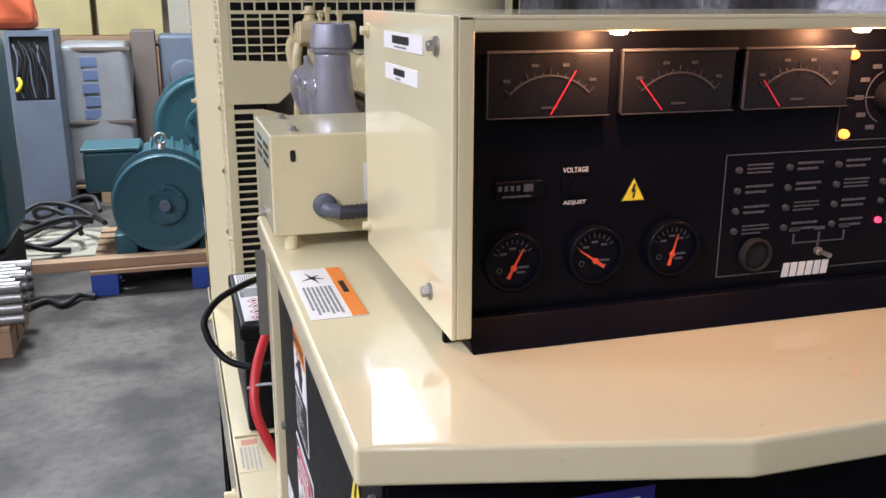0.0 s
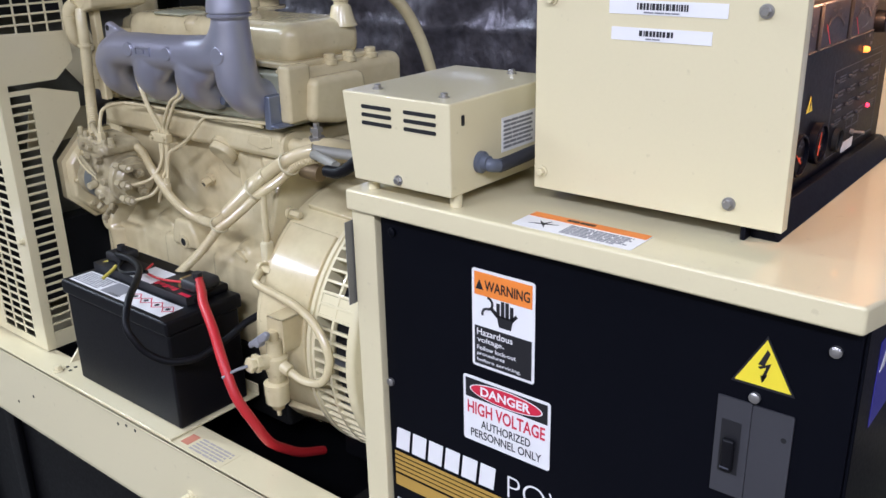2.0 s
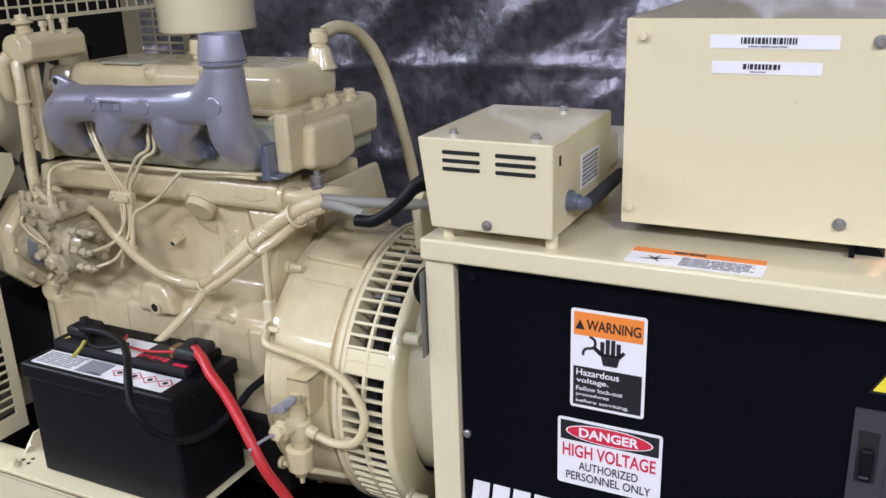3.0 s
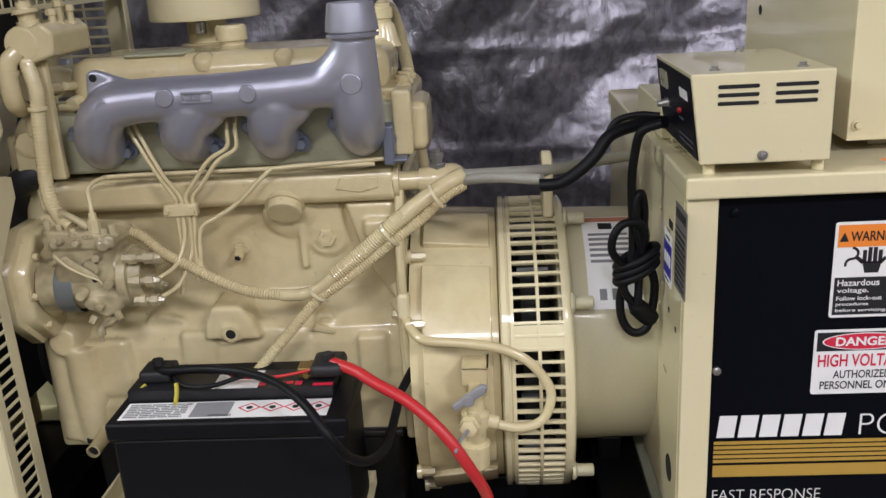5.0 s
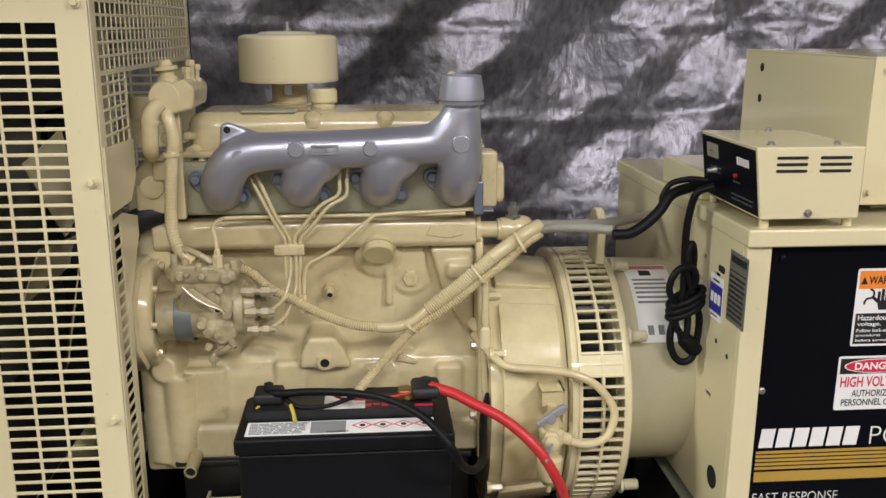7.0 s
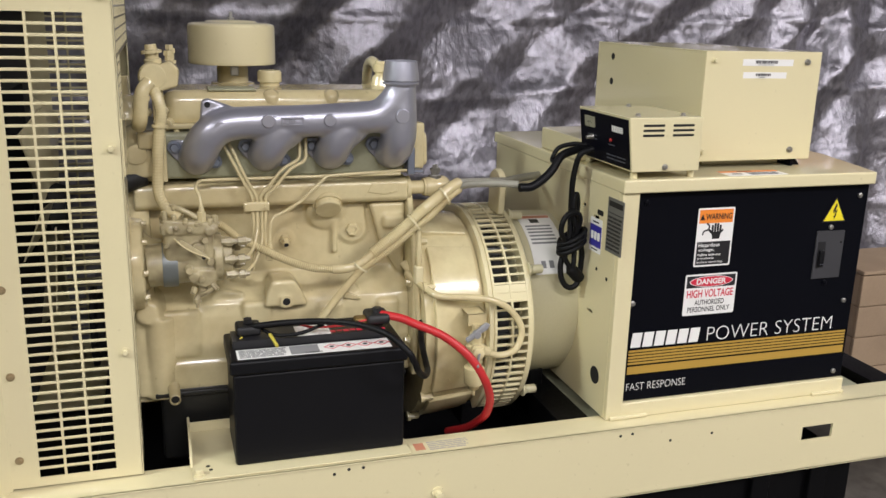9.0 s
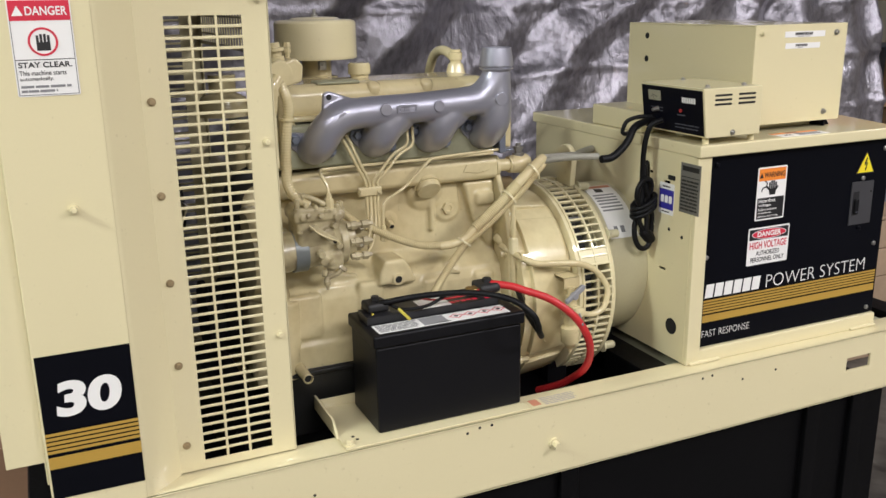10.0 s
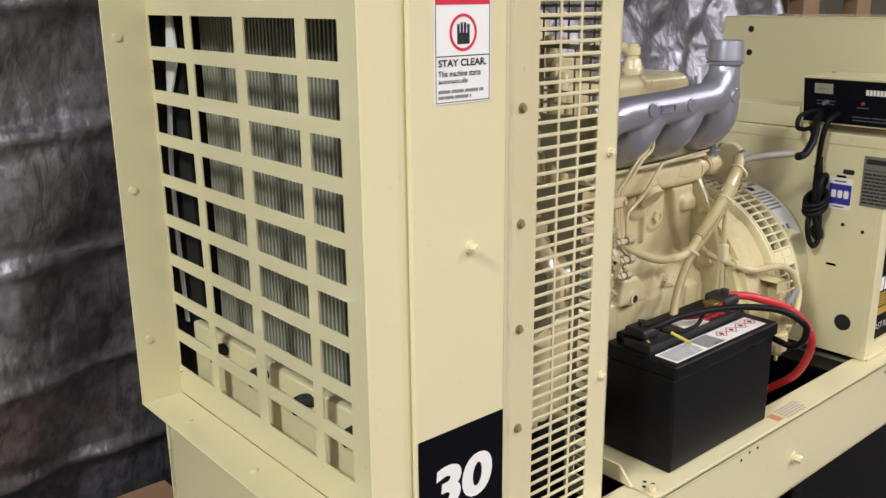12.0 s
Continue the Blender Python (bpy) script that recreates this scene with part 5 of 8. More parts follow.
# injector lines, their clamp and the leak-off line
lines = [
    [(0.236, 3.39, 1.378), (0.208, 3.386, 1.37), (0.194, 3.372, 1.346), (0.192, 3.345, 1.29), (0.196, 3.324, 1.248), (0.196, 3.323, 1.228), (0.194, 3.322, 1.18), (0.186, 3.322, 1.13), (0.178, 3.328, 1.09)],
    [(0.236, 3.377, 1.378), (0.206, 3.374, 1.37), (0.192, 3.36, 1.346), (0.19, 3.336, 1.29), (0.197, 3.315, 1.248), (0.197, 3.314, 1.228), (0.19, 3.315, 1.18), (0.17, 3.326, 1.145), (0.14, 3.342, 1.135), (0.126, 3.356, 1.134)],
    [(0.236, 3.222, 1.38), (0.2, 3.222, 1.374), (0.19, 3.223, 1.35), (0.189, 3.227, 1.325), (0.189, 3.258, 1.306), (0.193, 3.29, 1.268), (0.197, 3.305, 1.248), (0.197, 3.304, 1.228), (0.194, 3.304, 1.18), (0.185, 3.307, 1.15), (0.165, 3.325, 1.112), (0.132, 3.35, 1.1)],
    [(0.236, 3.208, 1.38), (0.2, 3.209, 1.374), (0.19, 3.21, 1.35), (0.189, 3.213, 1.323), (0.189, 3.244, 1.304), (0.193, 3.276, 1.266), (0.197, 3.293, 1.248), (0.197, 3.295, 1.228), (0.192, 3.298, 1.18), (0.185, 3.298, 1.14)],
    [(0.205, 2.985, 1.293), (0.2, 3.06, 1.291), (0.199, 3.15, 1.287), (0.197, 3.17, 1.281), (0.193, 3.22, 1.236), (0.191, 3.26, 1.212), (0.189, 3.28, 1.202), (0.186, 3.288, 1.185), (0.182, 3.29, 1.15), (0.178, 3.291, 1.128)],
    [(0.202, 3.0, 1.286), (0.205, 3.2, 1.285), (0.2, 3.4, 1.285), (0.18, 3.43, 1.286), (0.15, 3.438, 1.28), (0.135, 3.432, 1.262), (0.13, 3.43, 1.24), (0.13, 3.43, 1.225)],
]
for pts in lines:
    bm = B()
    tube(bm, pts, 0.0036, 8, 6)
    part("fuel_line", bm, M_ENGINE, eng)
bm = B()
box(bm, 0.188, 0.204, 3.288, 3.342, 1.2165, 1.2365, 0.003, 2)
cl = part("line_clamp", bm, M_ENGINE, eng)
for ky in (3.295, 3.336):
    bm = B()
    cyl(bm, (0.189, ky, 1.2265), (0.184, ky, 1.2265), 0.005, n=6)
    part("clamp_screw", bm, M_ENGINE, cl)
for p in ((0.178, 3.291, 1.13), (0.13, 3.43, 1.228)):
    bm = B()
    lathe(bm, p, (0, 0, 1), [(-0.018, 0.006), (-0.016, 0.0095), (0.006, 0.0095), (0.007, 0.0065), (0.018, 0.005)], 6)
    part("union_nut", bm, M_ENGINE, eng)
bm = B()
box(bm, 0.196, 0.235, 2.968, 2.985, 1.284, 1.345, 0.003, 2)
box(bm, 0.196, 0.235, 2.948, 2.97, 1.288, 1.294, 0.002)
part("line_bracket", bm, M_STEELB, eng)

# fuel filter head, elbow and painted hose at the front
bm = B()
prism(bm, [(3.462, 1.478), (3.505, 1.466), (3.524, 1.482), (3.524, 1.51), (3.475, 1.528), (3.458, 1.512)], "x", 0.168, 0.3, 0.006, 2)
cyl(bm, (0.166, 3.508, 1.497), (0.18, 3.508, 1.497), 0.026, 0.028, 20, 0.003)
th = part("filter_head", bm, M_ENGINE, eng)
bm = B()
lathe(bm, (0.2, 3.505, 1.51), (0, 0.1, 1), [(0, 0.017), (0.02, 0.017), (0.0205, 0.013), (0.03, 0.013), (0.0305, 0.02), (0.037, 0.02), (0.038, 0.012), (0.048, 0.011)], 12)
part("filter_cap", bm, M_ENGINE, th)
for k, (bx, by, bh) in enumerate(((0.22, 3.478, 1.545), (0.235, 3.474, 1.556), (0.262, 3.47, 1.548))):
    bm = B()
    lathe(bm, (bx, by, 1.518), (0, 0, 1), [(0, 0.01), (0.006, 0.01), (0.0062, 0.006), (bh - 1.528, 0.006), (bh - 1.5275, 0.009), (bh - 1.518, 0.008)], 6)
    part("bleed_screw", bm, M_ENGINE, th)
bm = B()
tube(bm, [(0.166, 3.515, 1.488), (0.158, 3.528, 1.472), (0.16, 3.533, 1.445), (0.168, 3.536, 1.415), (0.19, 3.54, 1.4)], [0.0125, 0.0135, 0.0145, 0.0145, 0.0145], 16, 5)
part("elbow_hose", bm, M_ENGINE, th)
bm = B()
lathe(bm, (0.159, 3.53, 1.463), (0, 0.15, -1), [(0, 0.0155), (0.008, 0.0155)], 20)
part("hose_clamp", bm, M_ENGINE, th)
bm = B()
box(bm, 0.19, 0.206, 3.49, 3.512, 1.285, 1.47, 0.003, 2)
part("filter_bracket", bm, M_ENGINE, eng)
bm = B()
box(bm, 0.2, 0.24, 3.508, 3.545, 1.35, 1.386, 0.006, 2)
prism(bm, [(3.5, 1.29), (3.58, 1.29), (3.58, 1.345), (3.52, 1.352)], "x", 0.21, 0.26, 0.008, 2)
part("bracket_plate", bm, M_ENGINE, eng)
bm = B()
tube(bm, [(0.172, 3.508, 1.474), (0.166, 3.5, 1.45), (0.164, 3.496, 1.425), (0.166, 3.502, 1.39), (0.166, 3.507, 1.34), (0.164, 3.51, 1.28), (0.158, 3.503, 1.25), (0.148, 3.488, 1.232), (0.14, 3.47, 1.22)], 0.0105, 12, 6, 0.0012, 0.006)
part("painted_hose", bm, M_ENGINE, eng)
bm = B()
lathe(bm, (0.166, 3.5005, 1.403), (0, 0, 1), [(-0.003, 0.015), (0.003, 0.015)], 16)
part("hose_tie", bm, M_ENGINE, eng)
bm = B()
lathe(bm, (0.25, 3.548, 1.34), (-1, 0, 0), [(-0.1, 0.045), (0.0, 0.045), (0.02, 0.036), (0.03, 0.022), (0.045, 0.02), (0.047, 0.012)], 24)
box(bm, 0.225, 0.355, 3.51, 3.6, 1.278, 1.354, 0.012, 2)
part("water_pump_housing", bm, M_ENGINE, eng)
bm = B()
lathe(bm, (0.375, 3.589, 1.395), (0, 0, 1), [(0, 0.06), (0.04, 0.05), (0.05, 0.03), (0.09, 0.03)], 20)
part("coolant_outlet", bm, M_ENGINE, eng)
rnd = random.Random(9)
for k in range(9):
    c = Vector((0.23 + 0.04 * rnd.random(), 3.46 + 0.06 * rnd.random(), 1.385 + 0.06 * rnd.random()))
    bm = B()
    cyl(bm, c, c + Vector((-0.03, 0.02 * (rnd.random() - 0.5), 0.03 * (rnd.random() - 0.3))), 0.007 + 0.005 * rnd.random(), n=8, bev=0.002)
    part("head_fitting", bm, M_ENGINE, head)
bm = B()
tube(bm, [(0.2, 3.53, 1.30), (0.19, 3.56, 1.29), (0.2, 3.59, 1.27), (0.22, 3.6, 1.23), (0.22, 3.6, 1.17)], 0.022, 12)
part("coolant_hose", bm, M_RUBBER, eng, "black rubber coolant hose")
bm = B()
lathe(bm, (0.37, 3.585, 0.93), (0, 1, 0), [(0, 0.09), (0.03, 0.09), (0.035, 0.075), (0.06, 0.075), (0.065, 0.09), (0.075, 0.09)], 32)
part("crank_pulley", bm, M_DARK, eng)

# fuel valve on its bracket with a tap, a union, a filter bowl and the hose that loops to it
bm = B()
box(bm, 0.07, 0.13, 2.834, 2.876, 0.99, 0.993, 0.001)
prism(bm, [(2.834, 0.993), (2.838, 0.993), (2.838, 0.93), (2.834, 0.94)], "x", 0.07, 0.13)
box(bm, 0.07, 0.073, 2.836, 2.876, 0.965, 0.993, 0.001)
fp = part("valve_bracket", bm, M_ENGINE, eng)
bm = B()
lathe(bm, (0.068, 2.858, 0.9), (0, 0, 1), [(-0.03, 0.01), (-0.025, 0.016), (-0.005, 0.018), (0.0, 0.022), (0.02, 0.022), (0.024, 0.015), (0.05, 0.014), (0.052, 0.009), (0.07, 0.009)], 20)
cyl(bm, (0.068, 2.858, 0.912), (0.034, 2.866, 0.918), 0.014, 0.013, 16, 0.002)
cyl(bm, (0.068, 2.858, 0.912), (0.07, 2.824, 0.9), 0.013, 0.011, 16, 0.002)
part("valve_body", bm, M_ENGINE, fp)
bm = B()
lathe(bm, (0.036, 2.866, 0.918), (-1, 0.1, 0.1), [(0, 0.017), (0.008, 0.017), (0.0085, 0.012), (0.014, 0.012), (0.0145, 0.0145), (0.02, 0.0135), (0.022, 0.007)], 6)
part("banjo_union", bm, M_ENGINE, fp)
bm = B()
prism(bm, [(2.892, 0.948), (2.888, 0.938), (2.842, 0.966), (2.836, 0.978), (2.846, 0.982)], "x", 0.036, 0.046, 0.003, 2)
cyl(bm, (0.05, 2.866, 0.955), (0.034, 2.866, 0.956), 0.009, n=14, bev=0.002)
part("tap_handle", bm, M_WRAP, fp, "white plastic tap handle")
bm = B()
lathe(bm, (0.066, 2.86, 0.872), (0, 0, -1), [(-0.012, 0.012), (0.0, 0.014), (0.003, 0.023), (0.04, 0.022), (0.047, 0.014), (0.054, 0.012), (0.058, 0.005), (0.07, 0.004)], 20)
part("filter_bowl", bm, M_ENGINE, fp)
bm = B()
tube(bm, [(0.19, 2.985, 1.06), (0.165, 2.97, 1.048), (0.125, 2.952, 1.036), (0.1, 2.931, 1.029), (0.096, 2.875, 1.024), (0.094, 2.819, 1.015), (0.092, 2.775, 0.993), (0.088, 2.745, 0.955), (0.085, 2.742, 0.925), (0.08, 2.758, 0.895), (0.075, 2.795, 0.888), (0.072, 2.828, 0.898)], 0.0076, 12, 6)
part("fuel_hose", bm, M_ENGINE, eng)
bm = B()
tube(bm, [(0.22, 2.985, 1.075), (0.2, 2.972, 1.06), (0.18, 2.965, 1.045)], 0.0105, 12)
part("hose_bend", bm, M_ENGINE, eng)
for pts in (([(0.16, 2.966, 1.045), (0.145, 2.955, 0.99), (0.135, 2.945, 0.93), (0.125, 2.94, 0.87), (0.115, 2.9, 0.82)]), ([(0.16, 2.968, 1.045), (0.15, 2.95, 0.98), (0.14, 2.935, 0.92), (0.12, 2.88, 0.875)])):
    bm = B()
    tube(bm, pts, 0.0025, 6)
    part("sense_wire", bm, M_ENGINE, eng)

# the head and the parts at the nose stand a little further in than drawn
DEEPER = Matrix.Translation((0.035, 0, 0)) @ Matrix.Translation((0, 3.17, 1.615)) @ Matrix.Diagonal((1, 1.023, 1.023, 1)) @ Matrix.Translation((0, -3.17, -1.615))
for ob in eng.children_recursive:
    top = ob if ob.parent == eng else ob.parent
    if top.name.split(".")[0] in ("cylinder_head", "coolant_hose", "crank_pulley"):
        ob.data.transform(DEEPER)


# wiring conduits
def conduit(name, pts, r, label, ribs=0.0017, material=None):
    bm = B()
    tube(bm, pts, r, 10, 6, ribs, 0.0044)
    return whole(name, bm, material or M_ENGINE, label, "cable conduit", "wiring conduits", sharp=12)


conduit("wiring_conduit", [(0.158, 3.072, 1.12), (0.157, 3.02, 1.16), (0.158, 2.976, 1.197), (0.162, 2.955, 1.213)], 0.0118, "thick cream painted corrugated conduit beside the bell housing")
conduit("wiring_conduit", [(0.162, 2.975, 1.198), (0.17, 2.93, 1.23), (0.185, 2.89, 1.253), (0.2, 2.865, 1.262)], 0.0128, "smooth cream sleeve over bundled conduits", 0.0)
conduit("wiring_conduit", [(0.158, 3.07, 1.121), (0.157, 3.1, 1.098), (0.158, 3.131, 1.089), (0.16, 3.16, 1.089)], 0.0098, "smooth cream sleeve joining two conduits", 0.0)
conduit("wiring_conduit", [(0.159, 3.15, 1.089), (0.16, 3.2, 1.094), (0.163, 3.243, 1.108), (0.168, 3.279, 1.124), (0.175, 3.31, 1.14), (0.185, 3.35, 1.158), (0.19, 3.385, 1.188), (0.19, 3.415, 1.2)], 0.0078, "cream painted corrugated conduit running to the injection pump")
conduit("wiring_conduit", [(0.2, 2.862, 1.248), (0.182, 2.89, 1.236), (0.168, 2.935, 1.2), (0.16, 2.977, 1.172), (0.157, 3.018, 1.14), (0.156, 3.065, 1.106), (0.155, 3.101, 1.082), (0.145, 3.151, 1.03), (0.125, 3.195, 0.985), (0.11, 3.212, 0.968)], 0.0078, "cream painted corrugated conduit running down to the battery")
conduit("wiring_conduit", [(0.172, 2.96, 1.205), (0.164, 2.967, 1.185), (0.161, 2.967, 1.14), (0.16, 2.966, 1.09), (0.16, 2.968, 1.04), (0.158, 2.966, 0.98), (0.155, 2.96, 0.92)], 0.0062, "cream painted conduit beside the bell housing", 0.0005)
conduit("wiring_conduit", [(0.2, 2.866, 1.254), (0.178, 2.835, 1.262), (0.155, 2.79, 1.266), (0.135, 2.745, 1.266)], 0.0078, "grey corrugated conduit around the charger leads", 0.001, M_GREYCORD)
conduit("wiring_conduit", [(0.2, 2.872, 1.262), (0.23, 2.79, 1.256), (0.28, 2.72, 1.246), (0.36, 2.64, 1.238), (0.44, 2.557, 1.228)], 0.009, "grey corrugated conduit running into the control cabinet", 0.0008, M_GREYCORD)
for c, d, r in (((0.176, 2.905, 1.237), (0, 1, -0.6), 0.022), ((0.158, 2.98, 1.184), (0, 1, -0.8), 0.022), ((0.157, 3.1, 1.09), (0, 0.6, -0.8), 0.019)):
    bm = B()
    lathe(bm, Vector(c) - Vector(d).normalized() * 0.003, d, [(0, r), (0.0042, r), (0.0042, r - 0.002), (0, r - 0.002), (0, r)], 20, cap=False)
    whole("cable_tie", bm, M_CREAM, "cream cable tie strapping two conduits together", "cable tie", "cable ties")
bm = B()
box(bm, 0.149, 0.171, 2.957, 2.976, 1.043, 1.085, 0.004)
whole("wire_connector", bm, M_CREAM, "cream plastic wire connector on a conduit", "connector")


# ---- control cabinet ----
cab = thing("control_cabinet", (0.37, 2.23, 0.738), "cream steel control cabinet with black side panels and an overhanging lid", "control cabinet")
CY0, CY1, CX1, CZ0, CZ1 = 1.905, 2.566, 0.74, 0.742, 1.269
bm = B()
slab_with_holes(bm, "y", CY1 - 0.004, CY1, 0.0, CX1, CZ0, CZ1, [(0.155, 0.17, 1.205, 1.212), (0.085, 0.11, 1.188, 1.196), (0.086, 0.112, 0.965, 0.972)])
box(bm, -0.013, 0.005, 2.5235, CY1 - 0.001, CZ0 + 0.012, CZ1 - 0.001, 0.002, 2)
part("end_sheet", bm, M_CREAM, cab)
bm = B()
box(bm, -0.012, 0.012, CY0, 2.5645, 0.738, 0.776, 0.003)
for s0, s1 in ((2.46, 2.556), (CY0, 2.0)):
    box(bm, -0.018, 0.03, s0, s1, 0.7385, 0.747, 0.002)
part("bottom_rail", bm, M_CREAM, cab)
bm = B()
box(bm, -0.0025, 0.01, CY0 + 0.004, 2.522, 0.778, CZ1 - 0.002, 0.001)
pan = part("side_panel", bm, M_BLACK, cab, "black painted side panel with printed stripes and warnings")
bm = B()
box(bm, 0.0, CX1, CY0, CY0 + 0.004, CZ0, CZ1, 0.001)
endp = part("end_panel", bm, M_BLACK, cab)
bm = B()
box(bm, CX1 - 0.006, CX1, CY0 + 0.005, CY1 - 0.005, CZ0, CZ1, 0.001)
part("side_panel", bm, M_BLACK, cab)
# lid with folded lips and a shallow prow at its end
bm = B()
plan = [(-0.021, 2.568), (-0.021, 1.907), (0.235, 1.842), (0.505, 1.842), (0.761, 1.907), (0.761, 2.568)]
prism(bm, plan, "z", 1.2685, 1.298, 0.004, 3)
part("lid", bm, M_CREAM, cab)
bm = B()
box(bm, 0.226, 0.45, 2.44, 2.556, 1.2985, 1.352, 0.003)
part("junction_cover", bm, M_CREAM, cab)
# holes and plates on the end sheet
she = Sheet((0, CY1 + 0.0002, 0), (-1, 0, 0), (0, 0, 1))
for hx, hz, hr in ((0.052, 0.826, 0.021), (0.08, 1.075, 0.0045), (0.03, 1.065, 0.0045), (0.72, 0.9, 0.01)):
    bm = B()
    she.disc(bm, -hx, hz, hr, 0, 0.0006)
    part("hole", bm, M_DARK, cab)
bm = B()
she.rect(bm, -0.046, 0.026, 1.129, 1.251, 0, 0.001)
rp = part("rating_plate", bm, M_PLATE, cab, "grey metal rating plate with small print")
bm = B()
she.bars(bm, -0.042, 0.022, 1.134, 1.212, 9, 0.001, 0.0014, 8)
part("print", bm, M_INK, rp)
bm = B()
she.rect(bm, -0.043, 0.023, 1.2165, 1.2185, 0.001, 0.0014)
part("rule", bm, M_INK, rp)
bm = B()
she.rect(bm, -0.04, 0.02, 1.232, 1.244, 0.001, 0.0014)
part("header", bm, M_INK, rp)
bm = B()
she.rect(bm, -0.094, -0.066, 1.2, 1.212, 0, 0.0006, 0.004)
part("slot", bm, M_DARK, cab)
bm = B()
she.rect(bm, -0.124, -0.067, 1.111, 1.19, 0, 0.0006, 0.003)
bp = part("sticker", bm, M_WHITE, cab, "white sticker with a dark blue printed block")
bm = B()
she.rect(bm, -0.123, -0.068, 1.124, 1.174, 0.0006, 0.001)
part("print", bm, M_BLUEINK, bp)
for k in range(3):
    bm = B()
    she.rect(bm, -0.117 + 0.0155 * k, -0.105 + 0.0155 * k, 1.14, 1.159, 0.001, 0.0014, 0.003)
    part("print", bm, M_WHITE, bp)
for t0, t1 in ((1.178, 1.184), (1.115, 1.12)):
    bm = B()
    she.bars(bm, -0.112, -0.08, t0, t1, 1, 0.0006, 0.001, 4)
    part("print", bm, M_INK, bp)

# stickers and printing on the black side
sp = Sheet((-0.0028, 0, 0), (0, -1, 0), (0, 0, 1))


def yy(y):
    return -y


# brand mark as plain slanted blocks
w = 0.181 / 6
for k in range(6):
    bm = B()
    s = yy(2.511) + w * k
    sp.poly(bm, [(s, 0.908), (s + w * 0.82, 0.908), (s + w * 0.82 + 0.004, 0.943), (s + 0.004, 0.943)], 0, 0.0008)
    part("brand_block", bm, M_WHITE, pan)
part("lettering", sp.words("POWER SYSTEM", yy(2.312), 0.908, 0.034, 0.352, -0.018, 0.0008), M_WHITE, pan)
part("lettering", sp.words("FAST RESPONSE", yy(2.513), 0.803, 0.018, 0.155, -0.015, 0.0008), M_WHITE, pan)
for k in range(5):
    bm = B()
    sp.rect(bm, yy(2.514), yy(1.915), 0.8965 - 0.0075 * k, 0.9015 - 0.0075 * k, 0, 0.0007)
    part("stripe", bm, M_GOLD, pan)
bm = B()
sp.rect(bm, yy(2.514), yy(1.915), 0.843, 0.862, 0, 0.0007)
part("stripe", bm, M_GOLD, pan)

# warning sticker
s0, t0, ww, hh = yy(2.368), 1.09, 0.095, 0.136
bm = B()
sp.rect(bm, s0, s0 + ww, t0, t0 + hh, 0, 0.0006, 0.004)
st = part("warning_sticker", bm, M_WHITE, cab, "white, orange and black warning sticker about hazardous voltage")
bm = B()
sp.rect(bm, s0 + 0.004, s0 + ww - 0.004, t0 + 0.101, t0 + 0.132, 0.0006, 0.001)
part("header", bm, M_ORANGE, st)
part("lettering", sp.words("WARNING", s0 + 0.02, t0 + 0.109, 0.014, 0.068, 0.02, 0.0014), M_INK, st)
bm = B()
sp.poly(bm, [(s0 + 0.006, t0 + 0.109), (s0 + 0.018, t0 + 0.109), (s0 + 0.012, t0 + 0.122)], 0.001, 0.0014)
part("triangle", bm, M_INK, st)
bm = B()
sp.rect(bm, s0 + 0.004, s0 + ww - 0.004, t0 + 0.004, t0 + 0.058, 0.0006, 0.001)
part("text_field", bm, M_INK, st)
for txt, tz, th_, tw in (("Hazardous", 0.046, 0.009, 0.055), ("voltage.", 0.034, 0.009, 0.042), ("Follow lock-out", 0.025, 0.006, 0.06), ("procedures", 0.016, 0.006, 0.043), ("before servicing.", 0.007, 0.006, 0.068)):
    part("lettering", sp.words(txt, s0 + 0.008, t0 + tz, th_, tw, 0.015, 0.0014), M_WHITE, st)
bm = B()
px, pz = s0 + 0.05, t0 + 0.064
for k, hgt in enumerate((0.022, 0.026, 0.026, 0.022)):
    sp.rect(bm, px - 0.012 + 0.0068 * k, px - 0.0068 + 0.0068 * k, pz + 0.014, pz + 0.01 + hgt, 0.0006, 0.001)
sp.poly(bm, [(px - 0.012, pz + 0.016), (px - 0.008, pz), (px + 0.01, pz), (px + 0.0135, pz + 0.016)], 0.0006, 0.001)
sp.poly(bm, [(px - 0.012, pz + 0.012), (px - 0.021, pz + 0.02), (px - 0.018, pz + 0.024), (px - 0.01, pz + 0.018)], 0.0006, 0.001)
sp.poly(bm, [(px + 0.013, pz + 0.012), (px + 0.02, pz + 0.02), (px + 0.017, pz + 0.023), (px + 0.011, pz + 0.017)], 0.0006, 0.001)
sp.ring(bm, px - 0.026, pz + 0.028, 0.006, 0.0095, 0.0006, 0.001, 14, -90, 90)
sp.ring(bm, px - 0.026, pz + 0.0125, 0.006, 0.0095, 0.0006, 0.001, 14, 90, 200)
part("symbol", bm, M_INK, st)
# danger sticker
s0, t0, ww, hh = yy(2.384), 0.974, 0.136, 0.098
bm = B()
sp.rect(bm, s0, s0 + ww, t0, t0 + hh, 0, 0.0006, 0.004)
st = part("danger_sticker", bm, M_WHITE, cab, "white, red and black danger sticker reading high voltage")
bm = B()
sp.rect(bm, s0 + 0.004, s0 + ww - 0.004, t0 + 0.066, t0 + 0.094, 0.0006, 0.001)
part("header", bm, M_INK, st)
bm = B()
sp.disc(bm, s0 + ww / 2, t0 + 0.08, 0.057, 0.0010, 0.0012, 32, 0.225)
part("oval", bm, M_WHITE, st)
bm = B()
sp.disc(bm, s0 + ww / 2, t0 + 0.08, 0.055, 0.0012, 0.0014, 32, 0.21)
part("oval", bm, M_REDINK, st)
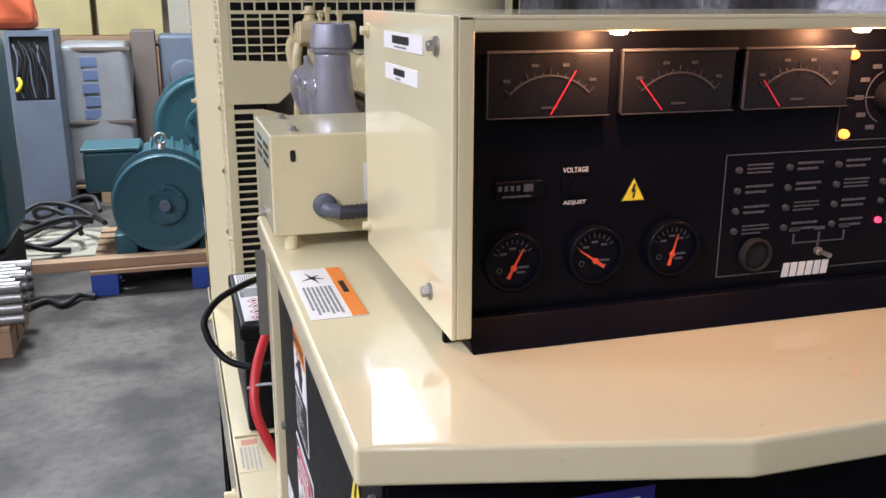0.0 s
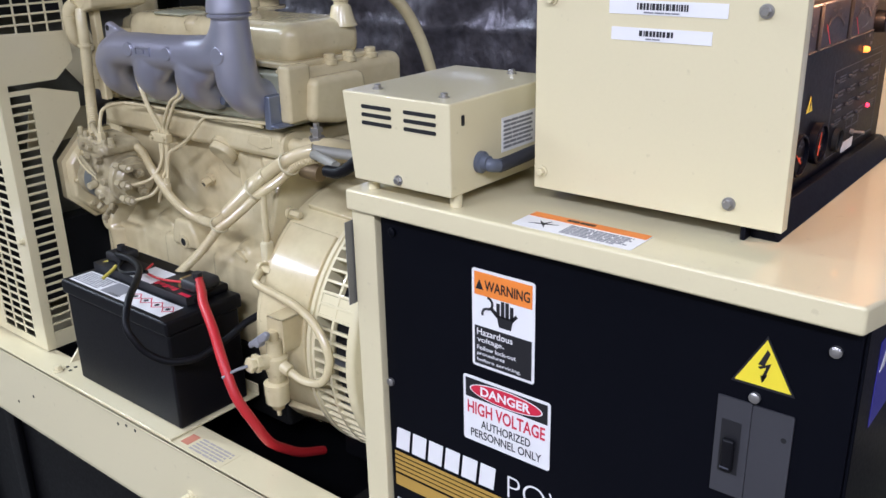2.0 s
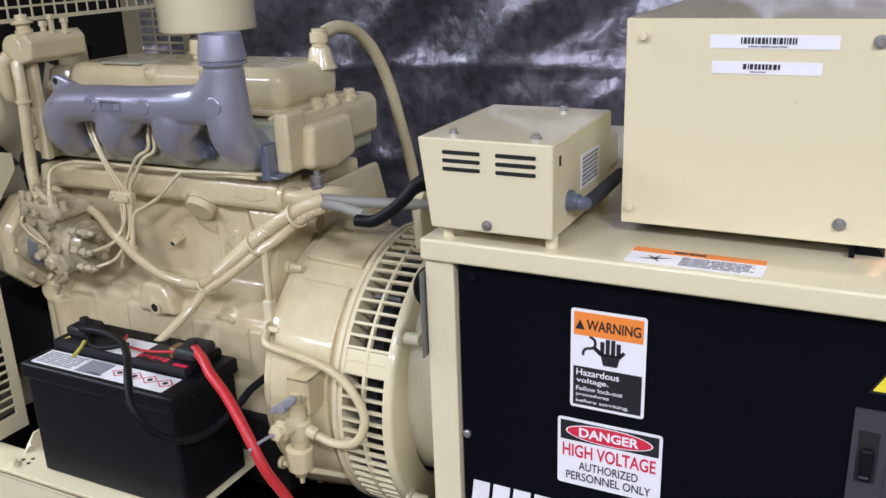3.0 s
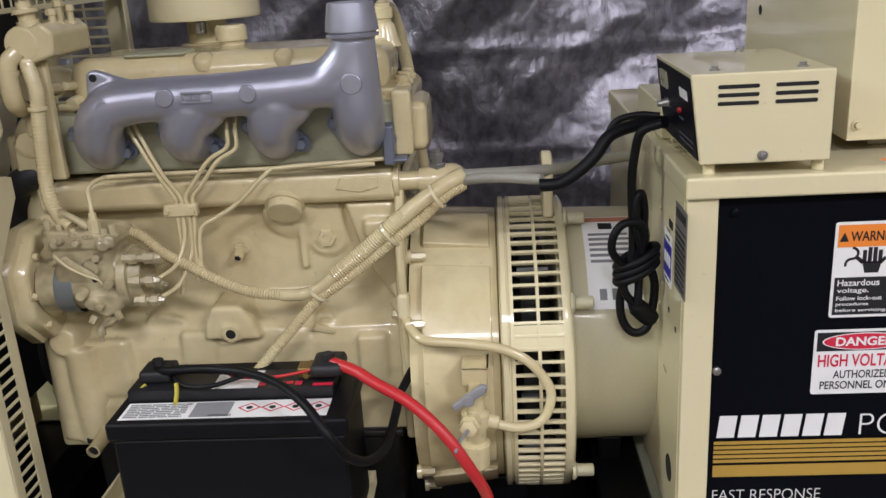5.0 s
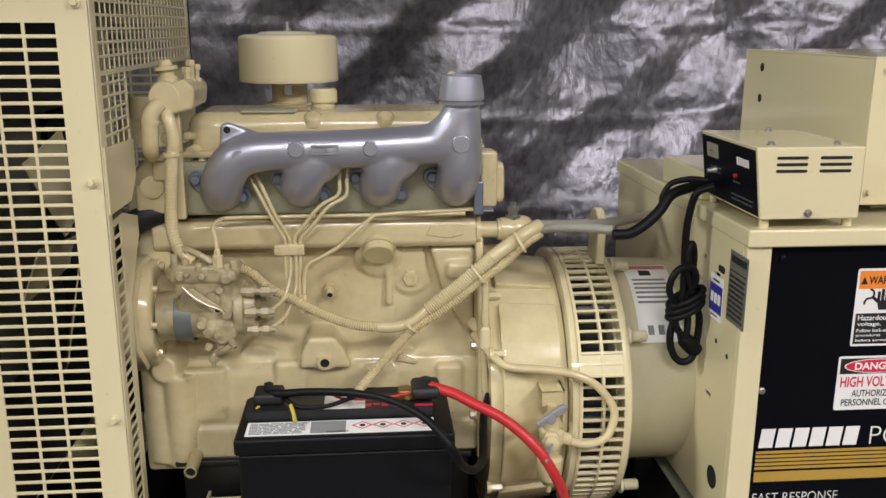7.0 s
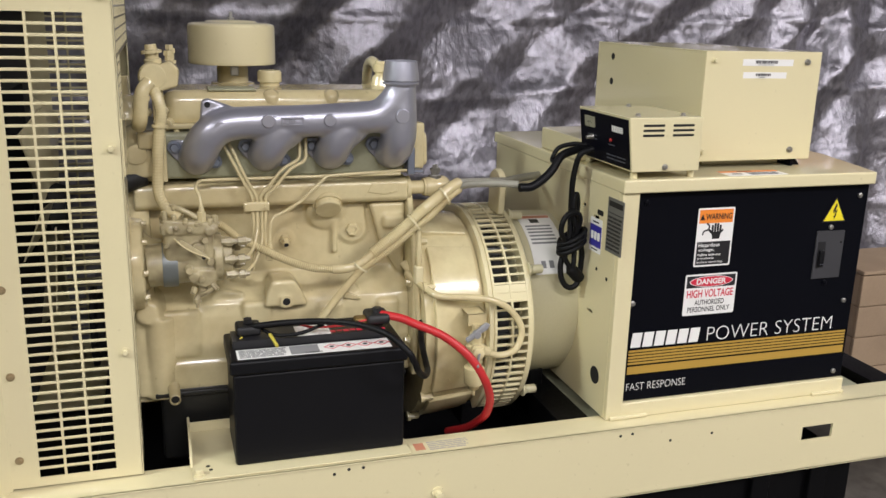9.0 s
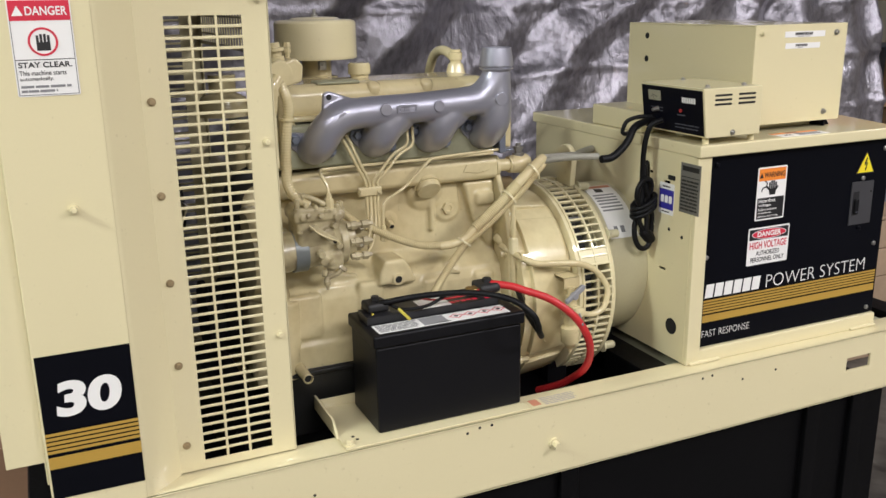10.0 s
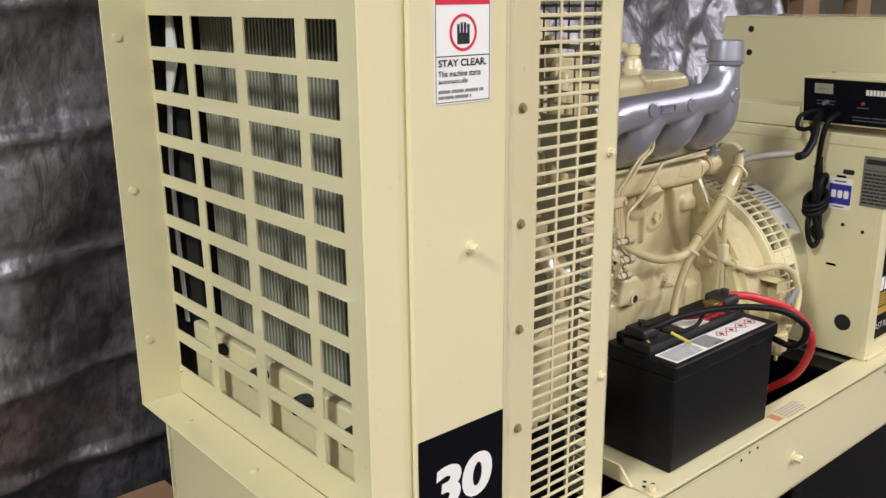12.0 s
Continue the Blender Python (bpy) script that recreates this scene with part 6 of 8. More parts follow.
part("lettering", sp.words("DANGER", s0 + ww / 2, t0 + 0.0735, 0.0135, 0.078, 0.03, 0.0018, "CENTER"), M_WHITE, st)
part("lettering", sp.words("HIGH VOLTAGE", s0 + ww / 2, t0 + 0.042, 0.019, 0.122, 0.02, 0.001, "CENTER"), M_REDINK, st)
part("lettering", sp.words("AUTHORIZED", s0 + ww / 2, t0 + 0.024, 0.0125, 0.078, 0.015, 0.001, "CENTER"), M_INK, st)
part("lettering", sp.words("PERSONNEL ONLY", s0 + ww / 2, t0 + 0.0075, 0.0125, 0.112, 0.015, 0.001, "CENTER"), M_INK, st)


def shock_triangle(sheet, s, t, size, parent):
    hgt = size * 0.9
    bm = B()
    sheet.poly(bm, [(s - size / 2, t), (s + size / 2, t), (s, t + hgt)], 0, 0.0006)
    tr = part("shock_sticker", bm, M_INK, parent, "yellow and black shock hazard triangle")
    bm = B()
    sheet.poly(bm, [(s - size * 0.44, t + size * 0.045), (s + size * 0.44, t + size * 0.045), (s, t + hgt * 0.93)], 0.0006, 0.001)
    part("field", bm, M_YELLOW, tr)
    bm = B()
    k = size
    sheet.poly(bm, [(s + 0.02 * k, t + 0.68 * k), (s - 0.1 * k, t + 0.4 * k), (s + 0.0 * k, t + 0.4 * k), (s + 0.07 * k, t + 0.62 * k)], 0.001, 0.0014)
    sheet.poly(bm, [(s - 0.1 * k, t + 0.36 * k), (s + 0.1 * k, t + 0.46 * k), (s + 0.06 * k, t + 0.4 * k), (s - 0.06 * k, t + 0.33 * k)], 0.001, 0.0014)
    sheet.poly(bm, [(s + 0.1 * k, t + 0.46 * k), (s + 0.0 * k, t + 0.13 * k), (s - 0.02 * k, t + 0.22 * k), (s + 0.03 * k, t + 0.38 * k)], 0.001, 0.0014)
    sheet.poly(bm, [(s - 0.05 * k, t + 0.22 * k), (s + 0.06 * k, t + 0.26 * k), (s - 0.01 * k, t + 0.1 * k)], 0.001, 0.0014)
    part("bolt_mark", bm, M_INK, tr)
    return tr


shock_triangle(sp, yy(1.997), 1.178, 0.066, cab)
# breaker behind its cut-out
M_BRK = paint("grey_breaker_plastic", (0.045, 0.045, 0.05), 0.4, 0.3, 0.05, 40)
bm = B()
sp.rect(bm, yy(2.0405), yy(2.004), 1.041, 1.158, 0, 0.003)
brk = part("breaker", bm, M_BRK, cab, "dark grey moulded circuit breaker")
bm = B()
sp.rect(bm, yy(2.0035), yy(1.961), 1.041, 1.157, 0, 0.0022, 0.002)
part("breaker_plate", bm, M_BRK, brk)
bm = B()
sp.rect(bm, yy(2.034), yy(2.0125), 1.068, 1.132, 0.003, 0.0034)
part("toggle_well", bm, M_INK, brk)
bm = B()
box(bm, -0.014, -0.006, 2.0165, 2.03, 1.072, 1.112, 0.003, 2)
part("toggle", bm, M_BLACKPL, brk)
bm = B()
sp.bars(bm, yy(2.029), yy(2.018), 1.0765, 1.08, 1, 0.0112, 0.0116, 3)
part("print", bm, M_PALEINK, brk)
bm = B()
sp.disc(bm, yy(1.969), 1.128, 0.003, 0.0022, 0.0026, 10)
part("plate_hole", bm, M_DARK, brk)
for by, bz in ((2.50, 1.245), (2.515, 1.015), (1.932, 1.24), (1.935, 0.98), (1.935, 0.795), (2.003, 1.166), (2.0, 1.03)):
    bm = B()
    lathe(bm, (-0.0025, by, bz), (-1, 0, 0), [(0, 0.006), (0.004, 0.006), (0.006, 0.003)], 12)
    part("screw", bm, M_STEEL if bz in (1.015, 1.24, 1.166, 0.98, 0.795) else M_BLACK, cab)
# blue company sticker on the cabinet's end, as plain shapes
se = Sheet((0, CY0 - 0.0002, 0), (1, 0, 0), (0, 0, 1))
bm = B()
se.rect(bm, 0.05, 0.2, 1.14, 1.236, 0, 0.0006)
bs = part("company_sticker", bm, M_BLUEINK, endp, "blue sticker with white and orange print")
bm = B()
se.bars(bm, 0.105, 0.195, 1.195, 1.232, 2, 0.0006, 0.001, 6, 0.6)
se.poly(bm, [(0.058, 1.2), (0.075, 1.2), (0.098, 1.228), (0.085, 1.228)], 0.0006, 0.001)
part("print", bm, M_WHITE, bs)
# orange warning sticker on the lid
sl = Sheet((-0.012, 2.303, 1.2982), (0, -1, 0), (1, 0, 0))
bm = B()
sl.rect(bm, 0, 0.155, 0, 0.054, 0, 0.0006, 0.003)
st = part("lid_sticker", bm, M_WHITE, cab, "white lid sticker with an orange warning band")
bm = B()
sl.rect(bm, 0.001, 0.154, 0.038, 0.053, 0.0006, 0.001)
part("header", bm, M_ORANGE, st)
bm = B()
sl.bars(bm, 0.05, 0.105, 0.042, 0.049, 1, 0.001, 0.0014, 2, 0.8)
part("lettering", bm, M_INK, st)
bm = B()
sl.bars(bm, 0.062, 0.145, 0.004, 0.034, 7, 0.0006, 0.001, 7)
part("print", bm, M_GREY_INK, st)
bm = B()
for a, l in ((20, 0.02), (70, 0.016), (130, 0.014), (200, 0.018), (300, 0.016)):
    c, s = math.cos(radians(a)), math.sin(radians(a))
    sl.poly(bm, [(0.032 - 0.002 * s, 0.019 + 0.002 * c), (0.032 + 0.002 * s, 0.019 - 0.002 * c), (0.032 + l * c, 0.019 + l * 0.8 * s)], 0.0006, 0.001)
part("symbol", bm, M_INK, st)

# ---- instrument box on the lid ----
ib = thing("instrument_box", (0.34, 2.18, 1.298), "cream steel instrument box with a black gauge panel and lit meters", "instrument panel")
IX0, IX1, IY0, IY1, IZ0, IZ1 = 0.081, 0.60, 2.022, 2.332, 1.316, 1.565
bm = B()
box(bm, IX0 + 0.0035, IX0 + 0.0165, IY0, IY0 + 0.004, IZ0, IZ1, 0.0015, 2)
box(bm, IX0 - 0.001, IX0 + 0.004, IY0, IY1, IZ0, IZ1, 0.001)
side = part("side_panel", bm, M_CREAM, ib)
bm = B()
box(bm, IX1 - 0.004, IX1, IY0, IY1, IZ0, IZ1, 0.001)
part("side_panel", bm, M_CREAM, ib)
bm = B()
box(bm, IX0 + 0.004, IX1 - 0.004, IY0, IY1, IZ1 - 0.004, IZ1, 0.001)
box(bm, IX0 + 0.016, IX1 - 0.004, IY0, IY0 + 0.004, IZ1 - 0.012, IZ1 - 0.003, 0.001)
part("top_panel", bm, M_CREAM, ib)
bm = B()
box(bm, IX0 + 0.004, IX1 - 0.004, IY1 - 0.004, IY1, IZ0, IZ1 - 0.004, 0.001)
bk = part("back_panel", bm, M_CREAM, ib)
for hx, hz in ((0.512, 1.464), (0.512, 1.529)):
    bm = B()
    Sheet((0, IY1 + 0.0002, 0), (-1, 0, 0), (0, 0, 1)).disc(bm, -hx, hz, 0.009, 0, 0.0005, 20)
    part("hole", bm, M_DARK, bk)
bm = B()
box(bm, IX0 + 0.05, IX1 - 0.05, 2.07, IY1 - 0.05, 1.2982, IZ0 + 0.002, 0.001)
part("base", bm, M_CREAM, ib)
bm = B()
box(bm, IX0 + 0.005, IX1 - 0.005, 2.062, 2.068, 1.2985, IZ1 - 0.006, 0.001)
face = part("gauge_panel", bm, M_FACE, ib, "black gauge panel with dials, meters and printed labels")
bm = B()
prism(bm, [(2.03, 1.2985), (2.0615, 1.2985), (2.0615, 1.322), (2.05, 1.322)], "x", IX0 + 0.02, IX1 - 0.02, 0.001)
part("lower_lip", bm, M_FACE, ib)
for by, bz in ((2.081, 1.339), (2.32, 1.338), (2.061, 1.542), (2.31, 1.545)):
    bolt("bolt", (IX0 - 0.001, by, bz), (-1, 0, 0), 0.005, 0.008, ib, M_CREAM if by > 2.2 else M_STEEL, "" if by > 2.2 else "zinc bolt")
# barcode labels on the side
sb = Sheet((IX0 - 0.0012, 0, 0), (0, -1, 0), (0, 0, 1))
for y0, y1, z0, z1, seed in ((2.236, 2.1, 1.5325, 1.5475, 1), (2.232, 2.115, 1.5045, 1.5185, 2)):
    bm = B()
    sb.rect(bm, -y0, -y1, z0, z1, 0, 0.0006)
    lb = part("barcode_label", bm, M_WHITE, ib, "white paper barcode label")
    rnd = random.Random(seed)
    s = -y0 + 0.034
    while s < -y1 - 0.044:
        wd = 0.0012 + 0.0025 * rnd.random()
        bm = B()
        sb.rect(bm, s, s + wd, z0 + 0.0052, z1 - 0.0028, 0.0006, 0.001)
        part("bar", bm, M_INK, lb)
        s += wd + 0.0009 + 0.0008 * rnd.random()
    bm = B()
    sb.bars(bm, -y0 + 0.042, -y1 - 0.05, z0 + 0.001, z0 + 0.0038, 1, 0.0006, 0.001, seed)
    part("print", bm, M_GREY_INK, lb)

fz = Sheet((0, 2.0618, 0), (1, 0, 0), (0, 0, 1))
# three moving-coil meters
for (m0, m1), na, seed in (((0.127, 0.237), ((0.001, 1.496), (0.0225, 1.532)), 1), ((0.2475, 0.3585), ((-0.016, 1.497), (-0.038, 1.523)), 2), ((0.3685, 0.481), ((-0.018, 1.496), (-0.037, 1.52)), 3)):
    bm = B()
    box(bm, m0, m1, 2.053, 2.0615, 1.494, 1.547, 0.0015)
    mt = part("meter", bm, M_METER, face, "black rectangular panel meter with a pale scale")
    sf = Sheet((0, 2.0525, 0), (1, 0, 0), (0, 0, 1))
    cx, cz = (m0 + m1) / 2, 1.478
    bm = B()
    sf.ring(bm, cx, cz, 0.0495, 0.0512, 0, 0.0004, 26, 45, 135)
    for k in range(13):
        a = radians(45 + 90 * k / 12)
        c, s = math.cos(a), math.sin(a)
        r0, r1 = 0.0505, 0.0535 if k % 3 else 0.0565
        sf.poly(bm, [(cx + r0 * c - 0.0003 * s, cz + r0 * s + 0.0003 * c), (cx + r0 * c + 0.0003 * s, cz + r0 * s - 0.0003 * c), (cx + r1 * c + 0.0003 * s, cz + r1 * s - 0.0003 * c), (cx + r1 * c - 0.0003 * s, cz + r1 * s + 0.0003 * c)], 0, 0.0004)
    for k in range(4):
        a = radians(50 + 80 * k / 3)
        sf.rect(bm, cx + 0.06 * math.cos(a) - 0.003, cx + 0.06 * math.cos(a) + 0.003, cz + 0.059 * math.sin(a), cz + 0.059 * math.sin(a) + 0.0026, 0, 0.0004)
    sf.rect(bm, cx - 0.007, cx + 0.007, 1.501, 1.503, 0, 0.0004)
    part("scale", bm, M_DIMINK, mt)
    bm = B()
    (n0, n1), (n2, n3) = na
    sf.poly(bm, [(cx + n0 - 0.0007, n1), (cx + n0 + 0.0007, n1), (cx + n2 + 0.0005, n3), (cx + n2 - 0.0005, n3)], 0.0006, 0.001)
    part("needle", bm, M_NEEDLE_RED, mt)
    bm = B()
    box(bm, m0 - 0.0005, m1 + 0.0005, 2.051, 2.0545, 1.5465, 1.549, 0.0006)
    part("bezel_top", bm, M_PALEINK, mt)
    # paler strips paint the glint on the lens's left and bottom edges
    bm = B()
    box(bm, m0 - 0.0004, m0 + 0.0004, 2.0508, 2.054, 1.495, 1.5462, 0)
    part("lens_rim", bm, M_DIMINK, mt)
    bm = B()
    box(bm, m0 + 0.0006, m1, 2.0508, 2.054, 1.4938, 1.4946, 0)
    part("lens_rim", bm, M_DIMINK, mt)
# three round gauges
for gx, na in ((0.155, 62), (0.233, 145), (0.3105, 75)):
    bm = B()
    lathe(bm, (gx, 2.062, 1.3685), (0, -1, 0), [(0, 0.027), (0.008, 0.027), (0.0095, 0.0255), (0.0097, 0.0235), (0.005, 0.0232)], 32, cap=False)
    lathe(bm, (gx, 2.0575, 1.3685), (0, -1, 0), [(0, 0.0235), (0.001, 0.0235)], 32)
    gg = part("gauge", bm, M_FACE, face, "black round gauge with an orange pointer")
    sf = Sheet((0, 2.0564, 0), (1, 0, 0), (0, 0, 1))
    bm = B()
    for k in range(9):
        a = radians(35 + 120 * k / 8)
        c, s = math.cos(a), math.sin(a)
        r0, r1 = 0.0165, 0.0205
        sf.poly(bm, [(gx + r0 * c - 0.0004 * s, 1.3685 + r0 * s + 0.0004 * c), (gx + r0 * c + 0.0004 * s, 1.3685 + r0 * s - 0.0004 * c), (gx + r1 * c + 0.0004 * s, 1.3685 + r1 * s - 0.0004 * c), (gx + r1 * c - 0.0004 * s, 1.3685 + r1 * s + 0.0004 * c)], 0, 0.0004)
    for k in range(3):
        a = radians(50 + 45 * k)
        sf.rect(bm, gx + 0.0125 * math.cos(a) - 0.003, gx + 0.0125 * math.cos(a) + 0.003, 1.3675 + 0.0125 * math.sin(a), 1.3695 + 0.0125 * math.sin(a), 0, 0.0004)
    sf.rect(bm, gx + 0.004, gx + 0.014, 1.3625, 1.3645, 0, 0.0004)
    sf.rect(bm, gx + 0.003, gx + 0.011, 1.358, 1.36, 0, 0.0004)
    sf.ring(bm, gx - 0.013, 1.3615, 0.002, 0.0027, 0, 0.0004, 10)
    part("scale", bm, M_PALEINK, gg)
    bm = B()
    a = radians(na)
    c, s = math.cos(a), math.sin(a)
    sf.poly(bm, [(gx - 0.011 * c - 0.0016 * s, 1.3635 - 0.011 * s + 0.0016 * c), (gx - 0.011 * c + 0.0016 * s, 1.3635 - 0.011 * s - 0.0016 * c), (gx + 0.019 * c + 0.0005 * s, 1.3635 + 0.019 * s - 0.0005 * c), (gx + 0.019 * c - 0.0005 * s, 1.3635 + 0.019 * s + 0.0005 * c)], 0.0006, 0.0012)
    sf.disc(bm, gx, 1.3635, 0.0028, 0.0005, 0.0018, 14)
    part("pointer", bm, M_NEEDLE, gg)
# printed panel outline, lamp rows, switch sockets
bm = B()
fx0, fx1, fz0, fz1, lw = 0.363, 0.588, 1.334, 1.452, 0.0010
fz.rect(bm, fx0, fx1, fz1 - lw, fz1, 0, 0.0005)
fz.rect(bm, fx0, fx0 + lw, fz0, fz1, 0, 0.0005)
fz.rect(bm, fx1 - lw, fx1, fz0, fz1, 0, 0.0005)
fz.rect(bm, fx0, 0.434, fz0, fz0 + lw, 0, 0.0005)
fz.rect(bm, 0.492, fx1, fz0, fz0 + lw, 0, 0.0005)
for z in (1.543, 1.4595):
    fz.rect(bm, 0.481, 0.588, z, z + 0.0008, 0, 0.0005)
fz.rect(bm, 0.481, 0.4818, 1.46, 1.543, 0, 0.0005)
fz.rect(bm, 0.481, 0.52, 1.4995, 1.5003, 0, 0.0005)
fz.ring(bm, 0.535, 1.5, 0.0245, 0.0255, 0, 0.0005, 24, 110, 250)
for k in range(5):
    a = radians(120 + 30 * k)
    fz.rect(bm, 0.535 + 0.033 * math.cos(a) - 0.005, 0.535 + 0.033 * math.cos(a) + 0.005, 1.498 + 0.033 * math.sin(a), 1.502 + 0.033 * math.sin(a), 0, 0.0005)
fz.rect(bm, 0.445, 0.447, 1.362, 1.371, 0, 0.0005)
fz.rect(bm, 0.503, 0.505, 1.362, 1.371, 0, 0.0005)
fz.rect(bm, 0.445, 0.505, 1.361, 1.3622, 0, 0.0005)
fz.rect(bm, 0.474, 0.476, 1.357, 1.371, 0, 0.0005)
for sx in (0.446, 0.475, 0.504):
    fz.rect(bm, sx - 0.006, sx + 0.006, 1.3735, 1.3765, 0, 0.0005)
for c in range(4):
    for r in range(4):
        lx, lz = 0.381 + 0.055 * c, 1.437 - 0.0195 * r
        fz.bars(bm, lx + 0.006, lx + 0.036, lz - 0.005, lz + 0.006, 2 if (r + c) % 3 else 3, 0, 0.0005, 10 * c + r, 0.4)
part("panel_print", bm, M_PALEINK, face)
for c in range(4):
    for r in range(4):
        lx, lz = 0.3775 + 0.055 * c, 1.437 - 0.0195 * r
        bm = B()
        lathe(bm, (lx, 2.062, lz), (0, -1, 0), [(0, 0.0032), (0.003, 0.003), (0.004, 0.0015)], 12)
        part("indicator", bm, M_REDLED if (c, r) == (3, 3) else M_DIMINK, face)
bm = B()
lathe(bm, (0.403, 2.062, 1.354), (0, -1, 0), [(0, 0.0165), (0.006, 0.0165), (0.007, 0.0145), (0.003, 0.0135)], 28, cap=False)
lathe(bm, (0.403, 2.061, 1.354), (0, -1, 0), [(0, 0.0136), (0.0005, 0.0136)], 28)
part("socket", bm, M_DARK, face)
bm = B()
lathe(bm, (0.535, 2.062, 1.5), (0, -1, 0), [(0, 0.016), (0.012, 0.015), (0.014, 0.013)], 20)
part("selector_knob", bm, M_BLACKPL, face)
bm = B()
lathe(bm, (0.475, 2.062, 1.352), (0, -1, 0), [(0, 0.004), (0.004, 0.004), (0.005, 0.002), (0.018, 0.0025)], 12)
part("toggle_switch", bm, M_STEEL, face)
w = 0.054 / 6
for k in range(6):
    bm = B()
    s = 0.4365 + w * k
    fz.poly(bm, [(s, 1.328), (s + w * 0.8, 1.328), (s + w * 0.8 + 0.0015, 1.342), (s + 0.0015, 1.342)], 0, 0.0006)
    part("brand_block", bm, M_WHITE, face)
part("lettering", fz.words("VOLTAGE", 0.213, 1.444, 0.0045, 0.024, 0.01, 0.0005, "CENTER"), M_WHITE, face)
part("lettering", fz.words("ADJUST", 0.213, 1.4145, 0.0045, 0.022, 0.01, 0.0005, "CENTER"), M_WHITE, face)
bm = B()
fz.rect(bm, 0.2, 0.226, 1.4235, 1.4395, 0, 0.0015)
fz.disc(bm, 0.213, 1.4315, 0.004, 0.0015, 0.003, 14)
part("voltage_knob", bm, M_FACE, face)
bm = B()
box(bm, 0.137, 0.18, 2.056, 2.0615, 1.4245, 1.44, 0.001)
hm = part("hour_meter", bm, M_FACE, face)
sf = Sheet((0, 2.0558, 0), (1, 0, 0), (0, 0, 1))
bm = B()
for k in range(4):
    sf.rect(bm, 0.1395 + 0.0055 * k, 0.1425 + 0.0055 * k, 1.432, 1.4365, 0, 0.0004)
sf.rect(bm, 0.1625, 0.171, 1.431, 1.4375, 0, 0.0004)
sf.bars(bm, 0.143, 0.172, 1.4255, 1.4285, 1, 0, 0.0004, 3)
part("digits", bm, M_PALEINK, hm)
shock_triangle(fz, 0.27, 1.4145, 0.0245, face)
# fittings were drawn on a panel 5 % larger: bring them to size
FIT = Matrix(((0.955, 0, 0, 0.119 - 0.128 * 0.955), (0, 1, 0, 0), (0, 0, 0.953, 1.333 - 1.334 * 0.953), (0, 0, 0, 1)))
for ob in face.children_recursive:
    ob.data.transform(FIT)
# panel lamps under the hood
for bx in (0.219, 0.446):
    bm = B()
    lathe(bm, (bx, 2.035, 1.5545), (0, 0, 1), [(-0.005, 0.002), (-0.0045, 0.006), (-0.001, 0.008), (0.006, 0.008)], 14)
    part("panel_lamp", bm, M_BULB, ib, "small warm lit panel lamp")
    la = bpy.data.lights.new("panel_lamp_light", "POINT")
    la.energy, la.color, la.shadow_soft_size = 0.85, (1.0, 0.43, 0.16), 0.006
    ob = new("panel_lamp_light", la)
    ob.location = (bx, 2.027, 1.547)
for p in ((0.463, 1.529), (0.463, 1.459)):
    bm = B()
    lathe(bm, (p[0], 2.062, p[1]), (0, -1, 0), [(0, 0.0042), (0.004, 0.0042), (0.007, 0.0025)], 14)
    part("pilot_lamp", bm, M_AMBER, face, "amber lit pilot lamp")

# ---- battery charger on the lid ----
chg = thing("battery_charger", (0.11, 2.47, 1.298), "cream steel battery charger with a black front panel", "battery charger")
bm = B()
QX0, QX1, QY0 = -0.017, 0.222, 2.388
prism(bm, [(QY0, 1.314), (2.551, 1.314), (2.566, 1.43), (QY0, 1.43)], "x", QX0, QX1, 0.0025, 2)
sh_ = part("shell", bm, M_CREAM, chg)
n_ = Vector((0, 0.116, -0.015)).normalized()
up_ = Vector((0, 0.015, 0.116)).normalized()
qf = Sheet(Vector((0.1025, 2.5585, 1.372)) + n_ * 0.0003, (-1, 0, 0), up_)
bm = B()
qf.rect(bm, -0.114, 0.114, -0.054, 0.053, 0, 0.001)
fp_ = part("front_panel", bm, M_FACE, chg, "black printed front panel with a small meter")
bm = B()
qf.rect(bm, -0.085, -0.04, 0.018, 0.042, 0.001, 0.004)
mt = part("meter", bm, M_DIAL, fp_)
bm = B()
qf.ring(bm, -0.0625, 0.012, 0.018, 0.019, 0.004, 0.0044, 14, 50, 130)
qf.poly(bm, [(-0.063, 0.02), (-0.062, 0.02), (-0.068, 0.034)], 0.004, 0.0044)
part("scale", bm, M_INK, mt)
w = 0.05 / 6
for k in range(6):
    bm = B()
    s = 0.04 + w * k
    qf.rect(bm, s, s + w * 0.8, 0.02, 0.033, 0.001, 0.0015)
    part("brand_block", bm, M_WHITE, fp_)
bm = B()
qf.bars(bm, -0.08, -0.03, -0.012, 0.004, 2, 0.001, 0.0014, 12, 0.3)
qf.bars(bm, 0.01, 0.1, -0.046, -0.03, 2, 0.001, 0.0014, 13, 0.35)
qf.bars(bm, 0.02, 0.05, -0.014, -0.008, 1, 0.001, 0.0014, 14, 0.5)
part("print", bm, M_PALEINK, fp_)
bm = B()
lathe(bm, qf.at(0.035, 0.0, 0.001), qf.n, [(0, 0.004), (0.004, 0.004), (0.005, 0.002)], 12)
part("indicator", bm, plain("dull_red_lens", (0.35, 0.03, 0.03), 0.3), fp_)
bm = B()
lathe(bm, qf.at(-0.055, -0.004, 0.001), qf.n, [(0, 0.007), (0.004, 0.006), (0.016, 0.004)], 12)
part("toggle", bm, M_STEEL, fp_)
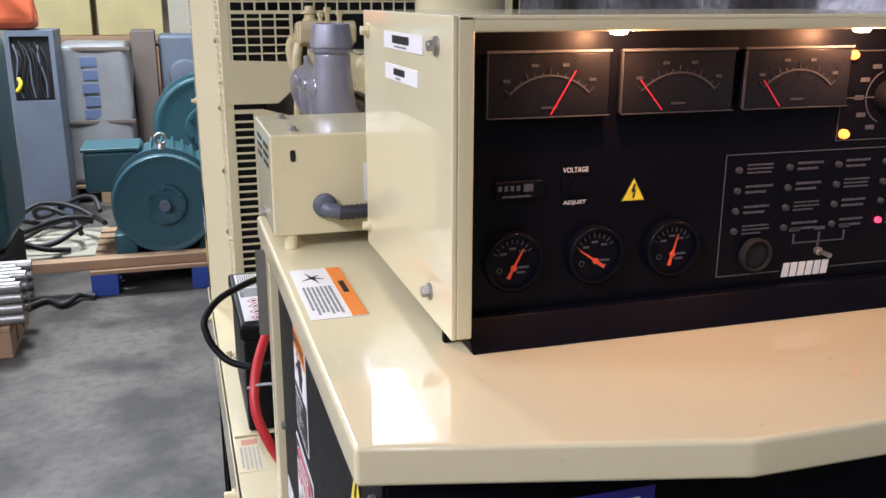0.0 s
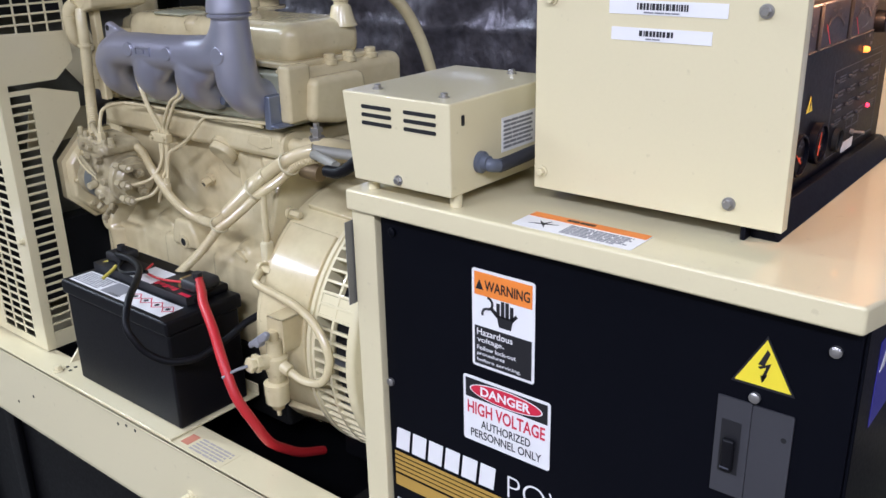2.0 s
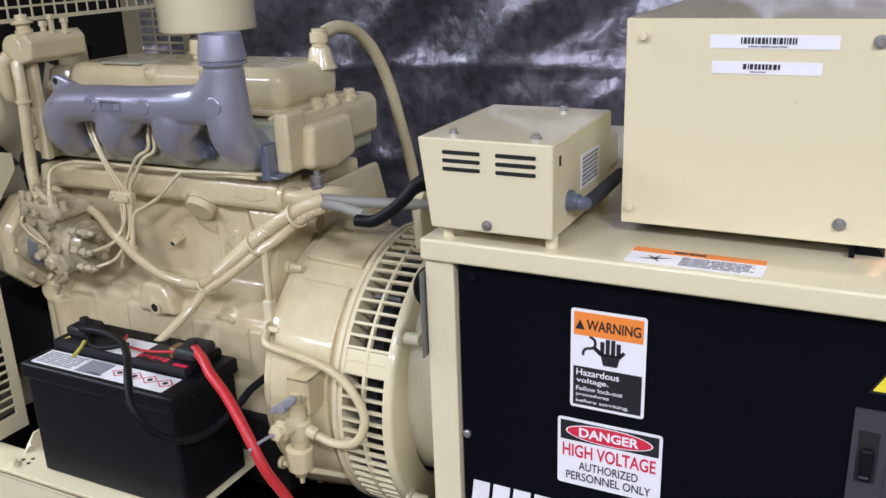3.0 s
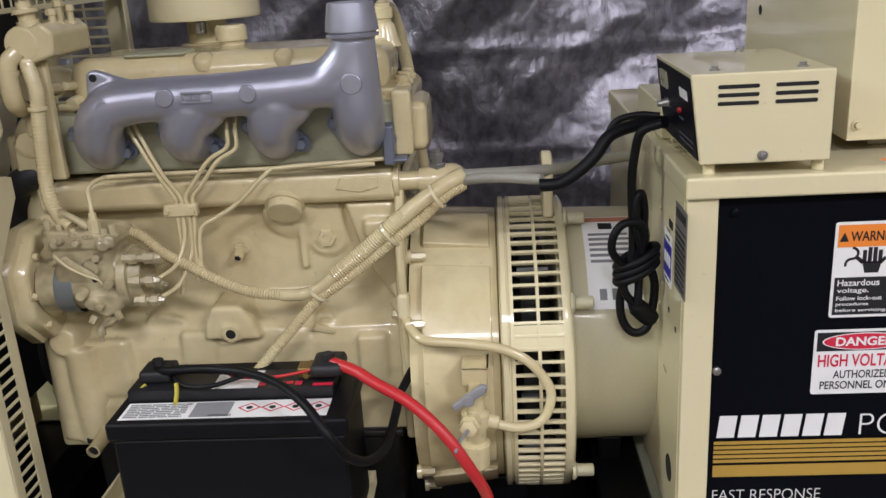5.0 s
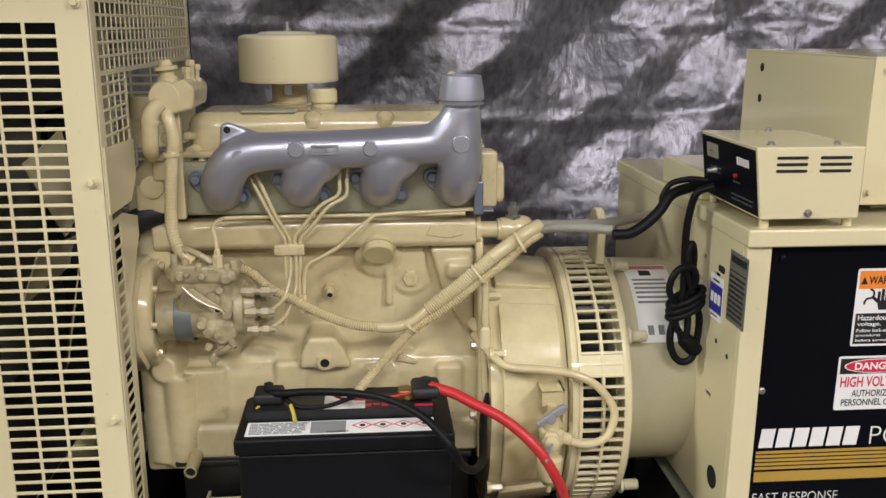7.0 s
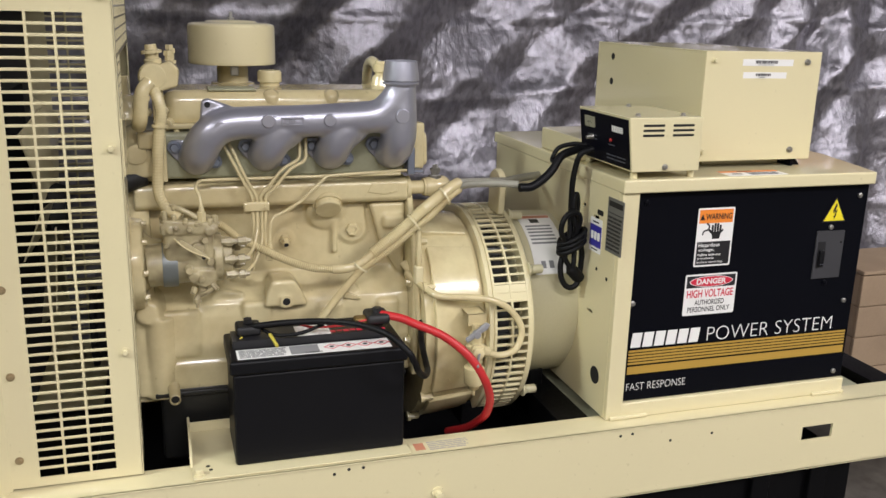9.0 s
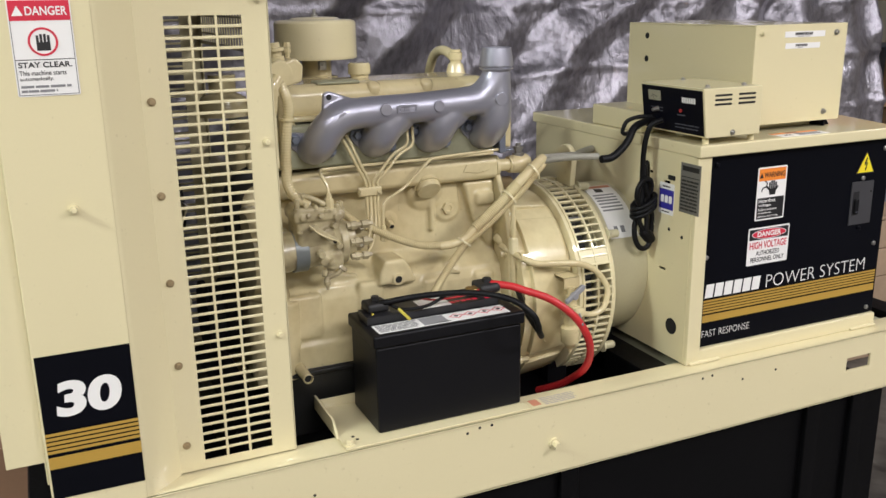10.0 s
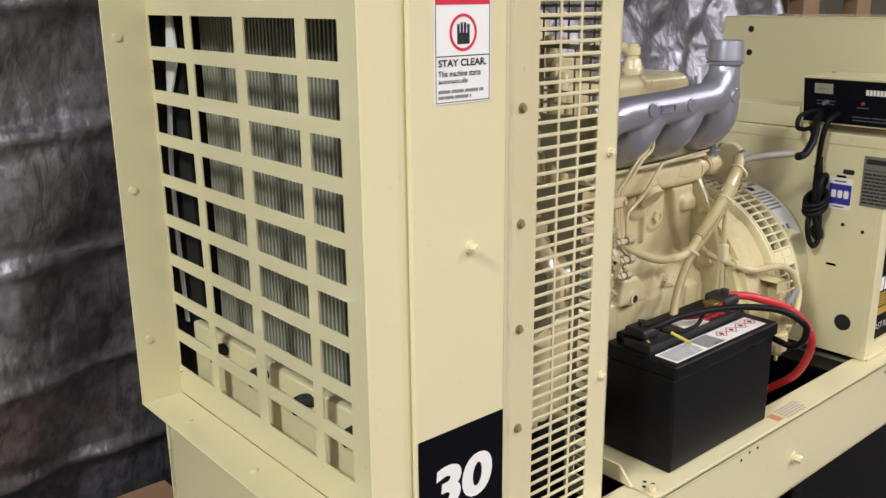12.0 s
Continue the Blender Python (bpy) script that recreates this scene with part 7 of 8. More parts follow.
# vent slots on the side
ss = Sheet((QX0 - 0.0002, 0, 0), (0, -1, 0), (0, 0, 1))
for c0, c1 in ((2.532, 2.481), (2.461, 2.409)):
    for k in range(3):
        bm = B()
        ss.rect(bm, -c0, -c1, 1.3895 + 0.0105 * k, 1.3945 + 0.0105 * k, 0, 0.0004, 0.002)
        part("vent_slot", bm, M_DARK, chg)
for p, d in (((QX0, 2.473, 1.324), (-1, 0, 0)), ((QX0 + 0.03, 2.42, 1.43), (0, 0, 1)), ((QX0 + 0.03, 2.53, 1.43), (0, 0, 1)), ((0.2, 2.45, 1.43), (0, 0, 1))):
    bolt("screw", p, d, 0.0045, 0.006, chg, M_STEEL)
for fx in (0.003, 0.215):
    for fy in (2.396, 2.535):
        bm = B()
        cyl(bm, (fx, fy, 1.2983), (fx, fy, 1.3145), 0.008, n=14)
        part("foot", bm, M_CREAM, chg)
# back face: key slot, label, strain relief with its flex
sk = Sheet((0, QY0 - 0.0002, 0), (1, 0, 0), (0, 0, 1))
bm = B()
sk.rect(bm, 0.005, 0.011, 1.4, 1.413, 0, 0.0005, 0.002)
part("key_slot", bm, M_DARK, chg)
bm = B()
sk.rect(bm, 0.088, 0.165, 1.35, 1.395, 0, 0.0006)
lb = part("label", bm, M_WHITE, chg, "white printed label")
bm = B()
sk.bars(bm, 0.092, 0.16, 1.353, 1.392, 7, 0.0006, 0.001, 21)
part("print", bm, M_GREY_INK, lb)
bm = B()
lathe(bm, (0.042, QY0, 1.348), (0, -1, 0), [(0, 0.014), (0.005, 0.014), (0.007, 0.0105), (0.014, 0.0095)], 20)
tube(bm, [(0.042, QY0 - 0.008, 1.348), (0.045, QY0 - 0.015, 1.345), (0.06, QY0 - 0.018, 1.342)], 0.0085, 12)
gl = part("strain_relief", bm, M_BLUEGREY, chg, "blue-grey cable gland")
bm = B()
tube(bm, [(0.055, QY0 - 0.018, 1.342), (0.08, QY0 - 0.02, 1.343), (0.11, QY0 - 0.022, 1.345), (0.15, QY0 - 0.022, 1.346), (0.2, QY0 - 0.022, 1.347)], 0.008, 12, 6, 0.001, 0.006)
part("flex", bm, M_FLEX, chg)
# the charger's leads: a bundle to the conduit and a knotted mains cord hanging down
bm = B()
tube(bm, [(0.118, 2.75, 1.262), (0.118, 2.72, 1.264), (0.12, 2.69, 1.282), (0.125, 2.667, 1.303), (0.135, 2.645, 1.328), (0.15, 2.605, 1.338), (0.165, 2.572, 1.338), (0.17, 2.56, 1.336)], 0.0095, 10)
whole("charger_lead", bm, M_CABLE, "black bundled charger leads entering a grey conduit", "cable")
bm = B()
tube(bm, [(0.165, 2.57, 1.347), (0.175, 2.6, 1.348), (0.185, 2.63, 1.338), (0.182, 2.645, 1.315), (0.165, 2.65, 1.31), (0.145, 2.652, 1.314), (0.133, 2.662, 1.307)], 0.0055, 8)
whole("charger_lead", bm, M_CABLE, "black charger lead looping beside the bundle", "cable")
mc = thing("mains_cord", (0.13, 2.606, 1.12), "knotted black mains cord hanging against the cabinet", "cable")
bm = B()
cord = [(0.118, 2.575, 1.345), (0.125, 2.603, 1.332), (0.132, 2.611, 1.296), (0.134, 2.614, 1.26), (0.136, 2.613, 1.22), (0.138, 2.611, 1.175), (0.136, 2.612, 1.135), (0.14, 2.62, 1.105), (0.138, 2.629, 1.075), (0.134, 2.628, 1.045),
        (0.13, 2.618, 1.024), (0.128, 2.604, 1.018), (0.128, 2.59, 1.026), (0.132, 2.583, 1.046), (0.136, 2.578, 1.075), (0.136, 2.579, 1.105), (0.14, 2.59, 1.135), (0.142, 2.594, 1.18), (0.142, 2.594, 1.215), (0.138, 2.6, 1.238), (0.134, 2.608, 1.226), (0.13, 2.606, 1.19), (0.126, 2.598, 1.15)]
tube(bm, cord, 0.0068, 9, 5)
part("hanging_loop", bm, M_CABLE, mc)
bm = B()
tube(bm, [(0.13, 2.604, 1.14), (0.122, 2.595, 1.175), (0.116, 2.604, 1.198), (0.112, 2.628, 1.2), (0.11, 2.643, 1.183), (0.112, 2.645, 1.158), (0.118, 2.632, 1.138), (0.128, 2.615, 1.128)], 0.0064, 9, 5)
part("side_loop", bm, M_CABLE, mc)
for k in range(3):
    bm = B()
    tube(bm, [(0.135 + 0.024 * math.cos(a), 2.606 + 0.03 * math.sin(a), 1.117 + 0.0115 * k - 0.016 * math.sin(a)) for a in [math.tau * n / 10 + 0.4 * k for n in range(11)]], 0.0062, 8, 3)
    part("knot_turn", bm, M_CABLE, mc)
bm = B()
tube(bm, [(0.13, 2.618, 1.12), (0.124, 2.626, 1.095), (0.124, 2.614, 1.072), (0.126, 2.6, 1.06), (0.13, 2.592, 1.05)], 0.0064, 8, 4)
part("tail", bm, M_CABLE, mc)
bm = B()
tube(bm, [(0.13, 2.602, 1.12), (0.122, 2.604, 1.09), (0.12, 2.606, 1.066)], 0.0064, 8, 4)
part("tail", bm, M_CABLE, mc)
bm = B()
lathe(bm, (0.128, 2.606, 1.062), (0.1, -0.72, -0.7), [(-0.012, 0.007), (-0.004, 0.011), (0.0, 0.0145), (0.022, 0.0155), (0.036, 0.013), (0.037, 0.008)], 12)
part("plug", bm, M_CABLE, mc)

# ---- battery ----
bat = thing("battery", (0.06, 3.22, 0.744), "black plastic starter battery with a printed top label", "battery")
BX0, BX1, BY0, BY1 = -0.027, 0.145, 3.038, 3.397
bm = B()
prism(bm, [(BX0 + 0.006, BY0 + 0.006), (BX1 - 0.006, BY0 + 0.006), (BX1 - 0.006, BY1 - 0.006), (BX0 + 0.006, BY1 - 0.006)], "z", 0.7435, 0.938, 0.006, 3)
case_ = part("case", bm, M_BLACKPL, bat)
bm = B()
box(bm, BX0, BX1, BY0, BY1, 0.9385, 0.968, 0.006, 3)
lid_ = part("lid", bm, M_BLACKPL, bat)
bm = B()
box(bm, BX0 + 0.085, BX1 - 0.004, BY0 + 0.03, BY1 - 0.03, 0.966, 0.984, 0.006, 2)
part("vent_block", bm, M_BLACKPL, bat)
st_ = Sheet((BX0 + 0.012, BY1 - 0.012, 0.9682), (0, -1, 0), (1, 0, 0))
bm = B()
st_.rect(bm, 0.005, 0.315, 0, 0.05, 0, 0.0006)
tl = part("top_label", bm, M_WHITE, bat, "white battery label with hazard symbols")
bm = B()
st_.bars(bm, 0.01, 0.105, 0.004, 0.046, 8, 0.0006, 0.001, 31)
part("print", bm, M_GREY_INK, tl)
part("lettering", st_.words("DANGER", 0.172, 0.01, -0.006, -0.035, 0.02, 0.001), M_INK, tl)
bm = B()
st_.rect(bm, 0.11, 0.168, 0.003, 0.047, 0.0006, 0.0009)
part("print", bm, M_WRAP, tl)
for k in range(4):
    bm = B()
    cx, cy, q = 0.195 + 0.0345 * k, 0.028, 0.0175
    for a in range(4):
        p, r = radians(90 * a), radians(90 * a + 90)
        st_.poly(bm, [(cx + q * math.cos(p), cy + q * 0.8 * math.sin(p)), (cx + q * math.cos(r), cy + q * 0.8 * math.sin(r)), (cx + 0.82 * q * math.cos(r), cy + 0.65 * q * math.sin(r)), (cx + 0.82 * q * math.cos(p), cy + 0.65 * q * math.sin(p))], 0.0006, 0.001)
    part("hazard_mark", bm, M_REDINK, tl)
    bm = B()
    st_.disc(bm, cx, cy, 0.005, 0.0006, 0.001, 10)
    part("hazard_mark", bm, M_INK, tl)
bm = B()
st_.rect(bm, 0.0, 0.315, 0.058, 0.12, 0, 0.0166)
for v in bm.verts:
    pass
tp = part("brand_label", bm, M_INK, bat, "black and red label with a white corner")
bm = B()
st_.rect(bm, 0.13, 0.2, 0.06, 0.118, 0.0166, 0.017)
part("print", bm, M_WHITE, tp)
bm = B()
for k in range(5):
    st_.rect(bm, 0.2 + 0.014 * k, 0.211 + 0.014 * k, 0.066 + 0.004 * (k % 2), 0.078, 0.0166, 0.0172)
st_.rect(bm, 0.285, 0.315, 0.062, 0.07, 0.0166, 0.0172)
part("print", bm, M_REDINK, tp)
for ty in (3.345, 3.085):
    bm = B()
    lathe(bm, (0.085, ty, 0.974), (0, 0, 1), [(0, 0.012), (0.004, 0.012), (0.005, 0.009), (0.02, 0.008)], 16)
    part("terminal", bm, M_STEEL, bat)
# terminal clamps and cables
bm = B()
box(bm, 0.065, 0.115, 3.325, 3.375, 0.985, 1.005, 0.006, 2)
cyl(bm, (0.09, 3.35, 1.0), (0.09, 3.35, 1.016), 0.009, n=6)
whole("cable_clamp", bm, M_RUBBER, "dark negative battery clamp on its terminal", "battery clamp")
bm = B()
box(bm, 0.055, 0.115, 3.055, 3.105, 0.99, 1.012, 0.008, 2)
cyl(bm, (0.08, 3.08, 1.01), (0.08, 3.08, 1.022), 0.01, n=6)
whole("cable_clamp", bm, M_RUBBER, "dark positive battery clamp on its terminal", "battery clamp")
bm = B()
tube(bm, [(0.085, 3.085, 1.008), (0.055, 3.035, 1.003), (0.035, 3.005, 0.993), (0.01, 2.95, 0.97), (-0.012, 2.9, 0.928), (-0.018, 2.866, 0.875), (0.0, 2.845, 0.82), (0.025, 2.843, 0.773), (0.065, 2.85, 0.735), (0.11, 2.86, 0.70), (0.18, 2.88, 0.66)], 0.009, 12)
whole("battery_cable", bm, M_RED, "thick red positive battery cable", "battery cable")
bm = B()
tube(bm, [(0.014, 2.868, 0.92), (0.0, 2.875, 0.918), (-0.016, 2.882, 0.914), (-0.028, 2.886, 0.909)], 0.0028, 6)
whole("cable_tie", bm, M_WRAP, "white cable tie holding the red cable to a union", "cable tie", "cable ties")
bm = B()
tube(bm, [(0.09, 3.36, 0.997), (0.068, 3.328, 1.006), (0.062, 3.27, 1.01), (0.035, 3.2, 1.016), (-0.01, 3.14, 1.02), (-0.06, 3.09, 1.012), (-0.09, 3.058, 0.985), (-0.088, 3.042, 0.958), (-0.075, 3.03, 0.933), (-0.05, 3.01, 0.912), (-0.01, 2.992, 0.905), (0.03, 2.985, 0.912), (0.07, 2.98, 0.925), (0.1, 2.975, 0.94), (0.15, 2.96, 0.955)], 0.0068, 12)
whole("battery_cable", bm, M_CABLE, "black negative battery cable draped over the battery", "battery cable")
bm = B()
box(bm, 0.07, 0.098, 3.095, 3.128, 0.985, 1.003, 0.004, 2)
cyl(bm, (0.06, 3.112, 0.994), (0.108, 3.112, 0.994), 0.005, n=6)
whole("terminal_lug", bm, paint("dull_brass", (0.3, 0.2, 0.07), 0.4, 0.4, 0.1, 40, metal=0.7), "dull brass lug bolted to the positive terminal", "terminal lug")
bm = B()
tube(bm, [(0.085, 3.33, 1.0), (0.05, 3.3, 0.99), (0.035, 3.25, 0.995), (0.05, 3.2, 1.005)], 0.004, 8)
whole("battery_wire", bm, M_CABLE, "thin black wire on the battery top", "wire")
bm = B()
tube(bm, [(0.095, 3.25, 0.995), (0.06, 3.22, 0.9965), (0.055, 3.16, 0.997), (0.07, 3.1, 1.0)], 0.0025, 8)
whole("battery_wire", bm, M_RED, "thin red wire on the battery top", "wire")
bm = B()
tube(bm, [(0.05, 3.31, 0.992), (0.035, 3.305, 0.986), (0.012, 3.3, 0.9795)], 0.0035, 8)
whole("wire_terminal", bm, M_TERMINAL, "yellow insulated ring terminal lying on the battery", "wire terminal", "wire terminals")
bm = B()
tube(bm, [(0.065, 3.365, 0.984), (0.05, 3.372, 0.98)], 0.0035, 8)
whole("wire_terminal", bm, M_TERMINAL, "yellow insulated ring terminal beside the negative clamp", "wire terminal", "wire terminals")


# ---- the hall behind: motors, pallets, machines ----
def motor(x, y, z, r, length, label, terminal_side=-1):
    t = thing("electric_motor", (x, y, z), label, "motor", "teal motors")
    zc = z + r + 0.03
    bm = B()
    lathe(bm, (x, y, zc), (0, 1, 0), [(0.012, 0.02), (0.012, r * 0.84), (0.0, r * 0.9), (0.0, r * 0.97), (0.012, r), (0.05, r), (0.055, r * 0.9), (0.16, r * 0.92), (0.165, r * 1.04), (0.2, r * 1.04), (0.205, r * 0.92), (length, r * 0.92), (length + 0.04, r * 0.8)], 48)
    body = part("body", bm, M_TEAL, t)
    bm = B()
    lathe(bm, (x, y + 0.011, zc), (0, -1, 0), [(0, r * 0.42), (0.02, r * 0.4), (0.022, r * 0.3), (0.012, r * 0.26), (0.012, 0.02)], 32)
    part("bearing_cover", bm, M_TEAL, t)
    bm = B()
    cyl(bm, (x, y + 0.02, zc), (x, y - 0.05, zc), 0.03, n=18)
    part("shaft", bm, M_GREYM, t)
    for k in range(6):
        a = math.tau * (k + 0.5) / 6
        bolt("cover_bolt", (x + r * 0.35 * math.cos(a), y - 0.0085, zc + r * 0.35 * math.sin(a)), (0, -1, 0), 0.012, 0.01, t, M_TEAL)
    for k in range(28):
        a = math.tau * k / 28
        bm = B()
        c, s = math.cos(a), math.sin(a)
        box(bm, r * 0.9, r * 1.0, y + 0.21, y + length, -0.006, 0.006, 0)
        for v in bm.verts:
            px, pz = v.co.x, v.co.z
            v.co = Vector((x + px * c - pz * s, v.co.y, zc + px * s + pz * c))
        part("fin", bm, M_TEAL, body)
    bm = B()
    tx = x + terminal_side * r * 0.98
    box(bm, tx - 0.15, tx + 0.15, y + 0.22, y + 0.56, zc + r * 0.15, zc + r * 0.98, 0.02, 2)
    term = part("terminal_box", bm, M_TEAL, t)
    bm = B()
    box(bm, tx - 0.16, tx + 0.16, y + 0.21, y + 0.57, zc + r * 0.98, zc + r * 0.98 + 0.02, 0.006, 2)
    part("terminal_lid", bm, M_TEAL, term)
    for sx in (-1, 1):
        bm = B()
        box(bm, x + sx * r * 0.8 - 0.06, x + sx * r * 0.8 + 0.06, y + 0.06, y + length, z, z + r * 0.5, 0.01)
        part("foot", bm, M_TEAL, t)
    bm = B()
    lathe(bm, (x, y + 0.19, zc + r * 1.02), (0, 0, 1), [(0, 0.03), (0.03, 0.02)], 12)
    tube(bm, [(x + 0.03 * math.cos(a), y + 0.19, zc + r + 0.06 + 0.03 * math.sin(a)) for a in [math.tau * k / 10 for k in range(10)]], 0.01, 8, 3)
    part("lifting_eye", bm, M_STEEL, t)
    return t


def pallet(x0, y0, wx, wy, material, label):
    t = thing("pallet", (x0 + wx / 2, y0 + wy / 2, 0), label, "pallet", "pallets")
    for k in range(3):
        bx = x0 + (wx - 0.14) * k / 2
        for j in range(3):
            by = y0 + (wy - 0.14) * j / 2
            bm = B()
            box(bm, bx, bx + 0.14, by, by + 0.14, 0.018, 0.122, 0.003)
            part("block", bm, material, t)
        bm = B()
        box(bm, bx, bx + 0.14, y0, y0 + wy, 0, 0.018, 0.002)
        part("bottom_board", bm, material, t)
    for k in range(7):
        bm = B()
        by = y0 + (wy - 0.1) * k / 6
        box(bm, x0, x0 + wx, by, by + 0.1, 0.122, 0.144, 0.002)
        part("deck_board", bm, M_WOOD, t)
    return t


pallet(-0.62, 6.35, 1.2, 1.0, M_BLUEP, "blue block pallet with worn timber deck boards")
bm = B()
box(bm, -0.98, 0.35, 6.38, 6.47, 0.1445, 0.2, 0.004)
whole("timber_beam", bm, M_WOOD, "raw timber beam lying on the pallet", "beam")
motor(-0.205, 6.5, 0.146, 0.282, 0.75, "large teal painted electric motor lying on a pallet")
pallet(-0.35, 7.85, 1.2, 1.0, M_BLUEP, "blue block pallet behind the first motor")
bm = B()
box(bm, -0.3, 0.5, 7.9, 8.7, 0.1445, 0.3, 0.006)
whole("timber_block", bm, M_WOOD, "timber packing block on the second pallet", "timber block")
motor(0.1, 7.95, 0.301, 0.355, 0.6, "second teal painted electric motor behind the first", 1)
# teal machine and a pallet of bars further to the side
tm = thing("teal_machine", (-1.3, 6.2, 0), "tall teal painted machine standing on the workshop floor", "machine")
bm = B()
box(bm, -1.7, -0.97, 6.2, 6.9, 0.3, 1.42, 0.1, 4)
part("casing", bm, M_TEAL, tm)
bm = B()
lathe(bm, (-1.3, 6.22, 0.85), (0, -1, 0), [(0, 0.3), (0.05, 0.28), (0.06, 0.1), (0.1, 0.1)], 28)
part("end_cover", bm, M_TEAL, tm)
bm = B()
box(bm, -1.65, -1.0, 6.25, 6.85, 0.0, 0.302, 0.02)
part("plinth", bm, M_DARK, tm)
pallet(-1.7, 5.55, 0.8, 0.5, M_WOOD, "timber pallet with steel bars on it")
bars = thing("steel_bars", (-1.3, 5.8, 0.145), "stack of bright steel bars lying on a pallet", "steel bars", kind="stuff")
bm = B()
for k in range(7):
    for j in range(4):
        cyl(bm, (-1.7, 5.59 + 0.06 * k, 0.172 + 0.05 * j), (-0.84 - 0.03 * (k % 3), 5.59 + 0.06 * k, 0.172 + 0.05 * j), 0.025, n=10)
part("bar_stack", bm, M_STEEL, bars)
# grey cabinet with wiring, an orange cloth on its top
gc = thing("grey_cabinet", (-1.05, 8.6, 0), "open grey electrical cabinet full of dark wiring", "cabinet")
bm = B()
slab_with_holes(bm, "y", 8.4, 8.43, -1.22, -0.9, 0, 1.35, [(-1.19, -0.93, 0.86, 1.31)])
box(bm, -1.22, -0.9, 8.431, 8.9, 0, 1.35, 0.004)
part("body", bm, M_GREYM, gc)
bm = B()
box(bm, -1.19, -0.93, 8.424, 8.43, 0.86, 1.31, 0)
part("inside", bm, M_DARK, gc)
rnd = random.Random(3)
for k in range(10):
    bm = B()
    x = -1.17 + 0.02 * k
    tube(bm, [(x, 8.41, 1.28 - 0.1 * rnd.random()), (x + 0.04 * rnd.random(), 8.39, 1.15), (x + 0.06 * rnd.random() - 0.02, 8.40, 1.0), (x + 0.03, 8.41, 0.88)], 0.006, 6)
    part("wire", bm, M_GREYM if k % 4 == 0 else M_RUBBER, gc)
bm = B()
tube(bm, [(-1.16, 8.4, 1.02), (-1.145, 8.385, 0.99), (-1.155, 8.38, 0.955), (-1.175, 8.39, 0.93)], 0.014, 8)
part("cable_tag", bm, M_YELLOW, gc, "yellow tag on the wiring")
bm = B()
box(bm, -1.21, -0.91, 8.41, 8.425, 0.8, 0.835, 0.004)
part("sill", bm, M_GREYM, gc)
bm = B()
box(bm, -1.42, -0.97, 8.38, 8.8, 1.352, 1.9, 0.12, 5)
bmesh.ops.subdivide_edges(bm, edges=bm.edges[:], cuts=3, use_grid_fill=True)
for v in bm.verts:
    v.co += Vector((1, 1, 0)) * 0.06 * noise.noise(v.co * 5)
    v.co.x -= 0.25 * (v.co.z - 1.352) * (1 if v.co.x > -1.2 else 0)
whole("orange_cloth", bm, M_ORNG, "crumpled orange cloth lying on a grey cabinet", "cloth")
# wrapped crate, cartons, shelf boards
bm = B()
box(bm, -0.95, -0.42, 8.85, 9.4, 0.15, 1.24, 0.05, 3)
bmesh.ops.subdivide_edges(bm, edges=bm.edges[:], cuts=4, use_grid_fill=True)
for v in bm.verts:
    v.co += Vector((1, 1, 0.3)) * 0.05 * noise.noise(v.co * 4)
wc = thing("wrapped_crate", (-0.68, 9.1, 0.15), "crate wrapped in crumpled white plastic film with blue print", "crate")
part("film_wrap", bm, M_WRAP, wc)
bm = B()
for k in range(5):
    box(bm, -0.78 + 0.012 * (k % 2), -0.66, 8.836, 8.842, 0.66 + 0.1 * k, 0.735 + 0.1 * k, 0.002)
part("print", bm, paint("faded_blue_print", (0.12, 0.16, 0.28), 0.5, 0.3, 0, 20), wc, "faded blue print under the film")
for z in (0.62, 1.18):
    bm = B()
    box(bm, -0.96, -0.41, 8.83, 8.845, z, z + 0.03, 0.003)
    part("tape", bm, M_DULLCARD, wc)
pallet(-1.05, 8.8, 0.8, 0.8, M_WOOD, "timber pallet under the wrapped crate")
bm = B()
box(bm, -0.41, -0.22, 9.1, 9.5, 0.0, 1.32, 0.01)
whole("tall_carton", bm, M_DULLCARD, "tall narrow dull brown carton standing on the floor", "carton")
bm = B()
box(bm, -0.2, 0.2, 9.2, 9.7, 0.0, 1.28, 0.03, 3)
lathe(bm, (0.0, 9.21, 0.95), (0, -1, 0), [(0, 0.14), (0.06, 0.12), (0.07, 0.05)], 20)
whole("dark_machine", bm, M_GREYM, "dark grey machine housing with a round cover", "machine")
sf_ = thing("shelf_rack", (-0.3, 10.3, 0), "tall timber shelf rack stacked with yellow cartons", "shelf rack")
for sx in (-1.3, 0.9):
    for sy in (10.0, 10.6):
        bm = B()
        box(bm, sx - 0.05, sx + 0.05, sy - 0.05, sy + 0.05, 0, 3.2, 0.004)
        part("post", bm, M_WOOD, sf_)
for z in (0.4, 1.2, 2.2):
    bm = B()
    box(bm, -1.35, 0.95, 9.94, 10.66, z, z + 0.05, 0.004)
    part("shelf_board", bm, M_WOOD, sf_)
for k, (x, z, w, h, m) in enumerate(((-1.25, 1.251, 0.5, 0.5, M_SHELF), (-0.7, 1.251, 0.55, 0.45, M_SHELF), (-0.1, 1.251, 0.45, 0.5, M_WALL), (-1.2, 0.451, 0.6, 0.6, M_GREYM), (-0.4, 0.451, 0.6, 0.7, M_CARD), (0.35, 0.451, 0.5, 0.5, M_DARK))):
    bm = B()
    box(bm, x, x + w, 9.98, 10.5, z, z + h, 0.01, 2)
    whole("carton", bm, m, "closed carton standing on a timber shelf", "carton", "cartons")
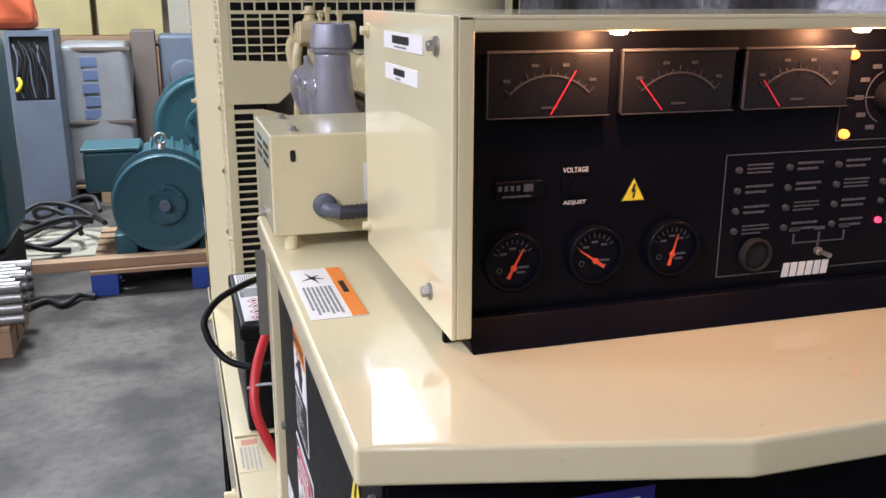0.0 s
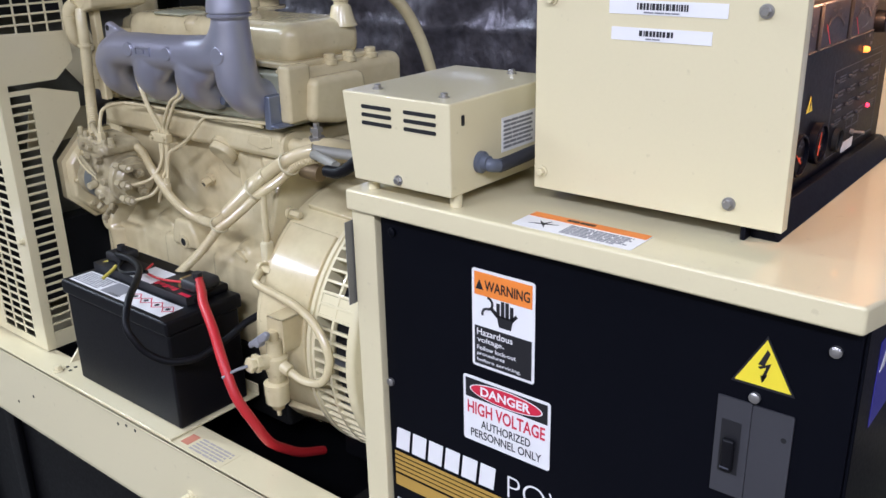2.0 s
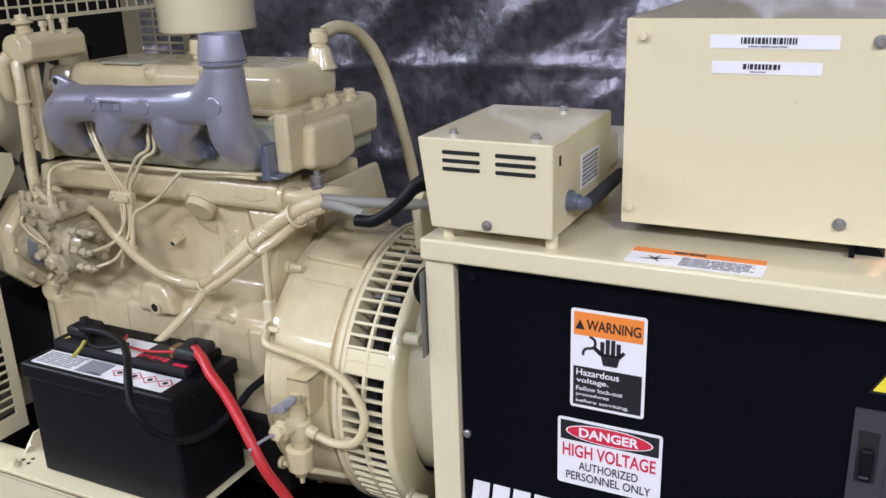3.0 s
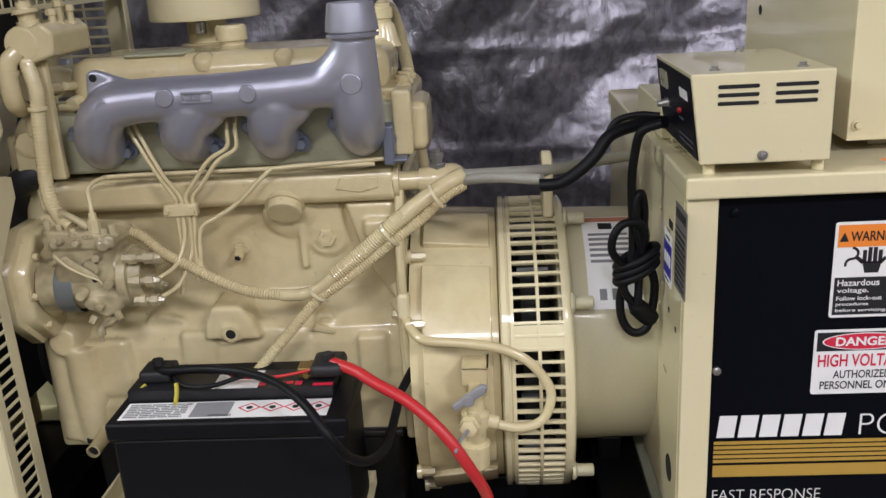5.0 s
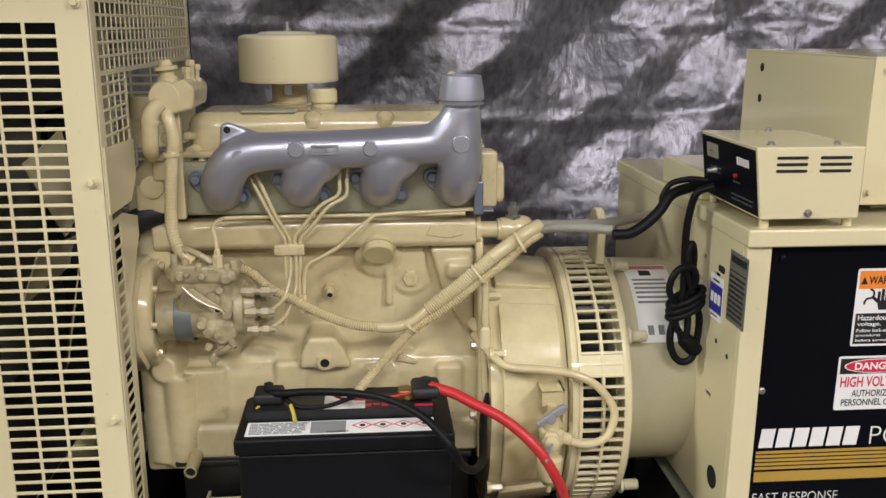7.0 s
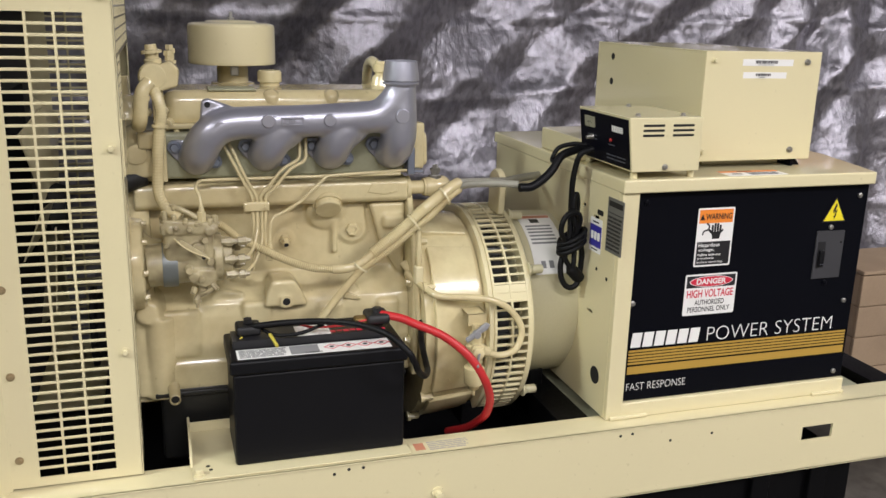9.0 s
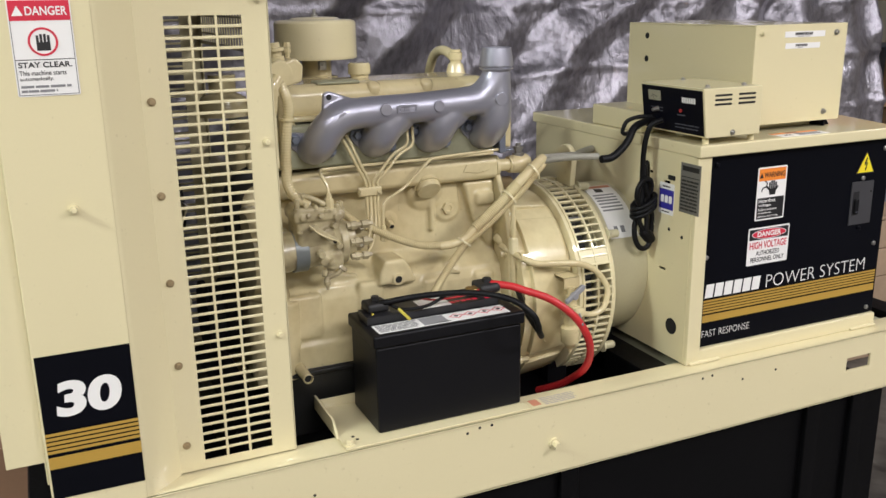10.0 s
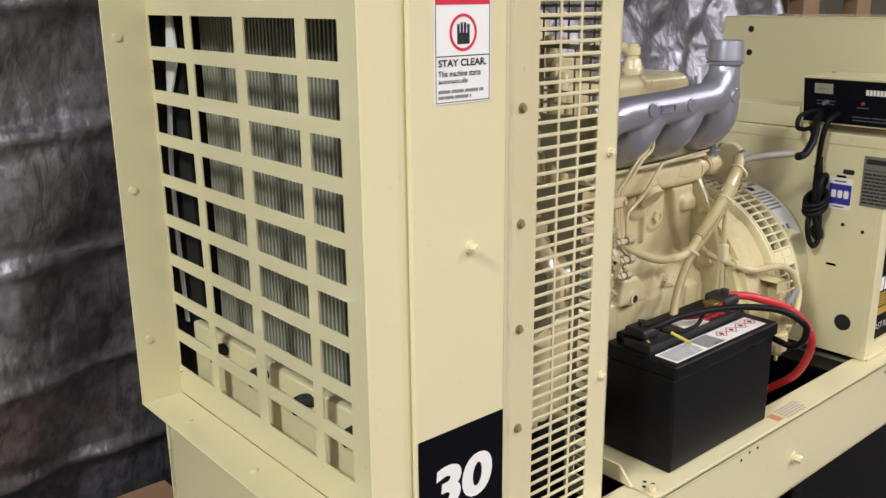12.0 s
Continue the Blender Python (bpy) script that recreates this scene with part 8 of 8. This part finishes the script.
# loose cable on the floor by the pallets
bm = B()
tube(bm, [(-1.0, 6.1, 0.02), (-0.85, 6.3, 0.02), (-0.75, 6.2, 0.02), (-0.68, 6.32, 0.03), (-0.6, 6.3, 0.02)], 0.016, 8)
whole("floor_cable", bm, M_RUBBER, "black cable lying on the concrete floor", "cable")
rnd = random.Random(12)
for k in range(4):
    bm = B()
    c = Vector((-0.98 + 0.05 * k, 7.2 + 0.1 * k, 0.1 + 0.03 * k))
    w = 0.16 + 0.14 * rnd.random()
    tube(bm, [c + Vector((w * math.cos(a) * 1.1, w * math.sin(a), 0.06 * math.sin(2 * a + 2 * k) + 0.05)) for a in [2 * math.pi * j / 9 for j in range(9)]], 0.017, 8)
    whole("hose", bm, M_RUBBER, "black rubber hose coiled in a loose heap", "hose", "loose hoses")
bm = B()
box(bm, -1.15, -0.6, 7.0, 7.7, 0.0, 0.07, 0.012, 2)
whole("flat_carton", bm, M_WALL, "flattened pale carton lying on the floor", "carton")
# timber crate by the hood, stacked timber beyond the tarpaulin
bm = B()
box(bm, 0.82, 1.04, 3.95, 4.75, 0.0, 0.49, 0.006)
whole("wooden_crate", bm, M_CARD, "brown wooden crate standing beside the tarpaulin", "crate")
wcr = thing("wooden_crate", (1.2, 0.6, 0), "tan boarded wooden crate standing in front of the tarpaulin", "crate")
for k in range(5):
    z0 = 0.132 * k
    for x0, x1, y0, y1 in ((1.05, 1.068, 0.34, 0.86), (1.332, 1.35, 0.34, 0.86), (1.0685, 1.3315, 0.34, 0.358), (1.0685, 1.3315, 0.842, 0.86)):
        bm = B()
        box(bm, x0, x1, y0, y1, z0, z0 + 0.128, 0.003)
        part("board", bm, M_CRATE, wcr)
bm = B()
box(bm, 1.045, 1.355, 0.335, 0.865, 0.6605, 0.678, 0.003)
part("lid", bm, M_CRATE, wcr)
tr = thing("timber_rack", (1.9, -0.62, 0), "raw timber stud rack behind the tarpaulin's edge", "rack")
for x, y in ((1.75, -0.3), (1.75, -0.95), (2.3, -0.3), (2.3, -0.95)):
    bm = B()
    box(bm, x - 0.045, x + 0.045, y - 0.09, y + 0.09, 0, 2.4, 0.004)
    part("stud", bm, M_WOOD, tr)
for z in (0.5, 1.05, 1.6, 2.1):
    bm = B()
    box(bm, 1.72, 2.32, -1.1, -0.15, z, z + 0.04, 0.003)
    part("shelf_board", bm, M_WOOD, tr)
    bm = B()
    box(bm, 1.78, 2.28, -1.0, -0.4, z + 0.041, z + 0.3, 0.01)
    part("stored_box", bm, M_GREYM, tr)
